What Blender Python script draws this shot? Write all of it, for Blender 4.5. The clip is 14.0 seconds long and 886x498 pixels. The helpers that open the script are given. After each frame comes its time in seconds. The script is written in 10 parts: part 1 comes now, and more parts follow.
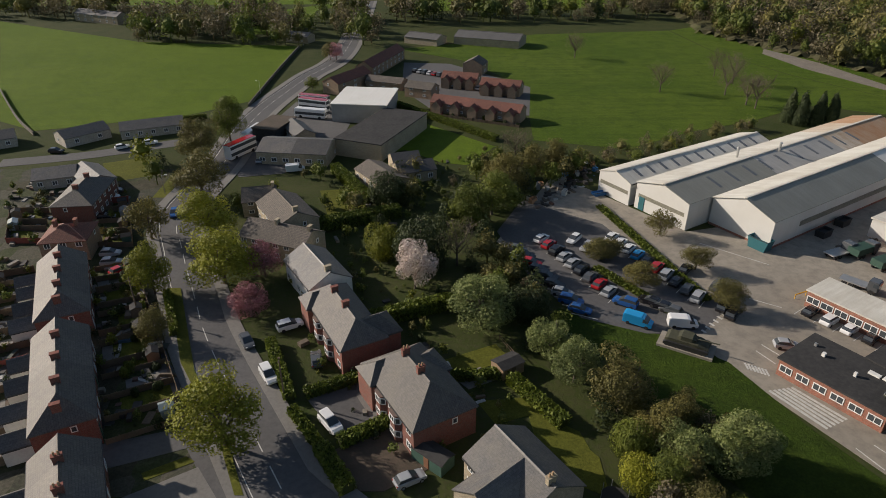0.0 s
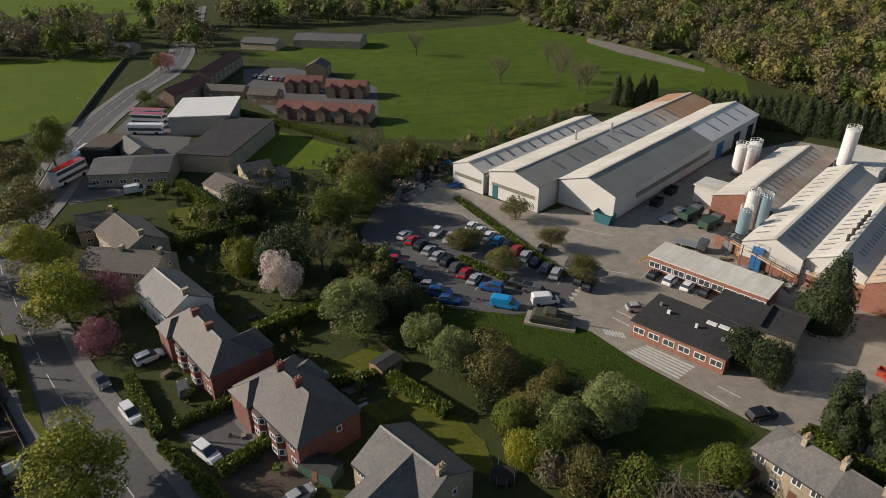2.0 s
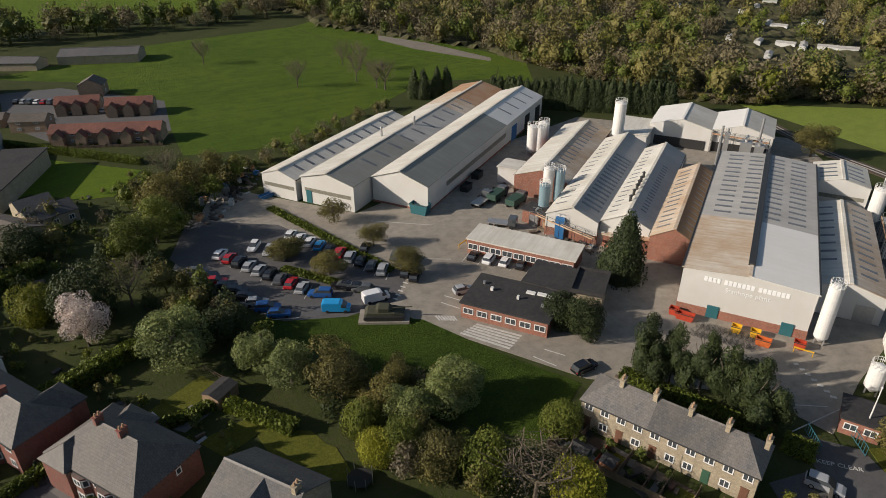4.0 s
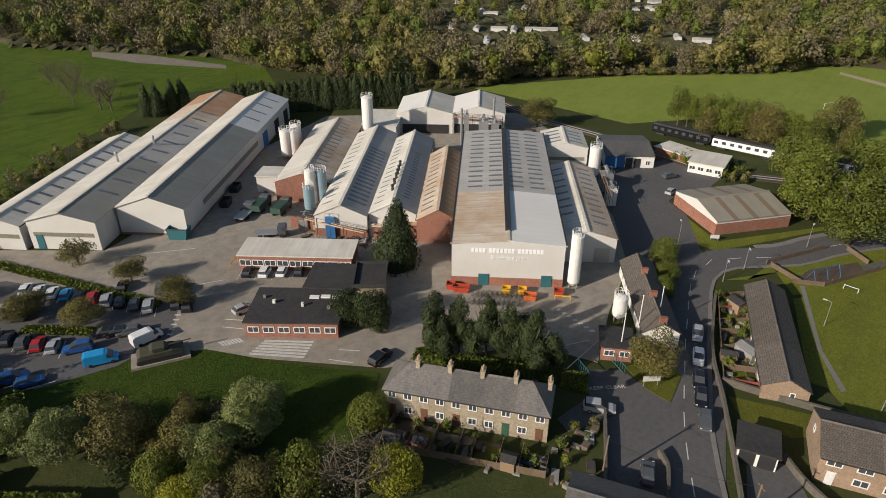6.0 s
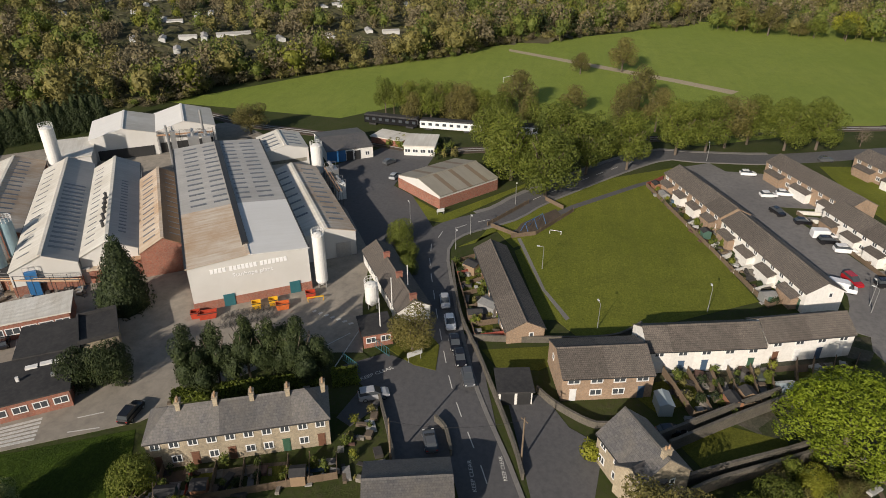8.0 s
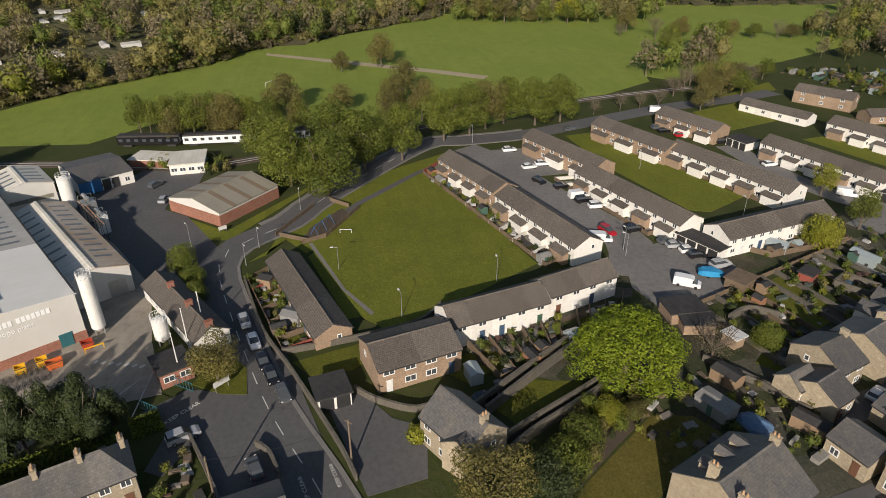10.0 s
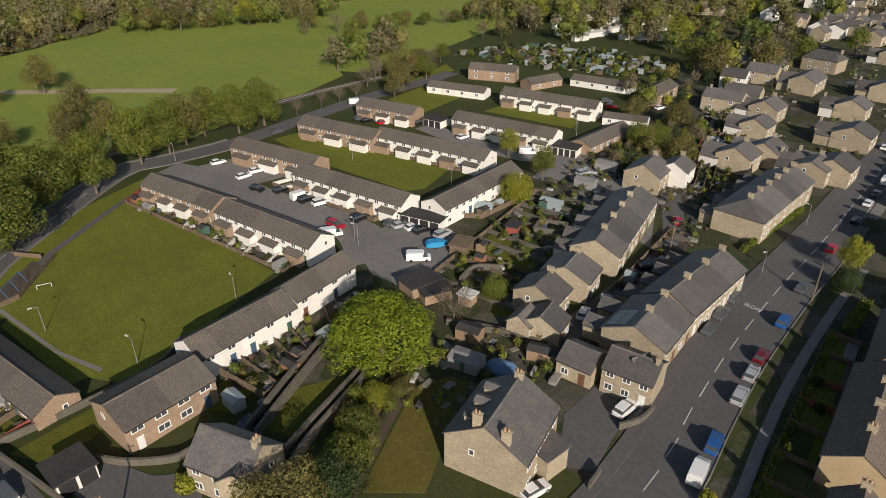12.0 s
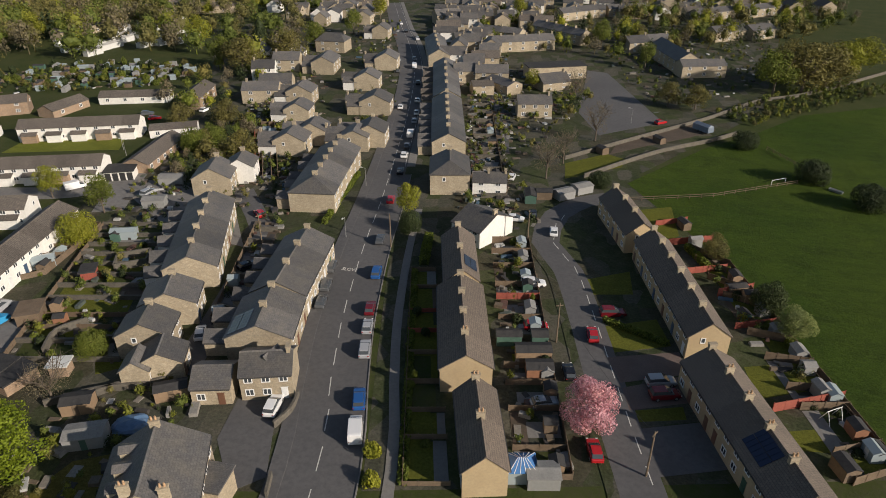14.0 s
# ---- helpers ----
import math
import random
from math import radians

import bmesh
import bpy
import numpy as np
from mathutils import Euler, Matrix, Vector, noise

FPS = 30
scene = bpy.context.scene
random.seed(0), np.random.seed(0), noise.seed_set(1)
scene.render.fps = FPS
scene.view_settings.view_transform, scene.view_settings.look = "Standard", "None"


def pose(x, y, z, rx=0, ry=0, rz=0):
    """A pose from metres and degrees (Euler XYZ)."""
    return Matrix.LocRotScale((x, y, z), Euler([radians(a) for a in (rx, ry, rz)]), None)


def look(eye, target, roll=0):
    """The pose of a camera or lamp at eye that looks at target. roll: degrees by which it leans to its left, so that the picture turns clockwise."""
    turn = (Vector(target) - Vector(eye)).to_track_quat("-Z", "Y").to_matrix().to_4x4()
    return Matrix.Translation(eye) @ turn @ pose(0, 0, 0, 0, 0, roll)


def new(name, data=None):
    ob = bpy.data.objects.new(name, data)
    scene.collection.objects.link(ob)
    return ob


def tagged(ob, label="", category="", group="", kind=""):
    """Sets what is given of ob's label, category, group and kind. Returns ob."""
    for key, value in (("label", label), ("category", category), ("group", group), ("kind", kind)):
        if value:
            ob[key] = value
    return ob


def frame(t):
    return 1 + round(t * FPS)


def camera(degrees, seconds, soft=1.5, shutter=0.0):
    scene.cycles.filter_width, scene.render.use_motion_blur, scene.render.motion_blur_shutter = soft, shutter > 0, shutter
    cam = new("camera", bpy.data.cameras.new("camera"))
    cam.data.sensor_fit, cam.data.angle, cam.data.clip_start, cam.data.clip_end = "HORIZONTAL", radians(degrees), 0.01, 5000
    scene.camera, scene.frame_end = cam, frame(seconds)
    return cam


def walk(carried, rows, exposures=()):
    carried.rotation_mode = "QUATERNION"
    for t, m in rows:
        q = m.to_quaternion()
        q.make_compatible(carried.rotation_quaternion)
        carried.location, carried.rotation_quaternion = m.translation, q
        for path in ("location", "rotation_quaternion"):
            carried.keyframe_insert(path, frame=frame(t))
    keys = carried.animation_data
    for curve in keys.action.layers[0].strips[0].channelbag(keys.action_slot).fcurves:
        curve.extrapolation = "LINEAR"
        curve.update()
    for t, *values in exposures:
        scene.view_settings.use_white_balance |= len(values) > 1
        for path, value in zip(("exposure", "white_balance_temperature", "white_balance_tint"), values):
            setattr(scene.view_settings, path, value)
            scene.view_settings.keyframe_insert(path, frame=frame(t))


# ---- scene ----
cam = camera(68.77, 14.0, soft=0.9)
walk(cam, [
    (0, pose(0, 0, 64, 61.12, 0, 0.00)),
    (0.5, pose(0, 0, 64, 61.12, 0, -0.03)),
    (1, pose(0, 0, 64, 61.12, 0, -5.65)),
    (1.5, pose(0, 0, 64, 61.12, 0, -10.61)),
    (2, pose(0, 0, 64, 61.12, 0, -13.60)),
    (2.2, pose(0, 0, 64, 61.12, 0, -14.90)),
    (4.3, pose(0, 0, 64, 61.12, 0, -34.60)),
    (4.5, pose(0, 0, 64, 61.12, 0, -36.84)),
    (5, pose(0, 0, 64, 61.12, 0, -42.50)),
    (5.5, pose(0, 0, 64, 61.12, 0, -48.17)),
    (6, pose(0, 0, 64, 61.12, 0, -53.76)),
    (6.5, pose(0, 0, 64, 61.12, 0, -59.42)),
    (7, pose(0, 0, 64, 61.12, 0, -65.31)),
    (7.5, pose(0, 0, 64, 61.12, 0, -71.40)),
    (8, pose(0, 0, 64, 61.12, 0, -79.39)),
    (8.2, pose(0, 0, 64, 61.12, 0, -79.40)),
    (10.3, pose(0, 0, 64, 61.12, 0, -102.18)),
    (10.5, pose(0, 0, 64, 61.12, 0, -103.30)),
    (11, pose(0, 0, 64, 61.12, 0, -115.05)),
    (11.5, pose(0, 0, 64, 61.12, 0, -122.33)),
    (12, pose(0, 0, 64, 61.12, 0, -126.47)),
    (12.3, pose(0, 0, 64, 61.12, 0, -133.21)),
    (12.5, pose(0, 0, 64, 61.12, 0, -138.83)),
    (13, pose(0, 0, 64, 61.12, 0, -150.91)),
    (13.5, pose(0, 0, 64, 61.12, 0, -162.92)),
    (14, pose(0, 0, 64, 61.12, 0, -165.92)),
])

# ---- sky, sun ----
SUN_AZ, SUN_EL = 290.5, 23.0
world = bpy.data.worlds.new("world")
scene.world = world
world.use_nodes = True
wn = world.node_tree.nodes
sky = wn.new("ShaderNodeTexSky")
sky.sky_type, sky.sun_disc = "NISHITA", False
sky.sun_elevation, sky.sun_rotation = radians(SUN_EL), radians(SUN_AZ)
sky.air_density, sky.dust_density = 1.0, 1.2
wn["Background"].inputs["Strength"].default_value = 0.074
world.node_tree.links.new(sky.outputs[0], wn["Background"].inputs["Color"])
sun = new("sun", bpy.data.lights.new("sun", "SUN"))
sun.data.energy, sun.data.angle, sun.data.color = 4.8, radians(0.6), (1.0, 0.888, 0.775)
sd = Vector((math.sin(radians(SUN_AZ)) * math.cos(radians(SUN_EL)), math.cos(radians(SUN_AZ)) * math.cos(radians(SUN_EL)), math.sin(radians(SUN_EL))))
sun.matrix_world = look(sd * 300, (0, 0, 0))
scene.view_settings.exposure = 0.1

# ---- materials ----
MATS = {}


def nodes_of(name, rough=0.8, metal=0.0):
    m = bpy.data.materials.new(name)
    m.use_nodes = True
    b = m.node_tree.nodes["Principled BSDF"]
    b.inputs["Roughness"].default_value = rough
    b.inputs["Metallic"].default_value = metal
    MATS[name] = m
    return m, m.node_tree, b


def link(tree, a, b):
    tree.links.new(a, b)


def noise_node(tree, vec, scale, detail=6.0, rough=0.6):
    n = tree.nodes.new("ShaderNodeTexNoise")
    n.inputs["Scale"].default_value, n.inputs["Detail"].default_value, n.inputs["Roughness"].default_value = scale, detail, rough
    link(tree, vec, n.inputs["Vector"])
    return n.outputs["Fac"]


def ramp(tree, fac, stops):
    r = tree.nodes.new("ShaderNodeValToRGB")
    while len(r.color_ramp.elements) < len(stops):
        r.color_ramp.elements.new(0.5)
    for e, (p, c) in zip(r.color_ramp.elements, stops):
        e.position, e.color = p, (*c, 1)
    link(tree, fac, r.inputs["Fac"])
    return r.outputs["Color"]


def mixc(tree, fac, a, b, mode="MIX"):
    n = tree.nodes.new("ShaderNodeMix")
    n.data_type, n.blend_type = "RGBA", mode
    for sock, val in ((n.inputs[0], fac), (n.inputs[6], a), (n.inputs[7], b)):
        if isinstance(val, (int, float)):
            sock.default_value = val
        elif isinstance(val, tuple):
            sock.default_value = (*val, 1)
        else:
            link(tree, val, sock)
    return n.outputs[2]


def place_of(tree, kind="world"):
    if kind == "world":
        return tree.nodes.new("ShaderNodeNewGeometry").outputs["Position"]
    return tree.nodes.new("ShaderNodeTexCoord").outputs["Object"]


def bump(tree, bsdf, height, strength, dist):
    n = tree.nodes.new("ShaderNodeBump")
    n.inputs["Strength"].default_value, n.inputs["Distance"].default_value = strength, dist
    link(tree, height, n.inputs["Height"])
    link(tree, n.outputs["Normal"], bsdf.inputs["Normal"])


def rough_mat(name, a, b, c, big=0.05, fine=1.5, rough=0.9, bump_s=0.4, bump_d=0.05, kind="world", metal=0.0, vary=0.0, spec=0.5):
    """Three colours mixed by a coarse and a fine noise, with relief; vary: lightness change from object to object."""
    m, t, bs = nodes_of(name, rough, metal)
    bs.inputs["Specular IOR Level"].default_value = spec
    p = place_of(t, kind)
    f1, f2 = noise_node(t, p, big, 5), noise_node(t, p, fine, 8, 0.7)
    col = mixc(t, ramp(t, f1, [(0.35, (0, 0, 0)), (0.65, (1, 1, 1))]), a, b)
    col = mixc(t, ramp(t, f2, [(0.42, (0, 0, 0)), (0.75, (0.8, 0.8, 0.8))]), col, c)
    if vary:
        info = t.nodes.new("ShaderNodeObjectInfo")
        col = mixc(t, 1.0, col, ramp(t, info.outputs["Random"], [(0, (1 - vary,) * 3), (1, (1 + vary,) * 3)]), "MULTIPLY")
    link(t, col, bs.inputs["Base Color"])
    bump(t, bs, f2, bump_s, bump_d)
    return m


def coursed_mat(name, a, b, mortar, bw, bh, rough=0.85, size=0.015, axis="wall", vary=0.15, stain=(0.05, 0.05, 0.045), stain_amt=0.35, bump_s=0.5):
    """Courses of bricks, stones, slates or tiles in the thing's own metres."""
    m, t, bs = nodes_of(name, rough)
    tc = t.nodes.new("ShaderNodeTexCoord").outputs["Object"]
    sep, com = t.nodes.new("ShaderNodeSeparateXYZ"), t.nodes.new("ShaderNodeCombineXYZ")
    link(t, tc, sep.inputs[0])
    add = t.nodes.new("ShaderNodeMath")
    add.operation = "ADD"
    if axis == "wall":
        link(t, sep.outputs["X"], add.inputs[0]), link(t, sep.outputs["Y"], add.inputs[1])
        link(t, add.outputs[0], com.inputs["X"]), link(t, sep.outputs["Z"], com.inputs["Y"])
    else:
        add.inputs[1].default_value = 0.0
        link(t, sep.outputs["X"], com.inputs["X"]), link(t, sep.outputs["Y"], com.inputs["Y"])
    br = t.nodes.new("ShaderNodeTexBrick")
    br.inputs["Scale"].default_value = 1.0
    br.inputs["Brick Width"].default_value, br.inputs["Row Height"].default_value, br.inputs["Mortar Size"].default_value = bw, bh, size
    br.inputs["Color1"].default_value, br.inputs["Color2"].default_value, br.inputs["Mortar"].default_value = (*a, 1), (*b, 1), (*mortar, 1)
    link(t, com.outputs[0], br.inputs["Vector"])
    geo = place_of(t)
    st = ramp(t, noise_node(t, geo, 0.35, 8, 0.7), [(0.4, (0, 0, 0)), (0.75, (stain_amt,) * 3)])
    fine = ramp(t, noise_node(t, geo, 3.0, 6, 0.7), [(0.3, (0.75,) * 3), (0.7, (1.2,) * 3)])
    col = mixc(t, 1.0, mixc(t, st, br.outputs["Color"], stain), fine, "MULTIPLY")
    info = t.nodes.new("ShaderNodeObjectInfo")
    col = mixc(t, 1.0, col, ramp(t, info.outputs["Random"], [(0, (1 - vary,) * 3), (1, (1 + vary,) * 3)]), "MULTIPLY")
    link(t, col, bs.inputs["Base Color"])
    bump(t, bs, br.outputs["Fac"], -bump_s, 0.02)
    return m


def plain(name, col, rough=0.6, metal=0.0, vary=0.12, fine=2.0):
    """Paint or metal with light grime."""
    m, t, bs = nodes_of(name, rough, metal)
    n = noise_node(t, place_of(t), fine, 6, 0.7)
    c = mixc(t, 1.0, col, ramp(t, n, [(0.3, (1 - vary,) * 3), (0.7, (1 + vary * 0.5,) * 3)]), "MULTIPLY")
    link(t, c, bs.inputs["Base Color"])
    return m


def leaf_mat(name, a, b, c):
    m, t, bs = nodes_of(name, 0.65)
    g = t.nodes.new("ShaderNodeNewGeometry")
    info = t.nodes.new("ShaderNodeObjectInfo")
    col = ramp(t, g.outputs["Random Per Island"], [(0.0, a), (0.55, b), (1.0, c)])
    col = mixc(t, 1.0, col, ramp(t, info.outputs["Random"], [(0, (0.8, 0.8, 0.8)), (1, (1.2, 1.15, 1.1))]), "MULTIPLY")
    col = mixc(t, 1.0, col, ramp(t, noise_node(t, g.outputs["Position"], 0.25, 3), [(0.3, (0.8, 0.8, 0.85)), (0.7, (1.2, 1.15, 1.0))]), "MULTIPLY")
    link(t, col, bs.inputs["Base Color"])
    bs.inputs["Specular IOR Level"].default_value = 0.25
    tr = t.nodes.new("ShaderNodeBsdfTranslucent")
    link(t, col, tr.inputs["Color"])
    mix = t.nodes.new("ShaderNodeMixShader")
    mix.inputs[0].default_value = 0.2
    link(t, bs.outputs[0], mix.inputs[1]), link(t, tr.outputs[0], mix.inputs[2])
    link(t, mix.outputs[0], t.nodes["Material Output"].inputs["Surface"])
    return m


def field_mat(name, a, b, c, big=0.02, relief=0.5):
    """Grass: broad tone, mottling of a few metres, tufts, and faint lines where it was driven or mown."""
    m, t, bs = nodes_of(name, 0.9)
    bs.inputs["Specular IOR Level"].default_value = 0.1
    p = place_of(t)
    col = mixc(t, ramp(t, noise_node(t, p, big, 5), [(0.35, (0, 0, 0)), (0.65, (1, 1, 1))]), a, b)
    col = mixc(t, ramp(t, noise_node(t, p, 0.18, 6, 0.7), [(0.45, (0, 0, 0)), (0.72, (0.75,) * 3)]), col, c)
    col = mixc(t, ramp(t, noise_node(t, p, 0.9, 7, 0.75), [(0.5, (0, 0, 0)), (0.8, (0.7,) * 3)]), col, tuple(v * 1.35 for v in b))
    col = mixc(t, 1.0, col, ramp(t, noise_node(t, p, 2.6, 6, 0.8), [(0.32, (0.6, 0.62, 0.6)), (0.7, (1.35, 1.3, 1.25))]), "MULTIPLY")
    mp = t.nodes.new("ShaderNodeMapping")
    mp.inputs["Rotation"].default_value, mp.inputs["Scale"].default_value = (0, 0, 0.5), (0.02, 0.5, 1)
    link(t, p, mp.inputs["Vector"])
    col = mixc(t, ramp(t, noise_node(t, mp.outputs[0], 1.0, 3), [(0.45, (0, 0, 0)), (0.7, (0.35,) * 3)]), col, c)
    link(t, col, bs.inputs["Base Color"])
    bump(t, bs, noise_node(t, p, 1.1, 8, 0.78), 0.9, relief)
    return m


GROUND = rough_mat("garden_ground", (0.036, 0.054, 0.012), (0.058, 0.068, 0.021), (0.066, 0.058, 0.036), 0.12, 1.2, bump_s=0.8, bump_d=0.2, spec=0.1)
FIELD = field_mat("pasture", (0.066, 0.112, 0.012), (0.1, 0.145, 0.018), (0.04, 0.07, 0.011))
FIELD_RIVER = field_mat("river_pasture", (0.19, 0.245, 0.046), (0.225, 0.272, 0.057), (0.152, 0.198, 0.04), relief=0.25)
# Pasture colour raised to carry the glow of grass lit from behind.
FIELD_BACKLIT = field_mat("backlit_pasture", (0.095, 0.15, 0.012), (0.115, 0.17, 0.016), (0.075, 0.12, 0.014))
# Pasture colour lowered to stand for weak light and shade on the grass.
FIELD_DIMMED = field_mat("dimmed_pasture", (0.034, 0.064, 0.008), (0.062, 0.092, 0.012), (0.024, 0.04, 0.007))
LAWN = field_mat("lawn", (0.097, 0.106, 0.017), (0.12, 0.125, 0.022), (0.077, 0.086, 0.017), 0.06, 0.12)
DRYLAWN = field_mat("dry_lawn", (0.112, 0.098, 0.023), (0.14, 0.118, 0.033), (0.08, 0.078, 0.02), 0.25, 0.12)
PAVERS = rough_mat("brown_block_pavers", (0.115, 0.085, 0.073), (0.145, 0.108, 0.092), (0.08, 0.062, 0.055), 0.3, 5.0, bump_s=0.4, bump_d=0.015)
GREENSWARD = field_mat("village_grass", (0.13, 0.148, 0.022), (0.156, 0.17, 0.028), (0.104, 0.118, 0.022), 0.06, 0.12)
WORN_ASPHALT = rough_mat("worn_estate_asphalt", (0.16, 0.152, 0.143), (0.205, 0.194, 0.18), (0.1, 0.096, 0.092), 0.07, 0.9, bump_s=0.3, bump_d=0.01)
ASPHALT = rough_mat("asphalt", (0.085, 0.083, 0.084), (0.112, 0.108, 0.107), (0.06, 0.06, 0.061), 0.05, 1.2, bump_s=0.3, bump_d=0.01)
YARD = rough_mat("yard_concrete", (0.27, 0.238, 0.192), (0.335, 0.3, 0.245), (0.15, 0.136, 0.115), 0.04, 0.5, bump_s=0.3, bump_d=0.01)
PAVING = rough_mat("paving", (0.17, 0.162, 0.15), (0.205, 0.195, 0.178), (0.125, 0.118, 0.11), 0.1, 2.0, bump_s=0.3, bump_d=0.01)
def plot_mat(name):
    """Ground among houses: small worn plots of grass, soil, gravel and paving."""
    m, t, bs = nodes_of(name, 0.9)
    bs.inputs["Specular IOR Level"].default_value = 0.15
    p = place_of(t)
    mp = t.nodes.new("ShaderNodeMapping")
    mp.inputs["Rotation"].default_value, mp.inputs["Scale"].default_value = (0, 0, 1.33), (0.28, 0.17, 1)
    link(t, p, mp.inputs["Vector"])
    v = t.nodes.new("ShaderNodeTexVoronoi")
    v.distance, v.voronoi_dimensions = "CHEBYCHEV", "2D"
    v.inputs["Scale"].default_value, v.inputs["Randomness"].default_value = 1.0, 0.75
    link(t, mp.outputs[0], v.inputs["Vector"])
    sep = t.nodes.new("ShaderNodeSeparateColor")
    link(t, v.outputs["Color"], sep.inputs[0])
    cells = ramp(t, sep.outputs[0], [(0.0, (0.035, 0.05, 0.016)), (0.24, (0.055, 0.075, 0.02)), (0.4, (0.075, 0.06, 0.046)), (0.58, (0.14, 0.125, 0.108)), (0.76, (0.09, 0.085, 0.08)), (0.9, (0.045, 0.055, 0.026))])
    cells.node.color_ramp.interpolation = "CONSTANT"
    soft = ramp(t, noise_node(t, p, 0.35, 8, 0.7), [(0.38, (0.036, 0.045, 0.02)), (0.55, (0.065, 0.066, 0.038)), (0.7, (0.1, 0.09, 0.074)), (0.8, (0.15, 0.14, 0.125))])
    col = mixc(t, 0.62, cells, soft)
    col = mixc(t, 1.0, col, ramp(t, noise_node(t, p, 2.2, 7, 0.7), [(0.3, (0.6,) * 3), (0.7, (1.3,) * 3)]), "MULTIPLY")
    link(t, col, bs.inputs["Base Color"])
    bump(t, bs, noise_node(t, p, 1.2, 8, 0.7), 0.7, 0.2)
    return m


PLOTS = plot_mat("garden_plots")
TRACK_STONE = rough_mat("river_shingle", (0.19, 0.165, 0.135), (0.24, 0.21, 0.17), (0.12, 0.105, 0.085), 0.2, 1.2, bump_s=0.8, bump_d=0.1)
SOIL = rough_mat("soil", (0.07, 0.05, 0.035), (0.1, 0.07, 0.05), (0.05, 0.05, 0.03), 0.2, 2.0, bump_s=0.8, bump_d=0.1)
PAINT = plain("road_paint", (0.55, 0.54, 0.5), 0.7, vary=0.3)
SLATE = coursed_mat("slate", (0.084, 0.082, 0.082), (0.118, 0.112, 0.108), (0.05, 0.05, 0.05), 0.35, 0.28, 0.56, 0.012, "roof", 0.3, (0.19, 0.165, 0.125), 0.5)
TILE = coursed_mat("concrete_tile", (0.118, 0.1, 0.083), (0.158, 0.132, 0.109), (0.05, 0.043, 0.038), 0.33, 0.3, 0.85, 0.02, "roof", 0.15, (0.06, 0.06, 0.05), 0.4)
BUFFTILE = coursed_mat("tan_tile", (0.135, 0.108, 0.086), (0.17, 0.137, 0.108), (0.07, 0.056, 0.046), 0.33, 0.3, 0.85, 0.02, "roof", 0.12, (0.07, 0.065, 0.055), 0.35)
REDTILE = coursed_mat("red_tile", (0.19, 0.07, 0.048), (0.235, 0.092, 0.064), (0.07, 0.038, 0.03), 0.33, 0.3, 0.85, 0.02, "roof", 0.12)
BROWNSLATE = coursed_mat("brown_slate", (0.095, 0.086, 0.08), (0.13, 0.117, 0.106), (0.05, 0.046, 0.043), 0.35, 0.28, 0.66, 0.014, "roof", 0.18, (0.2, 0.17, 0.12), 0.4)
STONE = coursed_mat("sandstone", (0.36, 0.295, 0.2), (0.44, 0.37, 0.26), (0.32, 0.28, 0.21), 0.5, 0.22, 0.9, 0.02, "wall", 0.12, (0.16, 0.13, 0.09), 0.45)
REDBRICK = coursed_mat("red_brick", (0.27, 0.088, 0.055), (0.34, 0.12, 0.072), (0.27, 0.19, 0.145), 0.225, 0.075, 0.9, 0.01, "wall", 0.12)
DARKBRICK = coursed_mat("dark_red_brick", (0.185, 0.055, 0.04), (0.24, 0.078, 0.053), (0.19, 0.13, 0.105), 0.225, 0.075, 0.9, 0.01, "wall", 0.12)
BROWNBRICK = coursed_mat("brown_brick", (0.3, 0.2, 0.125), (0.37, 0.25, 0.16), (0.3, 0.24, 0.18), 0.225, 0.075, 0.9, 0.01, "wall", 0.1)
PALEBRICK = coursed_mat("pale_brick", (0.4, 0.36, 0.3), (0.47, 0.43, 0.37), (0.36, 0.33, 0.29), 0.225, 0.075, 0.9, 0.01, "wall", 0.08)
YELLOW = rough_mat("buff_render", (0.41, 0.31, 0.18), (0.46, 0.355, 0.21), (0.34, 0.265, 0.165), 0.3, 3.0, bump_s=0.2, bump_d=0.01, vary=0.06)
WHITE = rough_mat("white_render", (0.72, 0.7, 0.645), (0.76, 0.74, 0.69), (0.57, 0.55, 0.5), 0.25, 2.0, bump_s=0.2, bump_d=0.01, vary=0.06)
FRAME = plain("white_frame", (0.75, 0.75, 0.73), 0.4)
GLASS, _t, _b = nodes_of("window_glass", 0.08)
_b.inputs["Base Color"].default_value = (0.06, 0.068, 0.075, 1)
BARK = rough_mat("bark", (0.11, 0.085, 0.06), (0.15, 0.12, 0.09), (0.06, 0.05, 0.04), 1.0, 6.0)
LEAF_LIME = leaf_mat("lime_leaves", (0.165, 0.185, 0.016), (0.215, 0.235, 0.025), (0.265, 0.275, 0.04))
LEAF_FRESH = leaf_mat("fresh_leaves", (0.11, 0.157, 0.009), (0.15, 0.207, 0.014), (0.19, 0.247, 0.023))
LEAF_MID = leaf_mat("green_leaves", (0.085, 0.115, 0.017), (0.118, 0.15, 0.024), (0.155, 0.18, 0.036))
LEAF_OLIVE = leaf_mat("budding_leaves", (0.1, 0.096, 0.03), (0.138, 0.13, 0.042), (0.18, 0.168, 0.056))
LEAF_DARK = leaf_mat("conifer_needles", (0.028, 0.044, 0.017), (0.042, 0.062, 0.023), (0.06, 0.08, 0.03))
LEAF_PINK = leaf_mat("pink_blossom", (0.5, 0.22, 0.27), (0.62, 0.33, 0.38), (0.72, 0.48, 0.52))
LEAF_PLUM = leaf_mat("plum_blossom", (0.26, 0.1, 0.12), (0.34, 0.15, 0.18), (0.4, 0.22, 0.25))
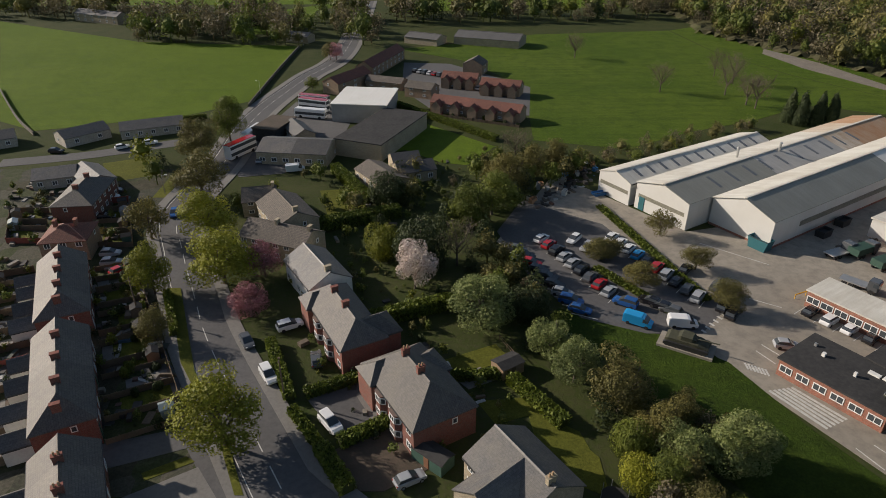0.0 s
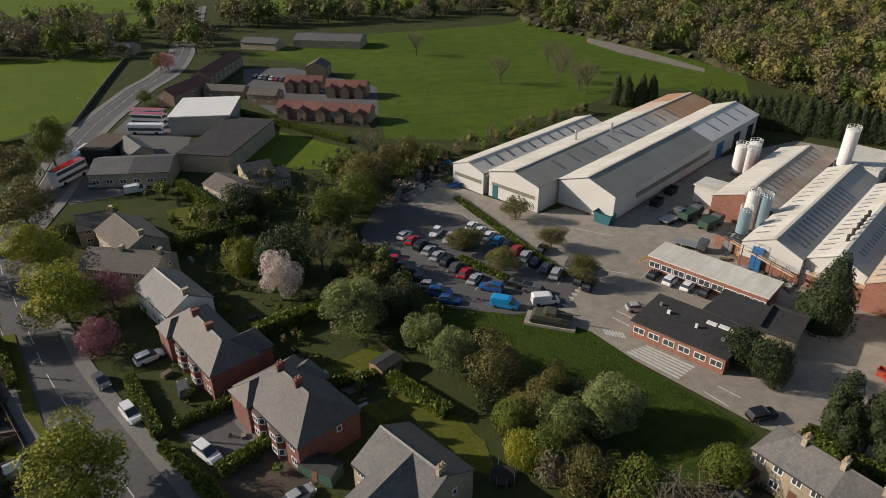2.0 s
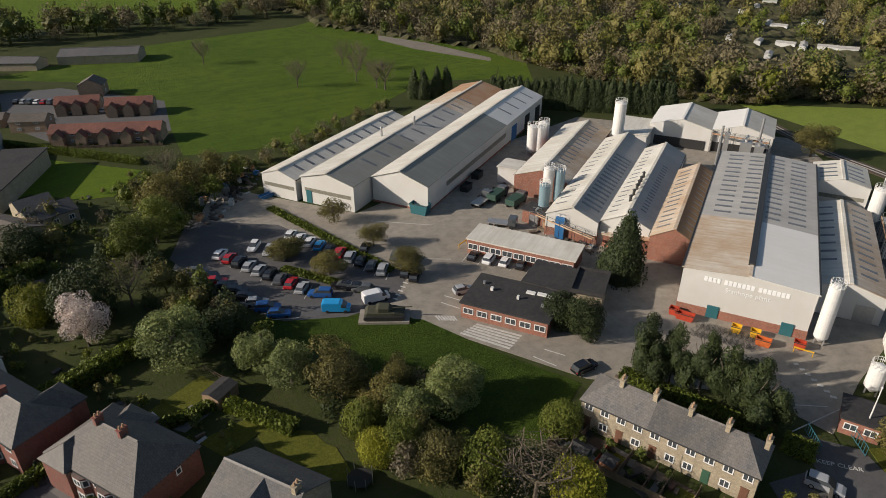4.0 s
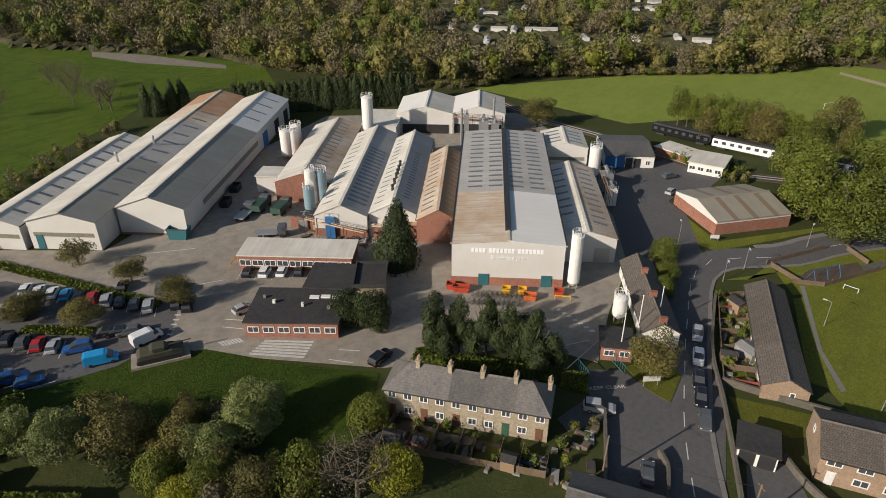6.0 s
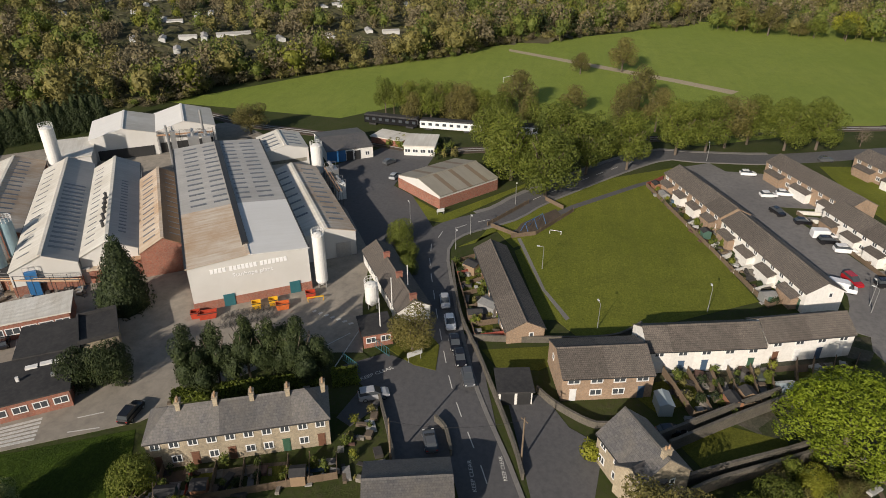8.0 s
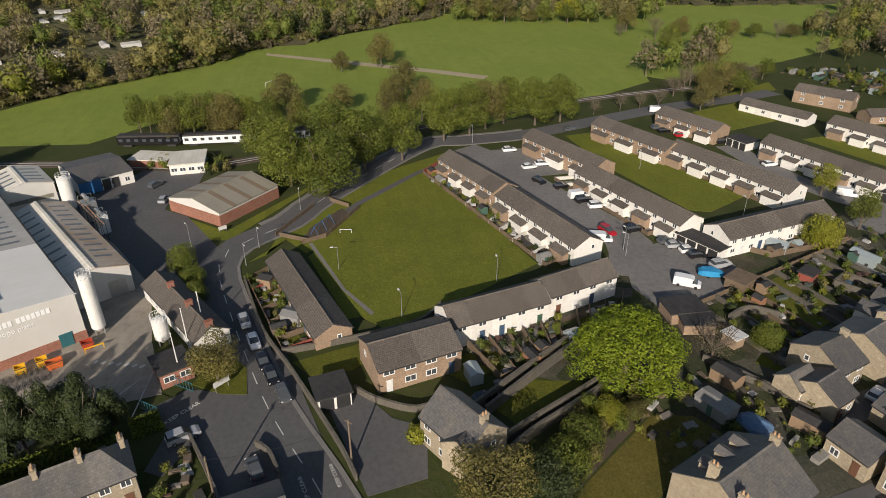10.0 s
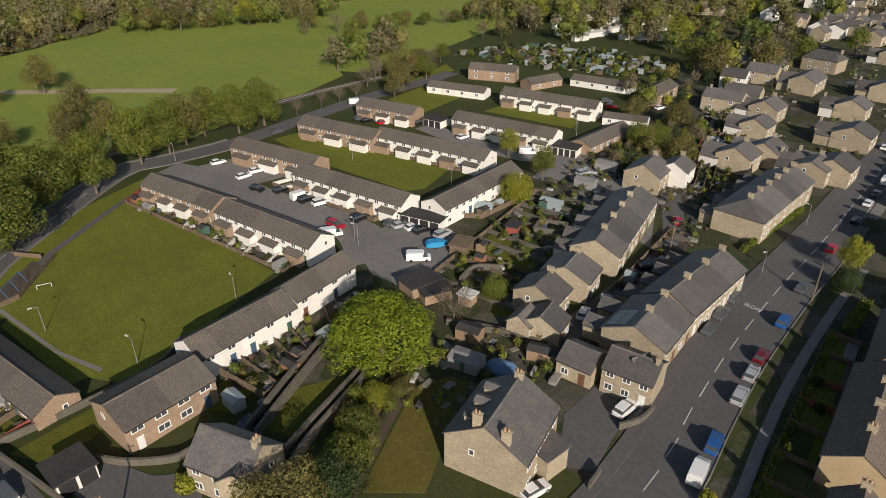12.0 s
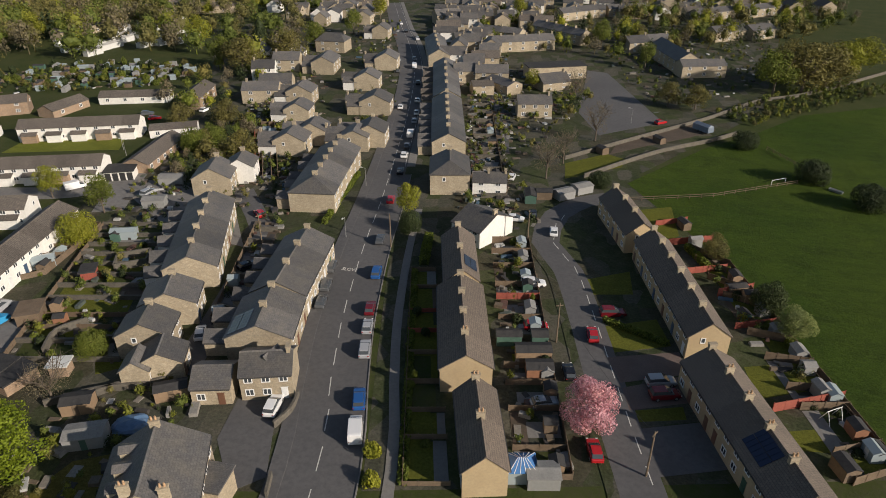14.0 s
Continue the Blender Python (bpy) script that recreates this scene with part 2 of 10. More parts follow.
LEAF_WHITE = leaf_mat("white_blossom", (0.5, 0.4, 0.38), (0.66, 0.58, 0.55), (0.78, 0.74, 0.7))
LEAF_SILVER = leaf_mat("silver_leaves", (0.15, 0.195, 0.062), (0.205, 0.25, 0.088), (0.265, 0.3, 0.125))
LEAF_BARE = leaf_mat("twigs", (0.135, 0.118, 0.075), (0.168, 0.148, 0.097), (0.2, 0.177, 0.12))
SHEETGREY = plain("grey_sheet_metal", (0.28, 0.29, 0.29), 0.5, 0.0, 0.2, 0.25)
DARKFELT = rough_mat("roofing_felt", (0.034, 0.034, 0.035), (0.05, 0.049, 0.048), (0.07, 0.067, 0.064), 0.2, 1.5, 0.9, 0.2, 0.01, spec=0.2)
ROOFLIGHT = plain("rooflight", (0.14, 0.15, 0.16), 0.3)


# ---- making things ----
def prim(bm, verts, faces):
    vs = [bm.verts.new(v) for v in verts]
    for f in faces:
        bm.faces.new([vs[i] for i in f])


def box(bm, x0, y0, z0, x1, y1, z1):
    prim(bm, [(x0, y0, z0), (x1, y0, z0), (x1, y1, z0), (x0, y1, z0), (x0, y0, z1), (x1, y0, z1), (x1, y1, z1), (x0, y1, z1)],
         [(0, 3, 2, 1), (4, 5, 6, 7), (0, 1, 5, 4), (1, 2, 6, 5), (2, 3, 7, 6), (3, 0, 4, 7)])


def tube(bm, x, y, z0, z1, r0, r1=None, n=10):
    r1 = r0 if r1 is None else r1
    ring = [(math.cos(2 * math.pi * i / n), math.sin(2 * math.pi * i / n)) for i in range(n)]
    prim(bm, [(x + r0 * c, y + r0 * s, z0) for c, s in ring] + [(x + r1 * c, y + r1 * s, z1) for c, s in ring],
         [(i, (i + 1) % n, n + (i + 1) % n, n + i) for i in range(n)] + [tuple(range(n, 2 * n)), tuple(range(n - 1, -1, -1))])


def rod(bm, a, b, r, n=6):
    a, b = Vector(a), Vector(b)
    d = b - a
    u = d.orthogonal().normalized()
    v = d.normalized().cross(u)
    ring = [u * math.cos(2 * math.pi * i / n) * r + v * math.sin(2 * math.pi * i / n) * r for i in range(n)]
    prim(bm, [a + o for o in ring] + [b + o for o in ring],
         [(i, (i + 1) % n, n + (i + 1) % n, n + i) for i in range(n)] + [tuple(range(n, 2 * n)), tuple(range(n - 1, -1, -1))])


def mesh_of(name, bm, material):
    me = bpy.data.meshes.new(name)
    bm.normal_update()
    bm.to_mesh(me)
    bm.free()
    me.materials.append(material)
    return me


def part(name, bm, material, parent, label=""):
    me = bm if isinstance(bm, bpy.types.Mesh) else mesh_of(name, bm, material)
    ob = new(name, me)
    ob.parent = parent
    return tagged(ob, label)


def thing(name, x, y, z, turn, label, category, group="", kind=""):
    e = new(name)
    e.matrix_basis = pose(x, y, z, 0, 0, turn)
    return tagged(e, label, category, group, kind)


def structure(name, bm, material, label, category="ground"):
    return tagged(new(name, mesh_of(name, bm, material)), label, category, kind="structure")


def smooth_line(pts, step=4.0):
    """A curve through the points, as a list of points about step apart."""
    out = []
    p = [pts[0], *pts, pts[-1]]
    for i in range(1, len(p) - 2):
        a, b, c, d = (Vector(q) for q in p[i - 1:i + 3])
        n = max(1, round((c - b).length / step))
        for k in range(n):
            t = k / n
            out.append(0.5 * (2 * b + (c - a) * t + (2 * a - 5 * b + 4 * c - d) * t * t + (3 * b - a - 3 * c + d) * t ** 3))
    out.append(Vector(pts[-1]))
    return out


def ribbon(bm, line, off0, off1, z0, z1):
    """A slab along a line, between two sideways distances from it (right is positive)."""
    n = len(line)
    rows = []
    for i, p in enumerate(line):
        d = (line[min(i + 1, n - 1)] - line[max(i - 1, 0)]).normalized()
        s = Vector((d.y, -d.x))
        a, b = p + s * off0, p + s * off1
        rows.append([bm.verts.new((a.x, a.y, z0)), bm.verts.new((a.x, a.y, z1)), bm.verts.new((b.x, b.y, z1)), bm.verts.new((b.x, b.y, z0))])
    for q, r in zip(rows, rows[1:]):
        for k in range(3):
            bm.faces.new((q[k], r[k], r[k + 1], q[k + 1]))
    bm.faces.new(rows[0]), bm.faces.new(rows[-1][::-1])


def slab(bm, pts, z0, z1):
    """A flat plate with the given outline."""
    n = len(pts)
    lo = [bm.verts.new((x, y, z0)) for x, y in pts]
    hi = [bm.verts.new((x, y, z1)) for x, y in pts]
    bm.faces.new(hi)
    for i in range(n):
        bm.faces.new((lo[i], lo[(i + 1) % n], hi[(i + 1) % n], hi[i]))


LAID = [0]


def patch(name, pts, z, material, label, category="ground"):
    bm = bmesh.new()
    LAID[0] += 1
    slab(bm, pts, -0.3, z + LAID[0] % 29 * 0.0005)
    bmesh.ops.recalc_face_normals(bm, faces=bm.faces)
    return structure(name, bm, material, label, category)


# ---- houses ----
CACHE = {}


def window_meshes(w, h):
    """A framed window: a ring of white frame with a sill, and its pane."""
    key = ("win", round(w, 2), round(h, 2))
    if key not in CACHE:
        e, x = 0.13, w / 2
        out = []
        for far in (False, True):
            f = bmesh.new()
            o = [(-x, 0), (x, 0), (x, h), (-x, h)]
            i = [(-x + e, e), (x - e, e), (x - e, h - e), (-x + e, h - e)]
            v = [(a, 0.04, c) for a, c in o] + [(a, -0.07, c) for a, c in o] + [(a, -0.07, c) for a, c in i] + [(a, -0.02, c) for a, c in i]
            vs = [f.verts.new(p) for p in v]
            for k in range(4):
                n = (k + 1) % 4
                for q in ((k, n, 4 + n, 4 + k), (4 + k, 4 + n, 8 + n, 8 + k), (8 + k, 8 + n, 12 + n, 12 + k)):
                    f.faces.new([vs[j] for j in q])
            if w > 1.0:
                box(f, -0.05, -0.06, e, 0.05, -0.015, h - e)
            if far:
                f.faces.new(vs[12:16]).material_index = 1
            me = mesh_of("window", f, FRAME)
            me.materials.append(GLASS)
            out.append(me)
        p = bmesh.new()
        box(p, -x + e - 0.01, -0.03, e - 0.01, x - e + 0.01, 0.03, h - e + 0.01)
        CACHE[key] = (*out, mesh_of("pane", p, GLASS))
    return CACHE[key]


def window(parent, x, y, z, turn, w=1.2, h=1.15, near=False):
    f, far, p = window_meshes(w, h)
    ob = part("window", f if near else far, None, parent)
    ob.matrix_basis = pose(x, y, z, 0, 0, turn)
    if near:
        part("pane", p, None, ob)
    return ob


def door(parent, x, y, turn, material, w=0.95, h=2.05):
    key = ("door", material.name)
    if key not in CACHE:
        bm = bmesh.new()
        box(bm, -w / 2, -0.06, 0, w / 2, 0.03, h)
        box(bm, -w / 2 + 0.12, -0.08, 0.2, w / 2 - 0.12, -0.055, 0.9)
        box(bm, -w / 2 + 0.12, -0.08, 1.05, w / 2 - 0.12, -0.055, h - 0.15)
        box(bm, -w / 2 - 0.08, -0.05, h, w / 2 + 0.08, 0.03, h + 0.1)
        CACHE[key] = mesh_of("door", bm, material)
    ob = part("door", CACHE[key], None, parent)
    ob.matrix_basis = pose(x, y, 0.02, 0, 0, turn)
    return ob


def chimney(parent, x, y, z0, z1, material, pots=2, w=0.55, l=1.1, near=True):
    key = ("chim", material.name, round(z1 - z0, 1), w, l)
    if key not in CACHE:
        a, b = bmesh.new(), bmesh.new()
        h = z1 - z0
        prim(a, [(sx * (w / 2 + o), sy * (l / 2 + o), z) for z, o in ((0, 0), (h - 0.2, 0), (h - 0.15, 0.08), (h, 0.08)) for sx, sy in ((-1, -1), (1, -1), (1, 1), (-1, 1))],
             [(4 * k + i, 4 * k + (i + 1) % 4, 4 * k + 4 + (i + 1) % 4, 4 * k + 4 + i) for k in range(3) for i in range(4)] + [(12, 13, 14, 15)])
        tube(b, 0, 0, h, h + 0.5, 0.15, 0.11, 8)
        CACHE[key] = mesh_of("chimney", a, material), mesh_of("chimney_pot", b, POT)
    a, b = CACHE[key]
    ob = part("chimney", a, None, parent)
    ob.matrix_basis = pose(x, y, z0)
    for i in range(pots if near else 0):
        part("chimney_pot", b, None, ob).matrix_basis = pose(0, (i + 0.5) / pots * l * 0.85 - l * 0.425, 0)


POT = plain("clay_pot", (0.4, 0.26, 0.15), 0.85)
DOORS = [plain("door_white", (0.7, 0.7, 0.68), 0.4), plain("door_brown", (0.16, 0.08, 0.05), 0.5), plain("door_blue", (0.06, 0.1, 0.16), 0.4), plain("door_green", (0.05, 0.11, 0.07), 0.4)]
GUTTER = plain("gutter", (0.05, 0.05, 0.05), 0.5)


def wall_mesh(bm, L, W, ze, zr, hip0=0.0, hip1=0.0):
    x, y = L / 2, W / 2
    v = [(-x, -y, 0), (x, -y, 0), (x, y, 0), (-x, y, 0), (-x, -y, ze), (x, -y, ze), (x, y, ze), (-x, y, ze)]
    f = [(0, 1, 5, 4), (2, 3, 7, 6)]
    if hip0:
        f.append((3, 0, 4, 7))
    else:
        v.append((-x, 0, zr - 0.05))
        f.append((3, 0, 4, len(v) - 1, 7))
    if hip1:
        f.append((1, 2, 6, 5))
    else:
        v.append((x, 0, zr - 0.05))
        f.append((1, 2, 6, len(v) - 1, 5))
    prim(bm, v, f)


def roof_mesh(bm, L, W, ze, zr, hip0=0.0, hip1=0.0, over=0.25, verge0=0.12, verge1=0.12, thick=0.14):
    """Two slopes, or four where an end is hipped, as plates with an edge."""
    k = (zr - ze) / (W / 2)
    x0, x1, y, zl = -L / 2 - (over if hip0 else verge0), L / 2 + (over if hip1 else verge1), W / 2 + over, ze - over * k
    r0, r1 = (-L / 2 + hip0 if hip0 else x0), (L / 2 - hip1 if hip1 else x1)
    top = [(x0, -y, zl), (x1, -y, zl), (x1, y, zl), (x0, y, zl), (r0, 0, zr), (r1, 0, zr)]
    v = [(a, b, c + 0.03) for a, b, c in top] + [(a, b, c + 0.03 + thick) for a, b, c in top]
    up = [(6, 7, 11, 10), (8, 9, 10, 11), (7, 8, 11), (9, 6, 10)]
    dn = [(4, 5, 1, 0), (5, 4, 3, 2), (5, 2, 1), (4, 0, 3)]
    sides = [(0, 1, 7, 6), (1, 2, 8, 7), (2, 3, 9, 8), (3, 0, 6, 9)]
    if not hip1:
        up.remove((7, 8, 11)), dn.remove((5, 2, 1)), sides.remove((1, 2, 8, 7))
        sides += [(1, 5, 11, 7), (5, 2, 8, 11)]
    if not hip0:
        up.remove((9, 6, 10)), dn.remove((4, 0, 3)), sides.remove((3, 0, 6, 9))
        sides += [(3, 4, 10, 9), (4, 0, 6, 10)]
    prim(bm, v, up + dn + sides)


def ridge_mesh(bm, L, zr, hip0, hip1):
    x0, x1 = -L / 2 + (hip0 or -0.1), L / 2 - (hip1 or -0.1)
    prim(bm, [(x0, -0.2, zr + 0.08), (x0, 0, zr + 0.27), (x0, 0.2, zr + 0.08), (x1, -0.2, zr + 0.08), (x1, 0, zr + 0.27), (x1, 0.2, zr + 0.08)],
         [(0, 1, 4, 3), (1, 2, 5, 4), (0, 3, 5, 2), (0, 2, 1), (3, 4, 5)])


STYLE = {
    "stone": dict(wall=STONE, roof=SLATE, name="stone_house", label="two-storey sandstone house with a grey slate roof", chim=STONE),
    "white": dict(wall=WHITE, roof=TILE, name="white_house", label="white-rendered two-storey house with a brown tiled roof", chim=None),
    "brown": dict(wall=BROWNBRICK, roof=TILE, name="brick_house", label="brown brick two-storey house with a brown tiled roof", chim=None),
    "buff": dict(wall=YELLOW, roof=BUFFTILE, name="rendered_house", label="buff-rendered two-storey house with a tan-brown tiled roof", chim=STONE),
    "red": dict(wall=DARKBRICK, roof=BROWNSLATE, name="brick_house", label="dark red brick house with a brown-grey slate roof", chim=DARKBRICK),
    "redtile": dict(wall=BROWNBRICK, roof=REDTILE, name="small_brick_house", label="small brick house with a red tiled roof", chim=None),
    "stonetile": dict(wall=STONE, roof=TILE, name="stone_house", label="sandstone house with a brown tiled roof", chim=STONE),
    "bungalow": dict(wall=PALEBRICK, roof=SLATE, name="bungalow", label="low pale brick bungalow with a dark grey roof", chim=None),
    "whiteslate": dict(wall=WHITE, roof=SLATE, name="white_house", label="white-walled house with a grey slate roof", chim=STONE),
}
rnd = random.Random(7)


def house(x, y, turn, L, W, ze, zr, style, hip0=0.0, hip1=0.0, end0=True, end1=True, chim=(), storeys=2, front=True, back=True, label="", wide=1.25, group="", verge=True):
    """One house: its ridge runs along its x axis; windows in both long walls and in the open ends."""
    s = STYLE[style]
    h = thing(s["name"], x, y, 0, turn, label or s["label"], "house", group)
    bm = bmesh.new()
    wall_mesh(bm, L, W, ze, zr, hip0, hip1)
    part("wall", bm, s["wall"], h)
    bm = bmesh.new()
    roof_mesh(bm, L, W, ze, zr, hip0, hip1, verge0=0.12 if end0 else 0.0, verge1=0.12 if end1 else 0.0)
    roof = part("roof", bm, s["roof"], h)
    away = math.hypot(x, y)
    if away < 150:
        bm = bmesh.new()
        ridge_mesh(bm, L, zr, hip0, hip1)
        part("ridge_tiles", bm, s["roof"], roof)
    near = away < 78
    c, sn = math.cos(radians(turn)), math.sin(radians(turn))
    toward = -1 if (-x * -sn + -y * c) < 0 else 1
    for side in (-1, 1):
        if near or (side == toward and away < 115):
            bm = bmesh.new()
            box(bm, -L / 2, side * (W / 2 + 0.3) - 0.06, ze - 0.22, L / 2, side * (W / 2 + 0.3) + 0.06, ze - 0.1)
            part("gutter", bm, GUTTER, h)
    n = max(1, round(L / (2.7 if away < 140 else 3.4 if away < 210 else 5.5)))
    for side, on in ((-1, front), (1, back)):
        if not on or (away > 110 and side != toward):
            continue
        dslot = rnd.randrange(n)
        for i in range(n):
            px = (i + 0.5) / n * L - L / 2
            t = 0 if side < 0 else 180
            for st in range(storeys):
                z = 0.85 + st * (ze / storeys + 0.1)
                if st == 0 and i == dslot and away < 135:
                    door(h, px, side * W / 2, t, rnd.choice(DOORS))
                else:
                    window(h, px, side * W / 2, z, t, wide, min(1.2, ze / storeys - 0.95), near)
    for on, sx, hp in ((end0, -1, hip0), (end1, 1, hip1)):
        if on and W > 6 and away < 260 and rnd.random() < 0.75:
            window(h, sx * L / 2, W * 0.15, 0.9 + (storeys - 1) * ze / 2, -90 if sx < 0 else 90, 0.8, 1.0, near)
    if s["chim"] or chim:
        for cx in chim:
            chimney(h, cx * L, 0, zr - 0.4, zr + 1.0, s["chim"] or REDBRICK, near=near)
    return h


def row(a, b, W, ze, zr, style, n=1, hip0=0.0, hip1=0.0, chim=True, storeys=2, label="", group="", step=0.0, wide=1.25):
    """A terrace of n houses under one ridge from a to b."""
    a, b = Vector(a), Vector(b)
    d = b - a
    turn, L = math.degrees(math.atan2(d.y, d.x)), d.length / n
    out = []
    for i in range(n):
        c = a + d * (i + 0.5) / n
        out.append(house(c.x, c.y, turn, L, W, ze + step * i, zr + step * i, style, hip0 if i == 0 else 0, hip1 if i == n - 1 else 0, i == 0, i == n - 1,
              ((0.42,) if chim else ()), storeys, label=label, group=group, wide=wide))
    return out


def flat_block(c, L, D, turn, h, name, label, wall, roof, category="building", wins=0, parapet=0.0, wz=0.9, ww=1.6, wh=1.1):
    """A flat-roofed block with a roof slab and a row of windows along the front."""
    t = thing(name, c[0], c[1], 0, turn, label, category)
    bm = bmesh.new()
    box(bm, -L / 2, -D / 2, 0, L / 2, D / 2, h - 0.25)
    part("wall", bm, wall, t)
    bm = bmesh.new()
    box(bm, -L / 2 - 0.3, -D / 2 - 0.3, h - 0.249, L / 2 + 0.3, D / 2 + 0.3, h)
    if parapet:
        for x0, y0, x1, y1 in ((-L / 2 - 0.3, -D / 2 - 0.3, L / 2 + 0.3, -D / 2), (-L / 2 - 0.3, D / 2, L / 2 + 0.3, D / 2 + 0.3), (-L / 2 - 0.3, -D / 2, -L / 2, D / 2), (L / 2, -D / 2, L / 2 + 0.3, D / 2)):
            box(bm, x0, y0, h, x1, y1, h + parapet)
    part("roof", bm, roof, t)
    for i in range(wins):
        window(t, (i + 0.5) / wins * L - L / 2, -D / 2, wz, 0, ww, wh, True)
    return t


# ---- trees ----
def leaf_cloud(rng, lobes, count, size, squash=1.0):
    """Small four-cornered leaf clumps on the shells of several lobes."""
    vol = np.array([r for *_, r in lobes]) ** 2
    pick = rng.choice(len(lobes), count, p=vol / vol.sum())
    d = rng.normal(size=(count, 3))
    d /= np.linalg.norm(d, axis=1)[:, None]
    lob = np.array(lobes)[pick]
    rad = lob[:, 3] * (0.74 + 0.31 * rng.random(count) ** 0.6)
    c = lob[:, :3] + d * rad[:, None] * np.array([1, 1, squash])
    nrm = d + rng.normal(size=(count, 3)) * 0.38
    nrm /= np.linalg.norm(nrm, axis=1)[:, None]
    u = np.cross(nrm, rng.normal(size=(count, 3)))
    u /= np.linalg.norm(u, axis=1)[:, None] + 1e-9
    v = np.cross(nrm, u)
    s = size * (0.6 + 0.8 * rng.random(count))[:, None]
    tri = np.stack([c - u * s - v * s * 0.6, c + u * s - v * s * 0.5, c + v * s * 1.1 + u * s * 0.2], 1)
    return tri.reshape(-1, 3)


def core_shape():
    """The corners of a small round body, face by face."""
    bm = bmesh.new()
    bmesh.ops.create_icosphere(bm, subdivisions=2, radius=1.0)
    tri = np.array([v.co[:] for f in bm.faces for v in f.verts])
    bm.free()
    return tri


CORE = core_shape()


def crown_core(rng, lobes, number=5, fill=0.8):
    """Dense uneven leaf bodies inside the largest lobes, so that a far crown is not seen through."""
    big = sorted(lobes, key=lambda q: -q[3])[:number]
    out = []
    for x, y, z, r in big:
        a, b, c = rng.normal(size=3) * 2.2, rng.normal(size=3) * 2.2, rng.normal(size=3) * 4.0
        k = 1 + 0.16 * np.sin(CORE @ a) + 0.12 * np.sin(CORE @ b + 1) + 0.1 * np.sin(CORE @ c + 2)
        out.append(CORE * (k * r * fill)[:, None] + (x, y, z))
    return np.concatenate(out)


def leaf_mesh(name, verts, material, k=3):
    """A mesh of loose leaves, each of k corners."""
    me = bpy.data.meshes.new(name)
    n = len(verts) // k
    me.vertices.add(len(verts)), me.loops.add(k * n), me.polygons.add(n)
    me.vertices.foreach_set("co", verts.ravel())
    me.loops.foreach_set("vertex_index", np.arange(k * n))
    me.polygons.foreach_set("loop_start", np.arange(0, k * n, k))
    me.polygons.foreach_set("loop_total", np.full(n, k))
    me.update()
    me.validate()
    me.materials.append(material)
    return me


def lobes_for(rng, kind):
    """Lobes of a crown one metre in radius, whose middle stands at a height of about 1.25."""
    if kind == "conifer":
        return [(rng.normal() * 0.05, rng.normal() * 0.05, 0.15 + 1.9 * k, 0.85 * (1 - k) ** 0.8 + 0.07) for k in np.linspace(0, 1, 12)]
    if kind == "pine":
        return [(rng.normal() * 0.34 * (1.15 - k), rng.normal() * 0.34 * (1.15 - k), 0.55 + 1.45 * k, 0.46 - 0.28 * k + 0.06 * rng.random()) for k in np.linspace(0, 1, 16)]
    if kind == "bush":
        return [(math.cos(a) * 0.5, math.sin(a) * 0.5, 0.35 + 0.35 * rng.random(), 0.42 + 0.15 * rng.random()) for a in np.linspace(0, 6, 7)] + [(0, 0, 0.6, 0.6)]
    if kind == "dome":
        out = [(0, 0, 0.95, 0.8)]
        for k in range(60):
            a, z = k * 2.4, rng.random()
            q = 0.85 * math.sqrt(1 - z ** 2) * rng.uniform(0.85, 1.05)
            out.append((math.cos(a) * q, math.sin(a) * q, 0.45 + 1.45 * z, 0.15 + 0.1 * rng.random()))
        return out
    out = [(0, 0, 1.2, 0.58)]
    for a in np.linspace(0, 4 * math.pi, 17)[:-1]:
        e = rng.random()
        out.append((math.cos(a) * (0.4 + 0.3 * rng.random()), math.sin(a) * (0.4 + 0.3 * rng.random()), 0.65 + 0.9 * e, 0.24 + 0.2 * rng.random()))
    for a in range(5):
        out.append((rng.normal() * 0.25, rng.normal() * 0.25, 1.65 + 0.3 * rng.random(), 0.28 + 0.12 * rng.random()))
    return out


def limb_mesh(rng, kind):
    bm = bmesh.new()
    if kind in ("conifer", "bush"):
        tube(bm, 0, 0, -0.02, 1.0, 0.045, 0.015, 7)
        return bm
    tube(bm, 0, 0, -0.02, 0.75, 0.055, 0.035, 8)
    reach = 1.0 if kind == "bare" else 0.75
    for i in range(9):
        a = i * 2.4 + rng.random()
        z0 = 0.5 + 0.3 * rng.random()
        p = Vector((math.cos(a) * 0.35 * reach, math.sin(a) * 0.35 * reach, z0 + 0.45))
        q = Vector((math.cos(a + 0.3) * 0.7 * reach, math.sin(a + 0.3) * 0.7 * reach, z0 + 0.8 + 0.3 * rng.random()))
        rod(bm, (0, 0, z0), p, 0.022, 5), rod(bm, p, q, 0.013, 4)
        if kind == "bare":
            for k in range(9):
                s = p.lerp(q, rng.random())
                e = s + Vector((rng.normal() * 0.28, rng.normal() * 0.28, 0.1 + 0.3 * rng.random()))
                rod(bm, s, e, 0.007, 3)
    return bm


TREES = {}


def tree_variants(key, kind, material, count, size, n=3):
    TREES[key] = []
    for i in range(n):
        rng = np.random.default_rng(sum(map(ord, key)) + i * 17)
        limbs = mesh_of("trunk", limb_mesh(rng, kind), BARK)
        lobes = lobes_for(rng, kind)
        leaves = leaf_cloud(rng, lobes, count, size)
        if kind in ("conifer", "pine"):
            leaves = np.concatenate([leaves, crown_core(rng, lobes, 10, 0.72)])
        crown = leaf_mesh("crown", leaves, material)
        TREES[key].append((limbs, crown))


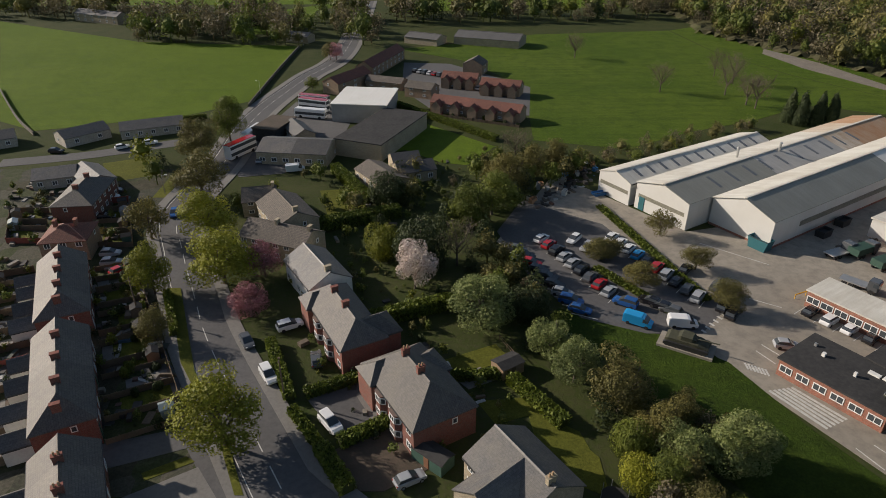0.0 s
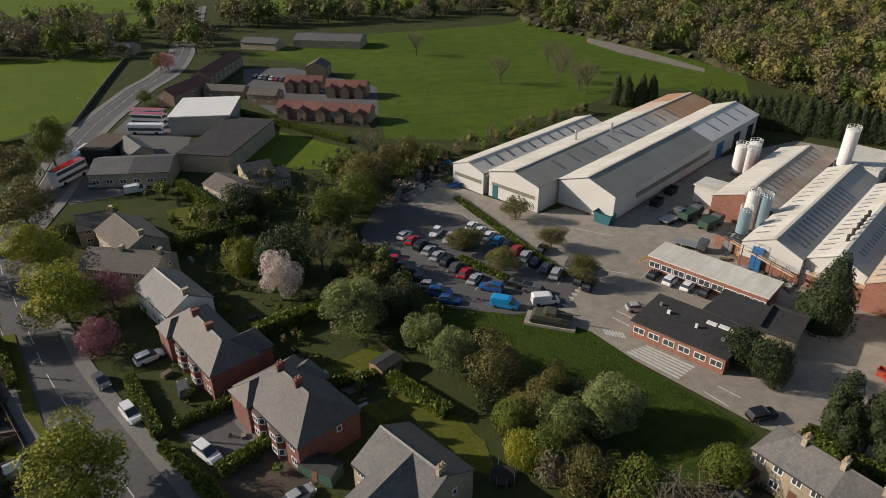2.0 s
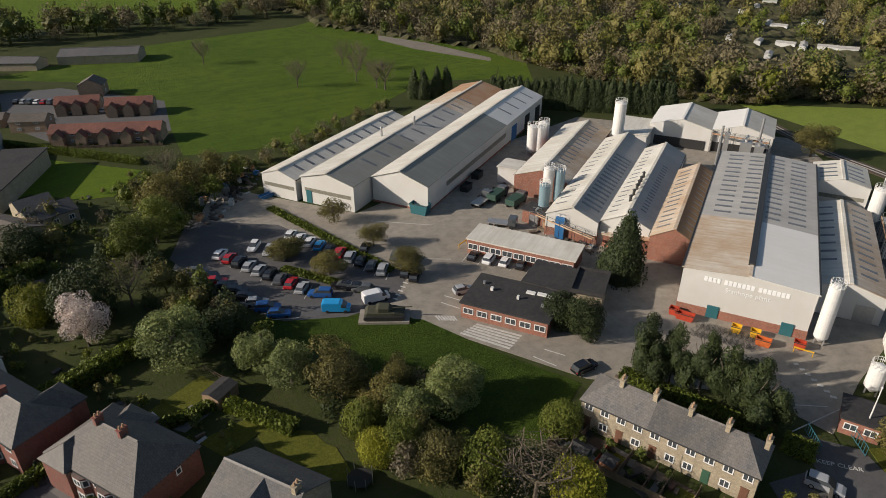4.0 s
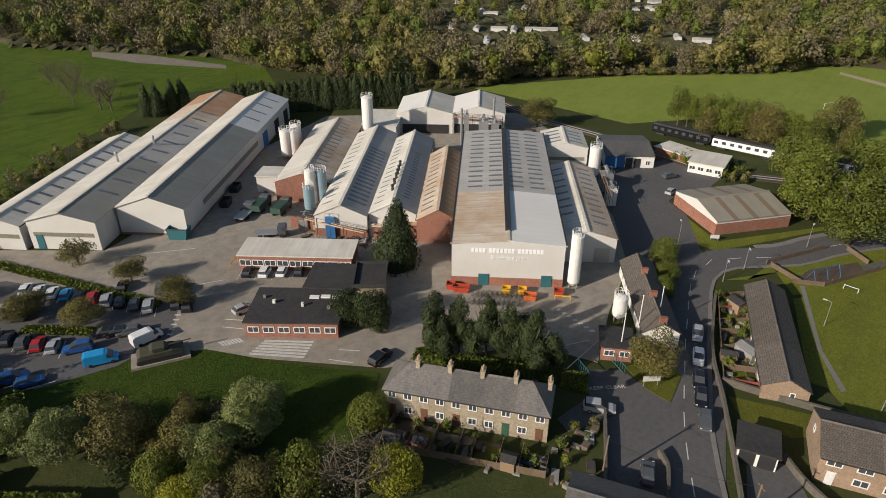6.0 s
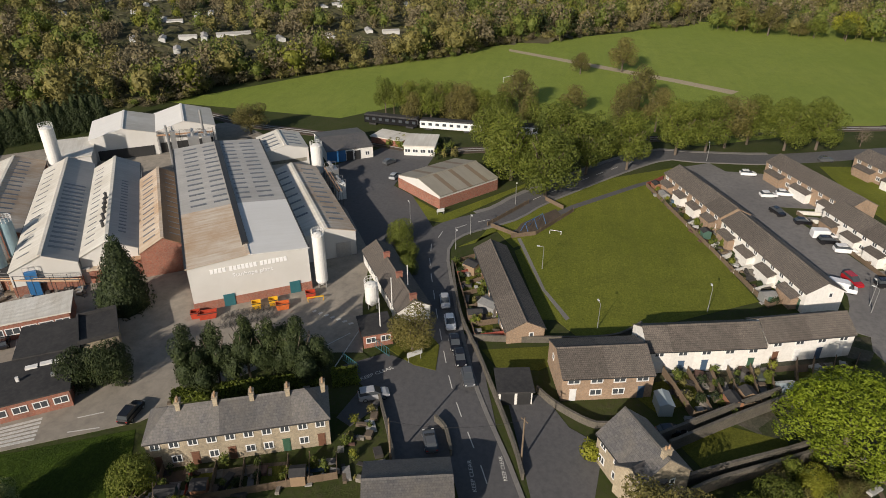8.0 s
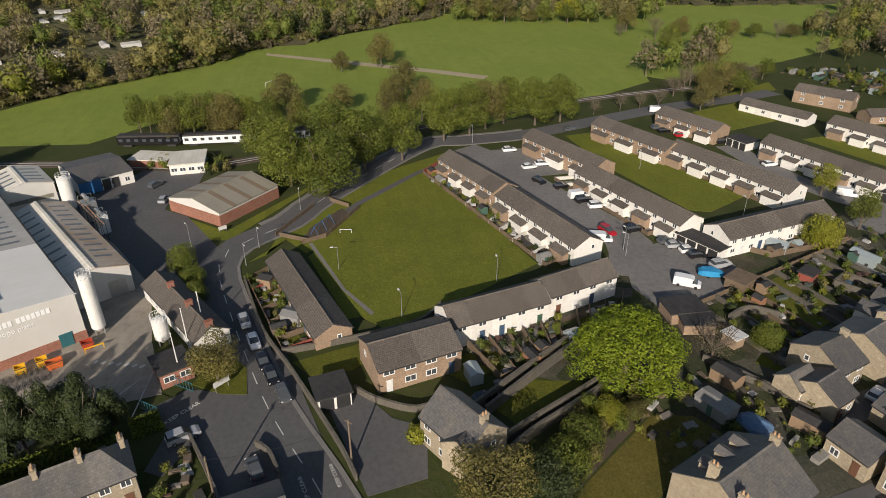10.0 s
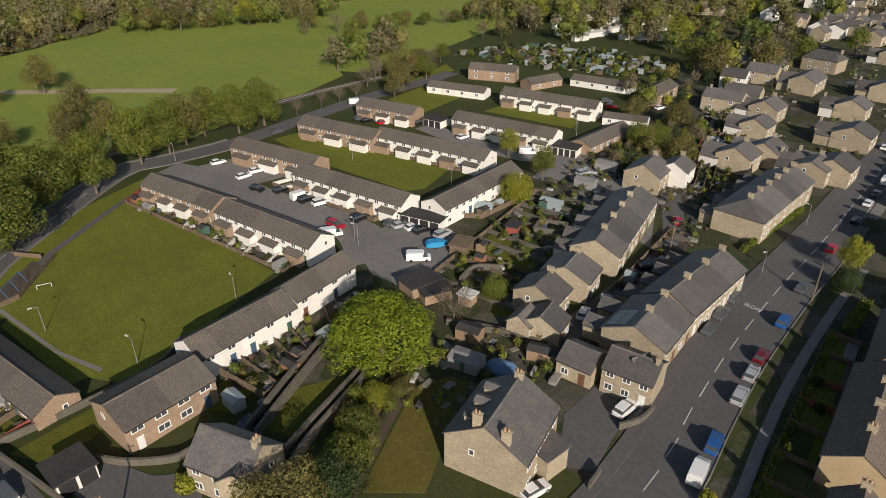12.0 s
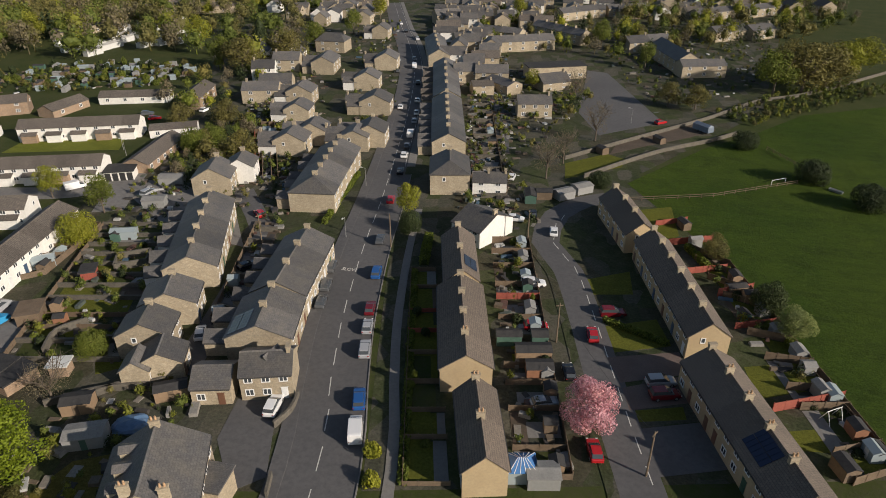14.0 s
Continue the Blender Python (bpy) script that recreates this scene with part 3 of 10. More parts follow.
for key, kind, material in (("lime", "broad", LEAF_LIME), ("green", "broad", LEAF_MID), ("olive", "broad", LEAF_OLIVE), ("silver", "broad", LEAF_SILVER), ("plum", "broad", LEAF_PLUM), ("blossom", "broad", LEAF_WHITE), ("pink", "broad", LEAF_PINK)):
    near_count = {"olive": 8500, "plum": 7000, "blossom": 7000}.get(key, 10500)
    tree_variants("near_" + key, kind, material, near_count, 0.027, 2)
    tree_variants(key, kind, material, 3800, 0.038, 2)
tree_variants("fresh", "dome", LEAF_FRESH, 20000, 0.02, 1)
tree_variants("bare", "bare", LEAF_BARE, 1600, 0.02)
tree_variants("conifer", "conifer", LEAF_DARK, 3200, 0.05)
tree_variants("near_conifer", "conifer", LEAF_DARK, 12000, 0.03, 1)
tree_variants("pine", "pine", LEAF_DARK, 9000, 0.028)
tree_variants("bush", "bush", LEAF_MID, 1000, 0.1)
tree_variants("darkbush", "bush", LEAF_DARK, 1000, 0.1)
tree_variants("limebush", "bush", LEAF_LIME, 1000, 0.1, 2)
tree_variants("bigbush", "bush", LEAF_MID, 8000, 0.03, 2)
tree_variants("bigdarkbush", "bush", LEAF_DARK, 8000, 0.03, 2)
tree_variants("biglimebush", "bush", LEAF_LIME, 8000, 0.03, 1)
LABELS = {"lime": "broadleaved tree in fresh yellow-green spring leaf", "fresh": "wide-domed tree in vivid fresh green leaf", "green": "broadleaved tree in full green leaf", "olive": "tree in olive-brown bud with an open crown",
          "silver": "round tree with pale silvery leaves", "pink": "ornamental cherry covered in pink blossom", "plum": "ornamental tree covered in dusky plum-pink blossom", "blossom": "tree covered in white and pale pink blossom",
          "bare": "bare leafless tree with fine twigs", "conifer": "dark dense conifer with a pointed top", "pine": "dark pine with an open ragged crown",
          "bush": "rounded green bush in a garden", "darkbush": "dark evergreen bush in a garden", "limebush": "yellow-green bush in a garden"}


def tree(at, h, r, key, z=0.0):
    """A tree h high with a crown r wide to each side."""
    name = "bush" if "bush" in key else "tree"
    close = math.hypot(*at) < (215 if r > 5.4 else 130) and "near_" + key in TREES
    limbs, crown = rnd.choice(TREES["big" + key if name == "bush" and r > 2.1 else "near_" + key if close else key])
    if name == "bush" and r > 2.1:
        t = thing(name, at[0], at[1], z, rnd.random() * 360, LABELS[key], name)
        t.scale = (r, r, h / 1.15)
        part("stem", limbs, None, t), part("foliage", crown, None, t)
        return t
    if name == "bush":
        t = tagged(new(name, crown), LABELS[key], name)
        t.matrix_basis = pose(at[0], at[1], z, 0, 0, rnd.random() * 360)
        t.scale = (r, r, h / 1.15)
        return t
    t = thing(name, at[0], at[1], z, rnd.random() * 360, LABELS[key], name)
    t.scale = (r, r, h / 2.1)
    part("trunk", limbs, None, t)
    part("crown", crown, None, t)
    return t


def woods(name, spots, label, material_keys, seed, count=260, size=0.09):
    """Far trees that nobody could count, in one mesh for each kind of leaf."""
    rng = np.random.default_rng(seed)
    for key, material in material_keys:
        mine = [s for s in spots if s[4] == key]
        if not mine:
            continue
        allv = []
        for x, y, h, r, _ in mine:
            lobes = lobes_for(rng, "conifer" if key == "conifer" else "broad")
            c = leaf_cloud(rng, lobes, count, size)
            if key not in ("bare", "conifer"):
                c = np.concatenate([c, crown_core(rng, lobes, 1, 0.85)])
            trunk = np.array([[-0.06, 0, 0], [0.06, 0, 0], [0, 0, 1.3], [0, -0.06, 0], [0, 0.06, 0], [0, 0, 1.3]], float)
            allv.append(np.concatenate([c, trunk]) * (r, r, h / 2.1) + (x, y, 0))
        ob = new(name, leaf_mesh(name, np.concatenate(allv), material))
        tagged(ob, label, "trees", kind="stuff")


def inside(p, poly):
    x, y = p
    hit = False
    for i in range(len(poly)):
        (x0, y0), (x1, y1) = poly[i], poly[i - 1]
        if (y0 > y) != (y1 > y) and x < (x1 - x0) * (y - y0) / (y1 - y0) + x0:
            hit = not hit
    return hit


def scatter(poly, gap, rng, hs, keys, jitter=0.45):
    xs, ys = [p[0] for p in poly], [p[1] for p in poly]
    out = []
    for gx in np.arange(min(xs), max(xs), gap):
        for gy in np.arange(min(ys), max(ys), gap):
            p = (gx + rng.normal() * gap * jitter, gy + rng.normal() * gap * jitter)
            if inside(p, poly):
                h = rng.uniform(*hs)
                out.append((p[0], p[1], h, h * rng.uniform(0.36, 0.54), str(rng.choice(keys))))
    return out


# ---- ground ----
bm = bmesh.new()
bmesh.ops.create_grid(bm, x_segments=40, y_segments=40, size=3500)
structure("ground", bm, GROUND, "rough grass and garden soil between the plots")

# ---- roads ----
def tarmac(name, pts, half, z, label, material=ASPHALT, kerbs=True):
    line = smooth_line(pts, 5)
    bm = bmesh.new()
    LAID[0] += 1
    ribbon(bm, line, -half, half, -0.3, z + LAID[0] * 0.0006)
    bmesh.ops.recalc_face_normals(bm, faces=bm.faces)
    structure(name, bm, material, label, "road")
    return line


def footway(name, line, off, wide, z=0.15, material=PAVING):
    bm = bmesh.new()
    ribbon(bm, line, off, off + wide, -0.3, z)
    bmesh.ops.recalc_face_normals(bm, faces=bm.faces)
    structure(name, bm, material, "grey footway with a raised kerb", "pavement")


def dashes(line, every, length, half=0.07, off=0.0, z=0.062, first=0, last=10 ** 6):
    """White dashes painted along a line."""
    bm = bmesh.new()
    run, nxt = 0.0, 0.0
    for p, q in zip(line, line[1:]):
        d = (q - p).length
        while nxt < run + d:
            u = (q - p).normalized()
            s = Vector((u.y, -u.x))
            a = p + u * (nxt - run) + s * off
            b = a + u * length
            if first <= nxt <= last:
                slab(bm, [tuple(a - s * half), tuple(b - s * half), tuple(b + s * half), tuple(a + s * half)], 0.0, z)
            nxt += every
        run += d
    bmesh.ops.recalc_face_normals(bm, faces=bm.faces)
    structure("road_marking", bm, PAINT, "white paint dashes on the asphalt", "road marking")


main_line = tarmac("road_main", [(-50.0, 460.5), (-44.8, 305.1), (-53.9, 253.7), (-60.7, 206.2), (-59.1, 163.6), (-60.2, 133.7), (-53.4, 116.0), (-44.0, 96.4), (-38.4, 85.2), (-23.5, 61.1),
    (-20.1, 55.7), (5.0, 30.0), (22.0, -15.0), (29.7, -52.6), (34.0, -67.1), (37.9, -80.5), (40.7, -92.3), (44.4, -110.1), (48.5, -133.7), (56.4, -173.1), (61.5, -197.3), (68.6, -227.5), (77.9, -261.3), (92.7, -304.3), (109.2, -345.5), (125.4, -388.8), (141.0, -430.9)],
    3.9, 0.05, "grey asphalt main road with a dashed white centre line")
footway("pavement_main", [p for p in main_line if p.y > -12], 3.9, 2.2)
footway("pavement_main", [p for p in main_line if p.y < -148], 3.9, 2.2)
south = [p for p in main_line if -152 < p.y < -8]
bm = bmesh.new()
ribbon(bm, south, 3.8, 5.5, -0.3, 0.047)
bmesh.ops.recalc_face_normals(bm, faces=bm.faces)
structure("road_parking", bm, ASPHALT, "strip of asphalt for parked cars beside the main road", "road")
bm = bmesh.new()
ribbon(bm, south, 5.5, 5.68, -0.3, 0.16)
bmesh.ops.recalc_face_normals(bm, faces=bm.faces)
structure("kerb", bm, PAVING, "worn stone kerb along the main road", "kerb")
footway("pavement_main", [p for p in south if p.y > -128], 8.7, 1.5, 0.12)
footway("pavement_main", [p for p in main_line if p.y > -12], -6.0, 2.1)
footway("pavement_main", [p for p in main_line if p.y < -11], -6.0, 2.1, material=ASPHALT)
dashes(main_line, 7.0, 4.2)
town = [p for p in main_line if p.y < -150]
for o in (6.1, -15.0):
    bm = bmesh.new()
    ribbon(bm, town, o, o + 8.9, -0.3, 0.03)
    bmesh.ops.recalc_face_normals(bm, faces=bm.faces)
    structure("forecourt", bm, PLOTS, "small front gardens and yards along the street", "ground")
bm = bmesh.new()
west = [p for p in main_line if p.y > 20]
ribbon(bm, west, 3.35, 3.47, 0.0, 0.075)
ribbon(bm, town, 3.35, 3.45, 0.0, 0.075)
bmesh.ops.recalc_face_normals(bm, faces=bm.faces)
structure("road_marking", bm, PAINT, "thin white line along the edge of the road", "road marking")
side_line = tarmac("road_side", [(50.3, 3.0), (58.2, 6.2), (71.0, 12.0), (84.0, 16.3), (97.2, 20.2), (113.8, 24.1), (123.4, 21.1), (132.4, 11.0), (145.1, 2.7),
    (176.0, -24.6), (178.2, -37.5), (180.6, -58.1), (190.2, -86.0), (199.2, -113.5), (204.5, -139.9), (210.0, -159.7)], 3.6, 0.055, "worn asphalt side road past the works")
footway("pavement_side", side_line[:38], 3.6, 0.6)
footway("pavement_side", side_line[18:38], -4.8, 1.2)
dashes(side_line[:30], 6.0, 3.0, off=0.3, z=0.067)
street_line = tarmac("road_street", [(-11.0, -55.1), (-10.3, -58.7), (-7.5, -69.2), (-4.1, -83.3), (-1.3, -95.2), (2.7, -109.9), (8.2, -120.3), (8.4, -127.2), (7.1, -134.4), (1.6, -143.1), (-4.4, -146.9)], 2.9, 0.05, "asphalt residential street")
bm = bmesh.new()
ribbon(bm, street_line[:22], -4.4, -2.9, -0.3, 0.1)
bmesh.ops.recalc_face_normals(bm, faces=bm.faces)
structure("verge", bm, PLOTS, "worn strip of grass and gravel beside the street")
dashes(street_line[:16], 5.0, 3.0, off=1.6)
tarmac("road_lane", [(171.8, -36.0), (158.8, -42.9), (139.8, -48.9), (123.0, -55.3), (109.9, -58.8), (97.0, -54.3)], 5.0, 0.05, "asphalt estate lane with parked cars", WORN_ASPHALT)
tarmac("road_lane", [(160.6, -111.5), (140.9, -113.1), (122.7, -118.5), (114.7, -124.7), (107.7, -122.5)], 3.6, 0.05, "asphalt estate lane with parked cars", WORN_ASPHALT)
tarmac("road_lane", [(107.0, -111.1), (114.0, -127.7), (119.9, -144.7), (122.6, -168.7)], 3.5, 0.05, "asphalt estate lane", WORN_ASPHALT)
tarmac("road_lane", [(-119.3, 163.7), (-101.3, 168.9), (-89.9, 174.0), (-77.0, 180.3)], 3.0, 0.05, "asphalt lane beside the bungalows")
tarmac("back_lane", [(-60.0, 107.5), (-53.4, 95.5), (-46.2, 83.2), (-38.9, 72.0), (-32.3, 62.1), (-27.0, 54.7), (-23.0, 48.0)], 1.3, 0.045, "narrow dark lane beside the trees")
tarmac("back_lane", [(26.1, -171.2), (32.0, -206.5), (43.8, -255.4)], 2.2, 0.045, "narrow back lane behind the terrace")
tarmac("back_lane", [(57.4, -64.6), (59.4, -77.3), (63.2, -94.4), (66.8, -108.9), (82.9, -129.6)], 2.4, 0.045, "narrow back lane between the terraces")

# ---- fields, lawns and hard ground ----
patch("ground_plots", [(32.3, -48.4), (65.9, -40.2), (88.0, -50.0), (98.0, -62.0), (112.0, -100.0), (135.9, -202.2), (204.3, -315.1), (154.3, -441.4), (107.9, -329.5), (44.5, -108.7)], 0.012, PLOTS, "worn garden plots of grass, soil and paving")
patch("ground_plots", [(23.0, -50.8), (38.8, -110.1), (84.5, -281.3), (162.4, -499.8), (-128.0, -572.6), (-51.7, -228.8), (-11.1, -163.2), (-27.7, -119.7), (-41.1, -68.6)], 0.013, PLOTS, "worn garden plots of grass, soil and paving")
patch("ground_plots", [(-59.0, 54.0), (-128.6, 159.5), (-67.6, 159.5), (-44.2, 92.0), (-24.8, 54.0)], 0.012, PLOTS, "worn garden plots of grass, soil and paving")
patch("lawn", [(50.0, -24.4), (61.9, -40.6), (60.6, -46.2), (56.4, -48.6), (50.8, -38.3), (45.2, -30.7)], 0.035, DRYLAWN, "large dry lawn beside a stone house", "grass")
patch("flower_bed", [(48.6, -22.4), (50.6, -21.6), (56.0, -27.0), (68.2, -36.4), (62.6, -41.0), (56.6, -32.6)], 0.03, SOIL, "bare soil border of a large garden", "flower bed")
patch("ground_plots", [(80.4, -13.1), (88.8, -16.6), (98.0, -55.0), (86.0, -48.0), (72.0, -41.0), (70.0, -32.0)], 0.012, PLOTS, "worn garden plots of grass, soil and paving")
patch("apron", [(71.3, 30.1), (74.6, 29.7), (78.8, 24.0), (75.7, 15.2), (83.6, 15.6), (87.1, 10.8), (63.5, 4.3), (55.0, 16.0), (68.8, 21.9), (71.1, 26.0)], 0.046, ASPHALT, "broad worn asphalt junction", "road")
patch("lawn", [(79.7, 23.7), (83.7, 21.6), (84.3, 17.6), (82.2, 16.0), (76.0, 15.4), (76.7, 19.0)], 0.12, LAWN, "raised grass island by the gate")
patch("field_west", [(-345.5, 397.6), (-141.2, 200.3), (-125.1, 190.8), (-83.8, 206.2), (-67.8, 222.5), (-68.0, 315.1), (-146.8, 324.3), (-250.4, 382.5), (-361.8, 418.1)], 0.03, FIELD_BACKLIT, "green pasture beside the road, coloured brighter for back light")
patch("field_west", [(-87.9, 342.8), (-74.0, 361.7), (-77.6, 418.1), (-55.1, 465.7), (-99.4, 422.5), (-103.1, 345.8)], 0.03, FIELD_BACKLIT, "green pasture beside the road, coloured brighter for back light")
patch("field_far", [(-354.5, 436.0), (-82.3, 445.5), (-57.6, 487.6), (-89.1, 598.5), (-476.7, 598.5)], 0.03, FIELD_BACKLIT, "distant green pasture")
patch("field_far", [(-32.3, 413.9), (121.0, 436.0), (166.3, 559.1), (-42.7, 559.1)], 0.03, FIELD_BACKLIT, "distant green pasture")
patch("field_north", [(-21.3, 308.4), (-1.0, 316.9), (45.4, 343.4), (118.7, 354.3), (123.7, 300.1), (138.4, 259.4), (161.2, 221.0), (149.0, 205.8), (124.8, 218.0), (99.3, 200.9), (75.1, 189.7), (52.3, 174.9), (26.6, 182.3), (30.6, 243.7), (8.1, 285.9)], 0.03, FIELD, "green pasture with a few bare trees")
patch("field_north", [(119.5, 354.5), (124.3, 300.4), (139.0, 259.8), (161.8, 221.2), (149.5, 205.5), (160.0, 196.0), (176.5, 222.0), (173.5, 252.0), (154.0, 322.0), (140.0, 368.0)], 0.028, FIELD, "rough pasture between the trees and the river")
patch("green", [(121.5, 6.8), (156.6, -23.6), (105.2, -37.5), (93.4, -17.5), (88.4, -6.1), (94.0, -1.2)], 0.04, GREENSWARD, "mown village green with a small goal")
patch("verge", [(121.5, 6.8), (126.0, 14.0), (138.5, 9.5), (150.0, -2.0), (161.0, -17.5), (170.5, -33.0), (160.0, -31.0), (156.6, -23.6)], 0.032, GREENSWARD, "mown grass between the green and the road", "grass")
patch("footpath", [(122.8, 7.4), (124.0, 8.6), (140.0, -4.0), (156.0, -20.0), (163.5, -29.5), (162.6, -30.2), (154.8, -21.0), (139.0, -5.4)], 0.048, ASPHALT, "narrow dark path along the edge of the green", "path")
patch("field_river", [(240.0, 60.0), (310.0, 32.0), (350.0, -18.0), (400.0, -95.0), (430.0, -180.0), (300.0, -160.0), (245.0, -112.0), (228.0, -100.0), (212.0, -40.0)], 0.026, FIELD_RIVER, "green pasture under the footpath")
patch("field_river", [(200.6, 135.6), (230.3, 111.1), (264.1, 84.8), (318.4, 30.0), (352.6, -18.0), (408.7, -105.8), (441.1, -176.8), (266.7, -116.0), (242.2, -43.2), (235.4, 32.4), (194.1, 70.0)], 0.03, FIELD_RIVER, "green playing field by the river")
patch("field_river", [(315.2, 6.8), (403.3, -66.1), (374.2, -162.6), (316.1, -166.3), (326.9, -225.7), (302.0, -225.9), (263.8, -184.8), (248.7, -110.2), (253.8, -68.4), (293.0, 2.1)], 0.032, FIELD_RIVER, "green pasture beyond the trodden path")
patch("field_river", [(287.8, 25.3), (269.3, -10.9), (246.1, -61.8), (257.6, -129.3), (231.9, -122.0), (216.9, -96.9), (187.7, -40.1), (202.1, 20.8)], 0.031, FIELD_RIVER, "green playing field by the river")
patch("field_river", [(357.3, -139.2), (719.8, -195.9), (504.0, -487.8), (282.8, -254.7), (252.9, -192.3), (232.4, -130.7), (254.0, -111.1), (292.4, -117.8)], 0.0335, FIELD_RIVER, "green pasture beyond the estate")
patch("field_south", [(-8.3, -156.8), (-30.2, -188.9), (-44.4, -203.6), (-63.7, -228.6), (-93.4, -245.9), (-188.0, -291.7), (-127.0, -106.1), (-42.9, -64.7), (-40.1, -74.8), (-34.7, -91.5), (-33.0, -97.2), (-29.8, -110.7), (-26.8, -119.3), (-23.2, -128.2)], 0.03, FIELD_DIMMED, "green pasture behind the terraces, coloured darker for weak light")
patch("field_south", [(7.1, -156.1), (-6.9, -167.7), (-7.9, -173.7), (-2.7, -176.9), (8.0, -166.8)], 0.03, LAWN, "small walled lawn")
patch("yard", [(27.6, 154.0), (35.6, 146.7), (52.3, 123.7), (77.0, 130.6), (99.5, 142.4), (143.6, 152.3), (183.9, 103.1), (176.9, 91.1), (156.0, 63.1), (130.1, 45.2), (118.7, 36.7), (108.4, 35.2), (92.0, 31.8), (78.3, 27.6), (76.3, 38.3), (57.8, 53.4), (47.6, 71.5), (37.9, 91.3), (24.9, 93.3), (11.2, 119.3), (16.7, 130.1)], 0.045, YARD, "pale worn concrete works yard")
patch("car_park", [(11.6, 123.8), (18.9, 140.4), (27.1, 133.1), (35.0, 127.3), (43.8, 103.5), (52.0, 96.8), (42.9, 87.0), (33.7, 87.0), (23.8, 91.5), (16.8, 103.8)], 0.055, ASPHALT, "dark asphalt car park with painted bays")
# Shade on this bank is put in through the darker grass colour.
patch("verge", [(20.1, 94.4), (30.8, 90.3), (36.0, 86.4), (44.4, 79.5), (49.8, 66.0), (56.4, 53.1), (44.4, 46.7), (36.3, 55.4), (32.2, 61.1), (25.2, 82.8), (18.1, 89.8)], 0.05, FIELD_DIMMED, "rough green bank below the works, coloured darker as shaded")
patch("depot_yard", [(-58.4, 164.6), (-57.0, 177.7), (-51.0, 221.9), (-41.0, 228.8), (-29.3, 198.2), (-30.4, 169.9), (-41.4, 156.6), (-52.2, 154.0)], 0.045, ASPHALT, "asphalt bus depot yard")
patch("works_road", [(138.2, 48.6), (147.4, 43.7), (139.0, 33.6), (123.2, 25.3), (108.9, 25.2), (89.4, 18.7), (76.4, 15.4), (70.3, 19.8), (62.3, 24.6), (63.6, 27.0), (70.1, 25.4), (77.8, 23.4), (76.6, 16.6), (87.3, 19.8), (106.3, 28.6), (122.0, 41.0)], 0.04, ASPHALT, "worn asphalt apron by the works gate")
# The lawn's sunlit look comes from the brighter backlit grass colour.
patch("lawn", [(-18.7, 211.6), (14.9, 176.9), (6.4, 162.4), (-0.5, 164.3), (-10.7, 174.2), (-16.7, 171.5)], 0.036, FIELD_BACKLIT, "mown lawn beside the bus garage, coloured brighter as sunlit")
for pts in ([(-91.6, 163.7), (-77.6, 170.0), (-74.9, 155.2), (-83.7, 150.7)], [(-30.1, 145.5), (-20.8, 147.0), (-16.4, 132.8), (-25.8, 130.9)], [(-69.5, 141.4), (-70.1, 161.0), (-65.0, 141.4)],
            [(-1.3, 79.4), (8.5, 84.2), (10.6, 80.3), (2.2, 76.2)], [(4.8, 70.8), (12.0, 71.6), (13.8, 68.5), (7.2, 66.2)], [(-45.1, 85.7), (-43.0, 86.8), (-37.7, 76.7), (-39.4, 74.9)], [(139.3, 41.8), (140.0, 35.6), (130.0, 24.3), (143.1, 13.7), (151.5, 6.9), (149.0, 7.2), (125.8, 23.1), (126.7, 28.8)],
            [(115.3, 18.7), (124.2, 11.2), (139.5, 5.7), (143.4, -4.9), (131.7, -6.0), (117.2, 7.2), (126.5, 13.1), (117.9, 15.2)], [(82.4, 9.2), (85.5, -2.1), (81.3, -2.8), (78.9, -0.0), (78.6, 6.4)], [(76.9, -12.9), (82.1, -22.2), (76.4, -23.5), (72.8, -16.8)],
            [(67.0, -19.2), (71.8, -26.5), (70.4, -33.4), (66.8, -33.0), (61.4, -22.8)], [(177.0, -68.7), (178.6, -78.8), (149.7, -88.0), (127.1, -95.7), (120.7, -83.5), (122.5, -79.2), (152.0, -70.8)],
            [(192.5, -118.2), (201.0, -142.4), (180.0, -143.0), (172.3, -118.7)], [(161.7, -136.6), (163.6, -147.5), (138.7, -160.3), (131.5, -146.8)], [(166.2, -43.7), (166.6, -50.6), (152.5, -56.5), (150.1, -50.6)], [(-4.4, -92.8), (-13.2, -97.2), (-15.3, -90.1), (-5.2, -85.6)],
            [(0.9, -106.4), (-8.8, -112.5), (-9.4, -104.3), (-1.4, -102.3)], [(-25.8, -87.3), (-34.5, -90.5), (-35.3, -84.3), (-26.8, -80.1)], [(-29.2, -74.1), (-36.4, -76.7), (-36.1, -71.7), (-30.0, -70.8)], [(-9.3, -73.3), (-16.1, -75.8), (-16.4, -73.2), (-9.7, -71.1)],
            [(22.7, -69.0), (19.4, -69.8), (16.2, -57.9), (19.6, -57.1)], [(27.3, -85.4), (22.6, -86.5), (19.2, -73.3), (23.4, -71.4)], [(73.6, -66.3), (72.0, -68.7), (66.5, -64.2), (69.7, -61.5)], [(212.3, -162.5), (208.7, -142.6), (201.7, -124.8), (223.1, -166.5)],
            [(11.8, 69.2), (18.5, 64.8), (20.4, 57.0), (13.1, 55.8)], [(115.9, 6.9), (120.5, 2.7), (93.1, -4.6), (92.6, 0.3)], [(-3.8, -138.1), (-18.2, -144.9), (-19.0, -130.4), (-14.9, -124.2)]):
    patch("lawn", pts, 0.035, GREENSWARD if pts[0][0] > 112 else LAWN, "mown garden lawn")
patch("lawn", [(-37.9, 57.6), (-33.2, 60.4), (-31.8, 59.5), (-37.1, 56.4)], 0.06, LAWN, "small garden lawn beside the lane")
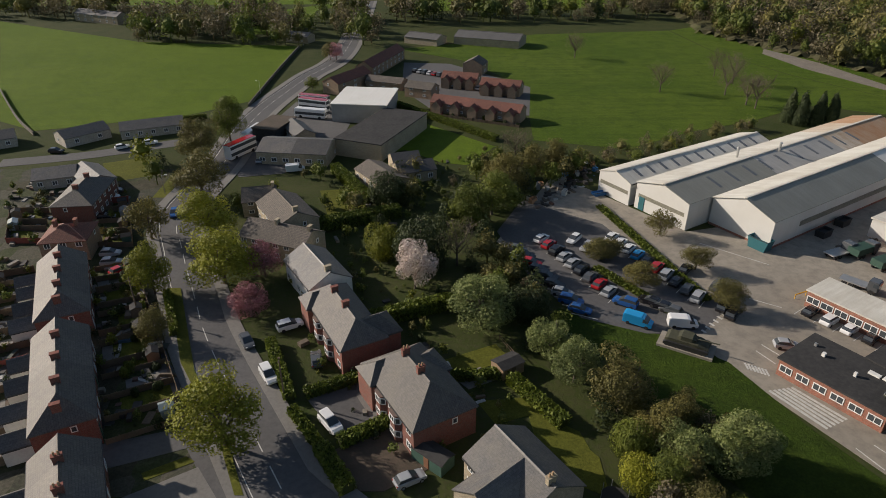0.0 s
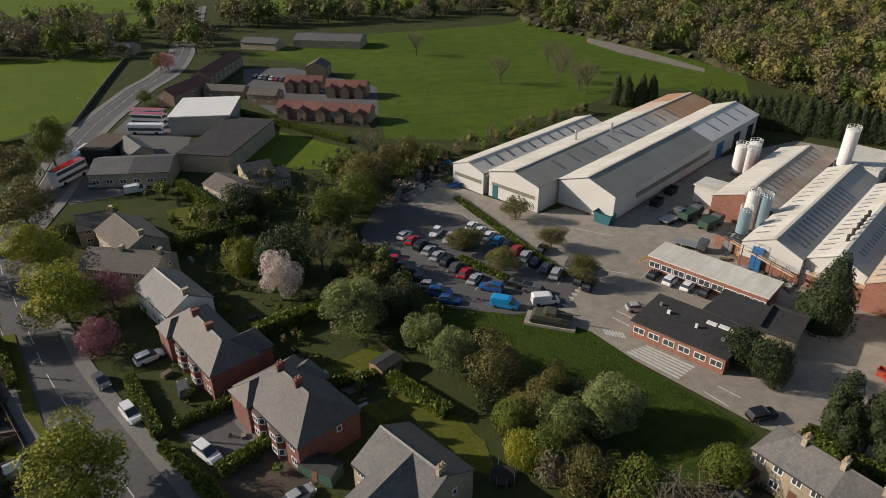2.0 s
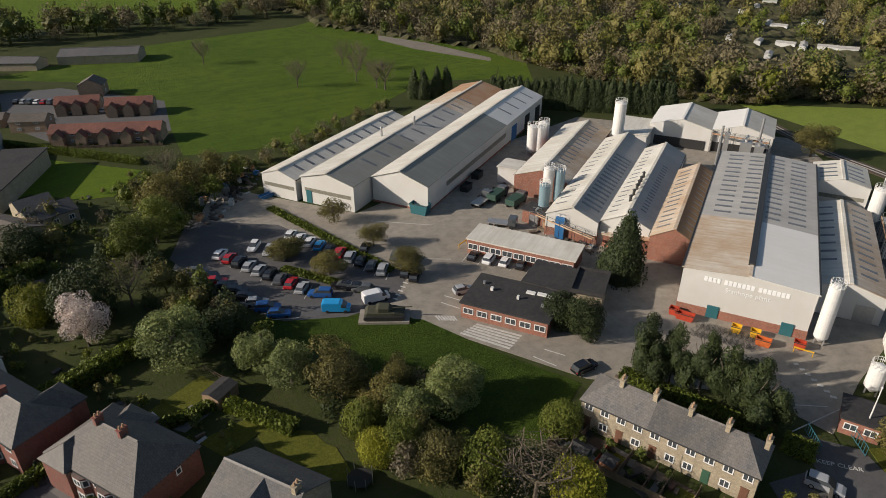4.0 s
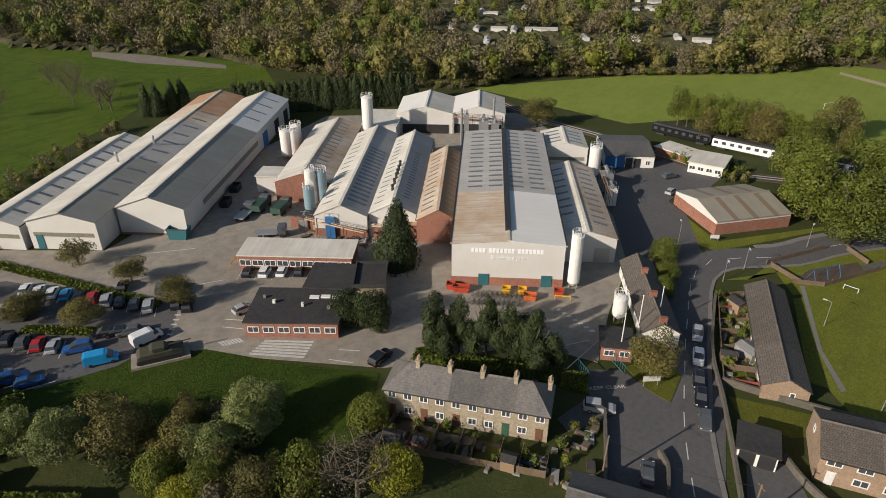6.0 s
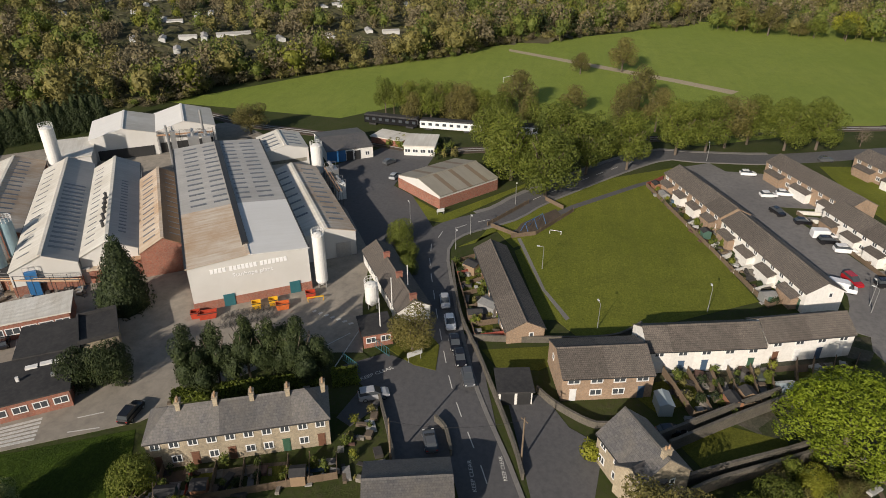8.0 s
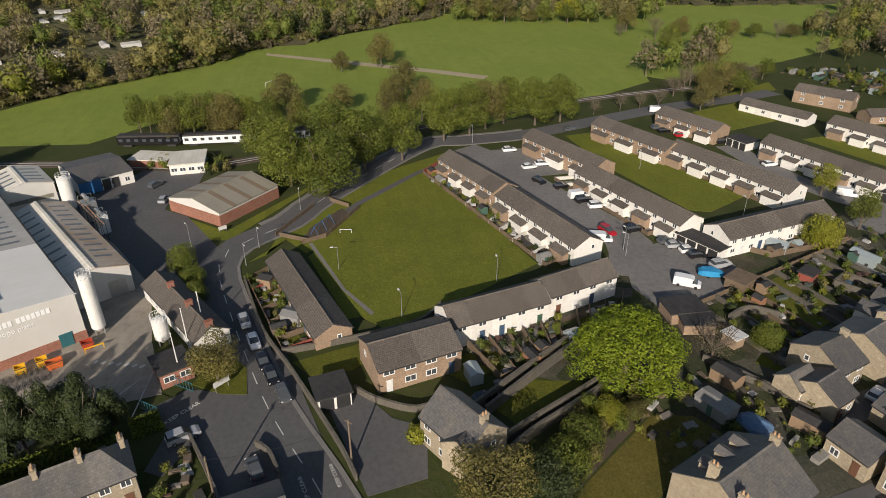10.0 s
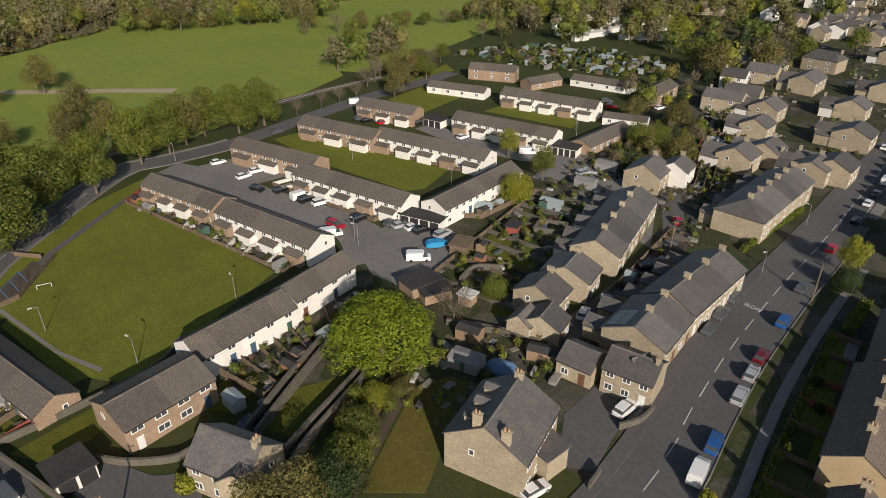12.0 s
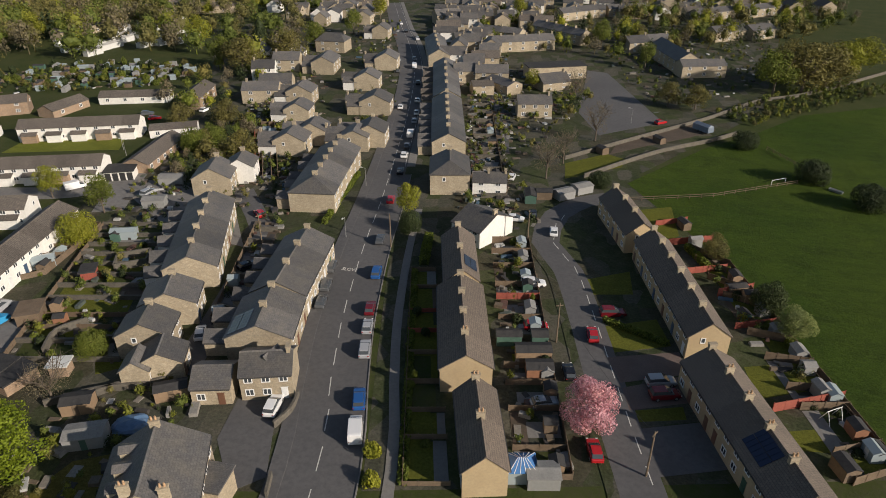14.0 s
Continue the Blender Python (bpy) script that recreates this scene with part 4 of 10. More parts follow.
patch("lawn", [(13.5, 65.3), (16.9, 64.7), (20.2, 60.2), (20.2, 53.8), (15.2, 56.6)], 0.06, LAWN, "mown garden lawn")
patch("terrace_paving", [(-38.8, 53.8), (-31.1, 58.6), (-25.5, 51.5), (-36.0, 48.0)], 0.06, PAVING, "worn pale paving behind the terrace", "paving")
patch("terrace_paving", [(1.6, 75.8), (5.7, 78.4), (8.1, 75.5), (3.8, 73.3)], 0.07, PAVING, "pale stone patio slab in the garden", "paving")
patch("terrace_paving", [(-12.6, 72.0), (-11.2, 74.5), (-7.3, 66.9), (-9.2, 65.8)], 0.07, PAVING, "pale stone path round the house", "paving")
patch("flower_bed", [(-14.7, 61.2), (-7.3, 65.8), (-1.7, 58.4), (-7.2, 54.8), (-11.0, 54.8)], 0.06, SOIL, "bare soil beds with clipped shrubs")
for pts in ([(-5.3, -84.6), (-16.4, -88.7), (-17.1, -83.3), (-7.4, -78.9)], [(-7.7, -77.8), (-16.5, -82.7), (-17.2, -76.9), (-8.7, -73.2)], [(-9.5, -69.6), (-18.9, -73.4), (-21.3, -65.4), (-12.4, -61.9)], [(46.0, -61.9), (38.6, -64.5), (37.3, -61.2), (38.3, -57.9), (35.3, -49.9), (38.6, -46.7), (44.7, -54.2)],
            [(-19.9, 71.6), (-12.6, 74.9), (-7.0, 67.7), (-13.8, 63.4)], [(71.3, 3.9), (73.8, -0.9), (67.6, -4.8), (64.9, -9.3), (56.3, -8.1), (54.8, -0.5)], [(-12.7, 70.8), (-10.0, 71.6), (-4.8, 66.6), (-6.8, 64.8)], [(7.6, -273.5), (-0.4, -270.9), (-18.0, -213.9), (-15.0, -206.0), (-0.0, -192.5), (7.4, -213.9)],
            [(116.9, -126.0), (103.5, -131.9), (78.1, -117.6), (68.2, -103.3), (88.6, -107.1)], [(168.8, -42.1), (168.8, -62.6), (148.5, -59.7), (147.7, -40.9)], [(-46.3, 62.1), (-35.5, 65.5), (-32.8, 62.1), (-43.0, 58.2)]):
    patch("drive", pts, 0.047, WORN_ASPHALT if pts[0][0] > 110 else PAVERS if -8 < pts[0][0] < -5 and pts[0][1] < 0 else ASPHALT, "worn asphalt drive", "paving")
patch("verge", [(-50.4, 100.9), (-48.3, 100.9), (-37.9, 77.5), (-29.2, 64.1), (-24.1, 54.1), (-25.2, 54.1), (-30.3, 64.1), (-40.7, 79.4)], 0.17, LAWN, "strip of mown grass beside the footway")
patch("depot_yard", [(-16.7, 281.3), (2.9, 279.0), (32.7, 241.3), (28.2, 206.2), (-4.7, 214.9), (-15.3, 238.5)], 0.042, ASPHALT, "asphalt parking court among small houses")
patch("drive", [(106.3, -55.6), (112.2, -75.6), (94.6, -75.3), (88.7, -68.6), (86.3, -54.1), (93.6, -52.1)], 0.045, WORN_ASPHALT, "worn asphalt parking ground", "paving")
patch("works_yard", [(144.7, 60.6), (152.8, 59.2), (169.8, 49.5), (165.2, 33.6), (154.2, 34.1), (147.5, 39.2), (138.5, 39.6), (116.8, 30.3), (111.2, 36.5), (128.2, 46.5)], 0.058, ASPHALT, "dark worn asphalt yard beside the side shed", "road")
patch("river", [(149.3, 308.7), (160.8, 280.1), (168.9, 237.2), (165.1, 231.9), (149.2, 270.7), (144.2, 298.8)], 0.06, TRACK_STONE, "shingle bank of a shallow river")
TRACK = rough_mat("trodden_earth", (0.34, 0.28, 0.18), (0.4, 0.33, 0.22), (0.24, 0.2, 0.12), 0.1, 1.5)
patch("path", [(304.3, 26.2), (279.1, -11.5), (260.1, -41.8), (246.6, -59.7), (251.3, -63.1), (265.7, -42.8), (285.3, -11.9), (308.9, 26.5)], 0.045, TRACK, "pale trodden path across the grass", "path")
patch("path", [(121.3, 6.8), (101.9, 0.6), (93.0, -3.9), (93.8, -4.5), (102.4, 0.1), (121.7, 6.1)], 0.06, PAVING, "concrete path beside the green", "path")

# ---- sheds of the works ----
def sheet_mat(name, col, dirt, amount, rough=0.68):
    """Profiled sheet: fine ribs up the slope, streaks running down it and patchy dirt."""
    m, t, bs = nodes_of(name, rough)
    tc = t.nodes.new("ShaderNodeTexCoord").outputs["Object"]
    mp = t.nodes.new("ShaderNodeMapping")
    mp.inputs["Scale"].default_value = (1.4, 0.12, 0.12)
    link(t, tc, mp.inputs["Vector"])
    streak = ramp(t, noise_node(t, mp.outputs[0], 1.0, 5, 0.7), [(0.35, (0, 0, 0)), (0.75, (amount,) * 3)])
    big = ramp(t, noise_node(t, place_of(t), 0.12, 6, 0.65), [(0.4, (0, 0, 0)), (0.7, (amount,) * 3)])
    c = mixc(t, big, mixc(t, streak, col, dirt), dirt)
    link(t, c, bs.inputs["Base Color"])
    w = t.nodes.new("ShaderNodeTexWave")
    w.inputs["Scale"].default_value = 2.2
    link(t, tc, w.inputs["Vector"])
    bump(t, bs, w.outputs["Fac"], 0.35, 0.03)
    return m


PALE = sheet_mat("pale_profiled_sheet", (0.7, 0.68, 0.61), (0.4, 0.35, 0.27), 0.5)
WALLSHEET = sheet_mat("wall_cladding", (0.62, 0.61, 0.575), (0.48, 0.455, 0.4), 0.35)
GREEN_GREY = sheet_mat("weathered_grey_sheet", (0.285, 0.285, 0.25), (0.2, 0.2, 0.172), 0.6)
GREY = sheet_mat("grey_sheet", (0.47, 0.455, 0.42), (0.27, 0.26, 0.24), 0.5)
BRIGHT = sheet_mat("new_white_sheet", (0.75, 0.74, 0.7), (0.6, 0.58, 0.52), 0.3)
RUST = sheet_mat("rusty_sheet_roof", (0.4, 0.19, 0.075), (0.5, 0.4, 0.29), 0.55)
STAINED = sheet_mat("rust_stained_sheet", (0.64, 0.585, 0.49), (0.4, 0.25, 0.13), 0.8)
FARMROOF = sheet_mat("dark_farm_sheet", (0.13, 0.125, 0.12), (0.08, 0.078, 0.074), 0.5)
HALLROOF = sheet_mat("brown_grey_sheet", (0.29, 0.27, 0.215), (0.21, 0.19, 0.15), 0.6)
HALLSTRIP = sheet_mat("brown_sheet", (0.2, 0.15, 0.1), (0.16, 0.12, 0.08), 0.5)
DARKRUST = sheet_mat("dark_rusty_sheet", (0.17, 0.1, 0.055), (0.26, 0.16, 0.08), 0.8)
TEAL = plain("teal_door_paint", (0.03, 0.13, 0.15), 0.5)
BLUE = plain("blue_paint", (0.03, 0.14, 0.33), 0.5)
STEEL = plain("galvanised_steel", (0.45, 0.45, 0.44), 0.4, 0.6)
DARKMETAL = plain("dark_metal", (0.05, 0.05, 0.05), 0.5, 0.4)
SILOWHITE = plain("silo_white", (0.75, 0.74, 0.7), 0.35)
SILOGREY = plain("silo_blue_grey", (0.2, 0.29, 0.33), 0.4)


def slope_plate(bm, L, W, ze, zr, side, f0, f1, u0=0.0, u1=1.0, lift=0.0, thick=0.1):
    """A plate on one slope of a shed: f along its length from the near end, u from the ridge down to the eaves."""
    x0, x1 = -L / 2 + f0 * L, -L / 2 + f1 * L
    ya, yb = side * u0 * W / 2, side * u1 * W / 2
    za, zb = zr - (zr - ze) * u0 + lift, zr - (zr - ze) * u1 + lift
    v = [(x0, ya, za), (x1, ya, za), (x1, yb, zb), (x0, yb, zb)]
    f = [(0, 1, 2, 3), (7, 6, 5, 4), (0, 4, 5, 1), (1, 5, 6, 2), (2, 6, 7, 3), (3, 7, 4, 0)]
    prim(bm, v + [(a, b, c + thick) for a, b, c in v], f)
    bmesh.ops.recalc_face_normals(bm, faces=bm.faces)


def shed(a, b, W, ze, zr, label, left, right, slits=(), dado=0.0, wall=WALLSHEET, strip=None, name="factory_shed"):
    """A long shed from its near gable a to b. left, right: (from, to, sheet) along each slope; slits: (side, from, to, number, u0, u1, width)."""
    a, b = Vector(a), Vector(b)
    d = b - a
    t = thing(name, *((a + b) / 2), 0, math.degrees(math.atan2(d.y, d.x)), label, "industrial shed", "sheds of the works")
    L = d.length
    bm = bmesh.new()
    wall_mesh(bm, L, W, ze, zr)
    part("wall", bm, wall, t)
    if dado:
        bm = bmesh.new()
        box(bm, -L / 2 - 0.06, -W / 2 - 0.06, 0, L / 2 + 0.06, W / 2 + 0.06, dado)
        part("brick_base", bm, REDBRICK, t, "red brick base wall")
    for side, panels in ((1, left), (-1, right)):
        for f0, f1, m in panels:
            bm = bmesh.new()
            slope_plate(bm, L, W, ze, zr, side, f0 - (0.004 if f0 == 0 else 0), f1 + (0.004 if f1 == 1 else 0), 0.0, 1.03, 0.03)
            part("roof_panel", bm, m, t)
    for side, f0, f1, n, u0, u1, wd in slits:
        key = ("slit", round(W, 1), ze, zr, side, u0, u1, wd)
        if key not in CACHE:
            bm = bmesh.new()
            h = wd / 2
            slope_plate(bm, 1.0, W, ze, zr, side, 0.5 - h, 0.5 + h, u0, u1, 0.14, 0.05)
            CACHE[key] = mesh_of("rooflight", bm, ROOFLIGHT)
        for i in range(n):
            ob = part("rooflight", CACHE[key], None, t)
            ob.matrix_basis = pose(-L / 2 + (f0 + (f1 - f0) * (i + 0.5) / n) * L, 0, 0)
    bm = bmesh.new()
    box(bm, -L / 2 - 0.1, -0.3, zr + 0.05, L / 2 + 0.1, 0.3, zr + 0.24)
    part("ridge_cap", bm, left[0][2], t)
    if W < 14:
        for side in (-1, 1):
            bm = bmesh.new()
            box(bm, -L / 2, side * (W / 2 + 0.12) - 0.16, ze - 0.2, L / 2, side * (W / 2 + 0.12) + 0.16, ze + 0.02)
            part("gutter", bm, DARKMETAL, t)
    if strip:
        bm = bmesh.new()
        box(bm, -L / 2 - 0.05, -W * 0.44, strip, -L / 2 + 0.1, W * 0.44, strip + 0.9)
        part("window_band", bm, DIRTYGLASS, t, "band of dirty wired glass")
    return t, L


DIRTYGLASS = plain("dirty_wired_glass", (0.24, 0.23, 0.18), 0.35, vary=0.4)
shed((40.4, 141.1), (84.9, 168.6), 10.0, 5.4, 7, "long pale metal-clad shed with slit rooflights", [(0, 1, PALE)], [(0, 1, PALE)], [(-1, 0.05, 0.95, 11, 0.2, 0.75, 0.8)], strip=2.6)
s2, L2 = shed((48.2, 130.3), (124.3, 179.5), 14.4, 6.3, 8.2, "long metal-clad shed with a grey and rusty roof", [(0, 0.7, PALE), (0.7, 0.86, STAINED), (0.86, 1, RUST)], [(0, 0.34, GREEN_GREY), (0.34, 0.66, GREY), (0.66, 0.76, STAINED), (0.76, 1, RUST)],
     [(-1, 0.1, 0.8, 10, 0.25, 0.8, 0.8)], strip=2.9)
s3, L3 = shed((62.4, 121.7), (130.6, 165.7), 14.5, 6.3, 8.8, "long metal-clad shed with a weathered grey-green roof", [(0, 1, PALE)], [(0, 0.6, GREEN_GREY), (0.6, 1, BRIGHT)], [(-1, 0.66, 0.97, 4, 0.2, 0.8, 0.6)], dado=0.5)
bm = bmesh.new()
box(bm, -L3 * 0.38, -7.35, 2.8, L3 * 0.1, -7.15, 4.0)
part("window_band", bm, DIRTYGLASS, s3, "band of dirty wired glass")
for x in (0.16, 0.3, 0.42):
    bm = bmesh.new()
    box(bm, x * L3, -7.4, 0, x * L3 + 4, -7.14, 4.4)
    part("roller_door", bm, BLUE if x < 0.2 else DARKMETAL, s3)
bm = bmesh.new()
box(bm, -L2 / 2 - 0.12, 4.5, 0, -L2 / 2 + 0.1, 6.0, 3.2)
part("door", bm, TEAL, s2)
for x, y, s in ((-L2 * 0.18, 2.5, s2), (-L2 * 0.05, -1.0, s2)):
    bm = bmesh.new()
    tube(bm, x, y, 7.4, 10.0, 0.3, 0.3, 10), tube(bm, x, y, 10.0, 10.3, 0.42, 0.2, 10)
    part("flue", bm, STEEL, s)

main, LM = shed((89.2, 50.8), (141.4, 84.0), 20.4, 8.6, 9.4, "main works shed with brick base and painted name on the gable",
     [(0, 0.36, STAINED), (0.36, 1, GREY)], [(0, 0.36, BRIGHT), (0.36, 1, GREY)],
     [(1, 0.38, 0.98, 13, 0.08, 0.36, 0.7), (1, 0.38, 0.98, 13, 0.5, 0.8, 0.7), (-1, 0.38, 0.98, 14, 0.1, 0.36, 0.7), (-1, 0.38, 0.98, 14, 0.5, 0.8, 0.7)], dado=1.7)
bm = bmesh.new()
box(bm, -LM * 0.44, -0.55, 9.35, LM / 2, 0.55, 9.95)
part("ridge_vent", bm, DARKMETAL, main, "dark continuous ridge vent")
for y, m in ((4.3, TEAL), (-7.2, TEAL)):
    bm = bmesh.new()
    box(bm, -LM / 2 - 0.16, y - 0.95, 0, -LM / 2, y + 0.95, 2.4)
    part("door", bm, m, main, "teal steel door")
LETTER = plain("sign_white", (0.88, 0.88, 0.87), 0.5, vary=0.03)
bm = bmesh.new()
box(bm, -0.065, -0.26, 0, 0, 0.26, 0.85)
letter = mesh_of("sign_letter", bm, LETTER)
y = 6.4
for word in (4, 7, 7):
    for k in range(word):
        part("sign_letter", letter, None, main).matrix_basis = pose(-LM / 2 - 0.005, y, 6.9)
        y -= 0.68
    y -= 0.45
txt = bpy.data.curves.new("words", "FONT")
txt.body, txt.size, txt.extrude, txt.align_x = "Stanhope plant", 1.15, 0.02, "CENTER"
tmp = bpy.data.objects.new("words", txt)
scene.collection.objects.link(tmp)
words = bpy.data.meshes.new_from_object(tmp.evaluated_get(bpy.context.evaluated_depsgraph_get()))
bpy.data.objects.remove(tmp)
words.materials.clear()
words.materials.append(LETTER)
ob = part("painted_sign", words, None, main, "white words reading Stanhope plant")
ob.matrix_basis = pose(-LM / 2 - 0.05, -0.3, 5.55, 90, 0, -90)
for y in (10.4, -10.4):
    bm = bmesh.new()
    box(bm, -LM / 2, y - 0.15, 8.5, LM / 2, y + 0.15, 8.8)
    part("gutter", bm, DARKMETAL, main)

side, LS = shed((105.8, 42.9), (137.0, 62.9), 11.5, 5.2, 6.8, "pale side shed with a brown-grey roof", [(0, 1, PALE)], [(0, 1, STAINED)], [(1, 0.2, 0.95, 8, 0.3, 0.8, 0.7), (-1, 0.1, 0.95, 11, 0.3, 0.8, 0.7)])
bm = bmesh.new()
box(bm, -LS / 2 - 0.14, -4.6, 0, -LS / 2, -1.6, 3.2)
part("roller_door", bm, STEEL, side)
shed((143.5, 66.7), (154.4, 73.7), 11, 7.4, 8.8, "tall pale block with slit rooflights", [(0, 1, PALE)], [(0, 1, PALE)], [(1, 0.1, 0.9, 4, 0.2, 0.8, 0.7), (-1, 0.1, 0.9, 4, 0.2, 0.8, 0.7)], strip=4.2)
spanD, LD = shed((95.0, 71.0), (126.9, 91.6), 8.6, 5.2, 7.6, "workshop span with a rust-stained roof", [(0, 1, STAINED)], [(0, 1, DARKRUST)], [(1, 0.05, 0.95, 13, 0.3, 0.85, 0.5), (-1, 0.05, 0.95, 13, 0.3, 0.85, 0.4)], wall=REDBRICK)
spanC, LC = shed((91.9, 80.4), (131.5, 105.8), 10, 5.2, 7.6, "workshop span with a pale and grey roof", [(0, 1, PALE)], [(0, 1, GREY)], [(1, 0.05, 0.95, 15, 0.5, 0.85, 0.4), (-1, 0.1, 0.7, 18, 0.35, 0.6, 0.5)], dado=2.2)
spanB, LB = shed((84.9, 88.6), (128.7, 116.7), 11, 5.2, 7.6, "workshop span with a pale and slitted grey roof", [(0, 1, PALE)], [(0, 1, GREY)], [(1, 0.05, 0.95, 14, 0.45, 0.85, 0.4), (-1, 0.06, 0.7, 16, 0.15, 0.85, 0.8)], dado=2.2)
shed((92.8, 108.5), (128.1, 131.2), 13, 5, 7.2, "brick workshop with a wide pale roof", [(0, 1, PALE)], [(0, 1, STAINED)], [(-1, 0.1, 0.95, 14, 0.2, 0.6, 0.6)], wall=REDBRICK)
for x in (-0.34, -0.27, -0.2, -0.15, -0.1, -0.04):
    for s, LL in ((spanC, LC),):
        bm = bmesh.new()
        tube(bm, x * LL, 0.9, 7.0, 8.5, 0.3, 0.3, 8), tube(bm, x * LL, 0.9, 8.5, 8.8, 0.45, 0.15, 8)
        part("roof_vent", bm, DARKMETAL, s)
xa, LX = shed((149.1, 115.8), (164.3, 125.5), 17, 6, 8.2, "white gabled shed at the back of the works", [(0, 1, BRIGHT)], [(0, 1, PALE)])
xb, LX = shed((158.4, 103.1), (173.6, 112.8), 16, 6, 8.2, "white gabled shed at the back of the works", [(0, 1, BRIGHT)], [(0, 1, PALE)])
for x in (xa, xb):
    # A solid dark panel imitates the shaded inside of the open front.
    bm = bmesh.new()
    box(bm, -LX / 2 - 0.15, -7.0, 0, -LX / 2, 7.0, 2.8)
    part("shed_opening", bm, DARKMETAL, x, "dark panel standing for the shade inside the open front")
flat_block((141.6, 126.1), 10.0, 15.6, -57.8, 5.0, "store", "low white store with a flat roof", WALLSHEET, PALE)
flat_block((97.7, 77.4), 10.6, 8.0, -43.5, 3.6, "brick_annexe", "low red brick annexe with a rusty roof", REDBRICK, RUST)
flat_block((94.5, 120.1), 6.0, 7.5, 32.0, 4.4, "annexe", "white clad annexe at the end of the brick workshop", WALLSHEET, PALE)
flat_block((85.5, 97.6), 8.9, 4.1, -67.3, 3.2, "brick_annexe", "low red brick annexe with a felt roof", REDBRICK, DARKFELT)
flat_block((89.1, 88.9), 9.7, 4.9, -62.1, 3.2, "plant_house", "low plant house with a grey sheet roof", WALLSHEET, GREY)
flat_block((92.2, 81.8), 5.6, 4.6, -61.6, 3.0, "brick_annexe", "low red brick annexe with a rusty roof", REDBRICK, STAINED)
flat_block((72.6, 88.1), 21.8, 6.8, -56.4, 3.4, "office", "long single-storey brick office with a pale roof", REDBRICK, PALE, wins=9, ww=2.2, wh=1.3, wz=1.0)
ofc = flat_block((58.8, 73.5), 15.1, 10.0, -55.0, 3.2, "office", "red brick office with a black felt roof", REDBRICK, DARKFELT, wins=6, ww=1.9, wh=1.2, wz=1.0)
for x, y, w, d, h, m in ((2.5, 2.2, 1.6, 0.8, 0.25, BRIGHT), (4.4, 2.4, 1.6, 0.8, 0.25, BRIGHT), (6.2, 2.3, 1.4, 0.8, 0.25, BRIGHT), (-4.0, 0.5, 0.5, 0.5, 0.6, SILOWHITE), (1.0, -0.4, 0.4, 0.4, 0.7, SILOWHITE), (5.5, -1.0, 0.5, 0.5, 0.4, STEEL), (-6.0, 2.0, 0.4, 0.4, 0.5, STEEL)):
    bm = bmesh.new()
    box(bm, x - w / 2, y - d / 2, 3.19, x + w / 2, y + d / 2, 3.2 + h)
    part("rooflight" if w > 1 else "roof_vent", bm, m, ofc)
flat_block((68.8, 75.0), 8.4, 8.0, -58.0, 3.5, "office_wing", "flat-roofed office wing with a dark felt roof", REDBRICK, DARKFELT)
flat_block((72.9, 69.6), 5.3, 7.8, -52.4, 3.6, "walled_store", "flat-roofed store with a raised parapet", STONE, DARKFELT, parapet=0.5)
wa, wb, wide_, wze, wzr = ((162.2, 65.1), (169.0, 54.3), 16.5, 3.2, 4.4)
ws = row(wa, wb, wide_, wze, wzr, "whiteslate", 1, chim=False, storeys=1, label="low workshop with a dark sheet roof and a blue front")[0]
ws_len = math.dist(wa, wb)
for x0, x1, z1, m in ((-0.5, -0.1, 3.1, BLUE), (0.1, 0.22, 2.6, DARKMETAL)):
    bm = bmesh.new()
    box(bm, x0 * ws_len, -wide_ / 2 - 0.16, 0, x1 * ws_len, -wide_ / 2, z1)
    part("cladding", bm, m, ws, "blue sheet cladding" if m is BLUE else "")
bm = bmesh.new()
box(bm, -0.08 * ws_len, -wide_ / 2 - 0.16, 0, 0.06 * ws_len, -wide_ / 2, 2.7)
part("roller_door", bm, DARKMETAL, ws)


def silo(at, h, r, material, label, z0=0.0, rail=True):
    t = thing("silo", at[0], at[1], z0, 20, label, "silo")
    bm = bmesh.new()
    tube(bm, 0, 0, 1.2, h, r, r, 20), tube(bm, 0, 0, h, h + 0.5, r, r * 0.4, 20), tube(bm, 0, 0, 0.3, 1.2, r * 0.3, r, 20)
    part("shell", bm, material, t)
    for i in range(4):
        bm = bmesh.new()
        a = math.pi / 4 + i * math.pi / 2
        box(bm, math.cos(a) * r * 0.85 - 0.1, math.sin(a) * r * 0.85 - 0.1, 0, math.cos(a) * r * 0.85 + 0.1, math.sin(a) * r * 0.85 + 0.1, 1.6)
        part("leg", bm, STEEL, t)
    if rail:
        bm = bmesh.new()
        for i in range(12):
            a, b = i * math.pi / 6, (i + 1) * math.pi / 6
            p, q = (math.cos(a) * r, math.sin(a) * r), (math.cos(b) * r, math.sin(b) * r)
            rod(bm, (*p, h), (*p, h + 1.1), 0.04, 4)
            for z in (0.6, 1.1):
                rod(bm, (*p, h + z), (*q, h + z), 0.035, 4)
        for k in range(int(h / 0.5)):
            rod(bm, (r + 0.15, -0.22, k * 0.5), (r + 0.15, 0.22, k * 0.5), 0.03, 4)
        for y in (-0.22, 0.22):
            rod(bm, (r + 0.15, y, 0), (r + 0.15, y, h + 1.1), 0.035, 4)
        part("ladder_and_rail", bm, SILOWHITE, t)


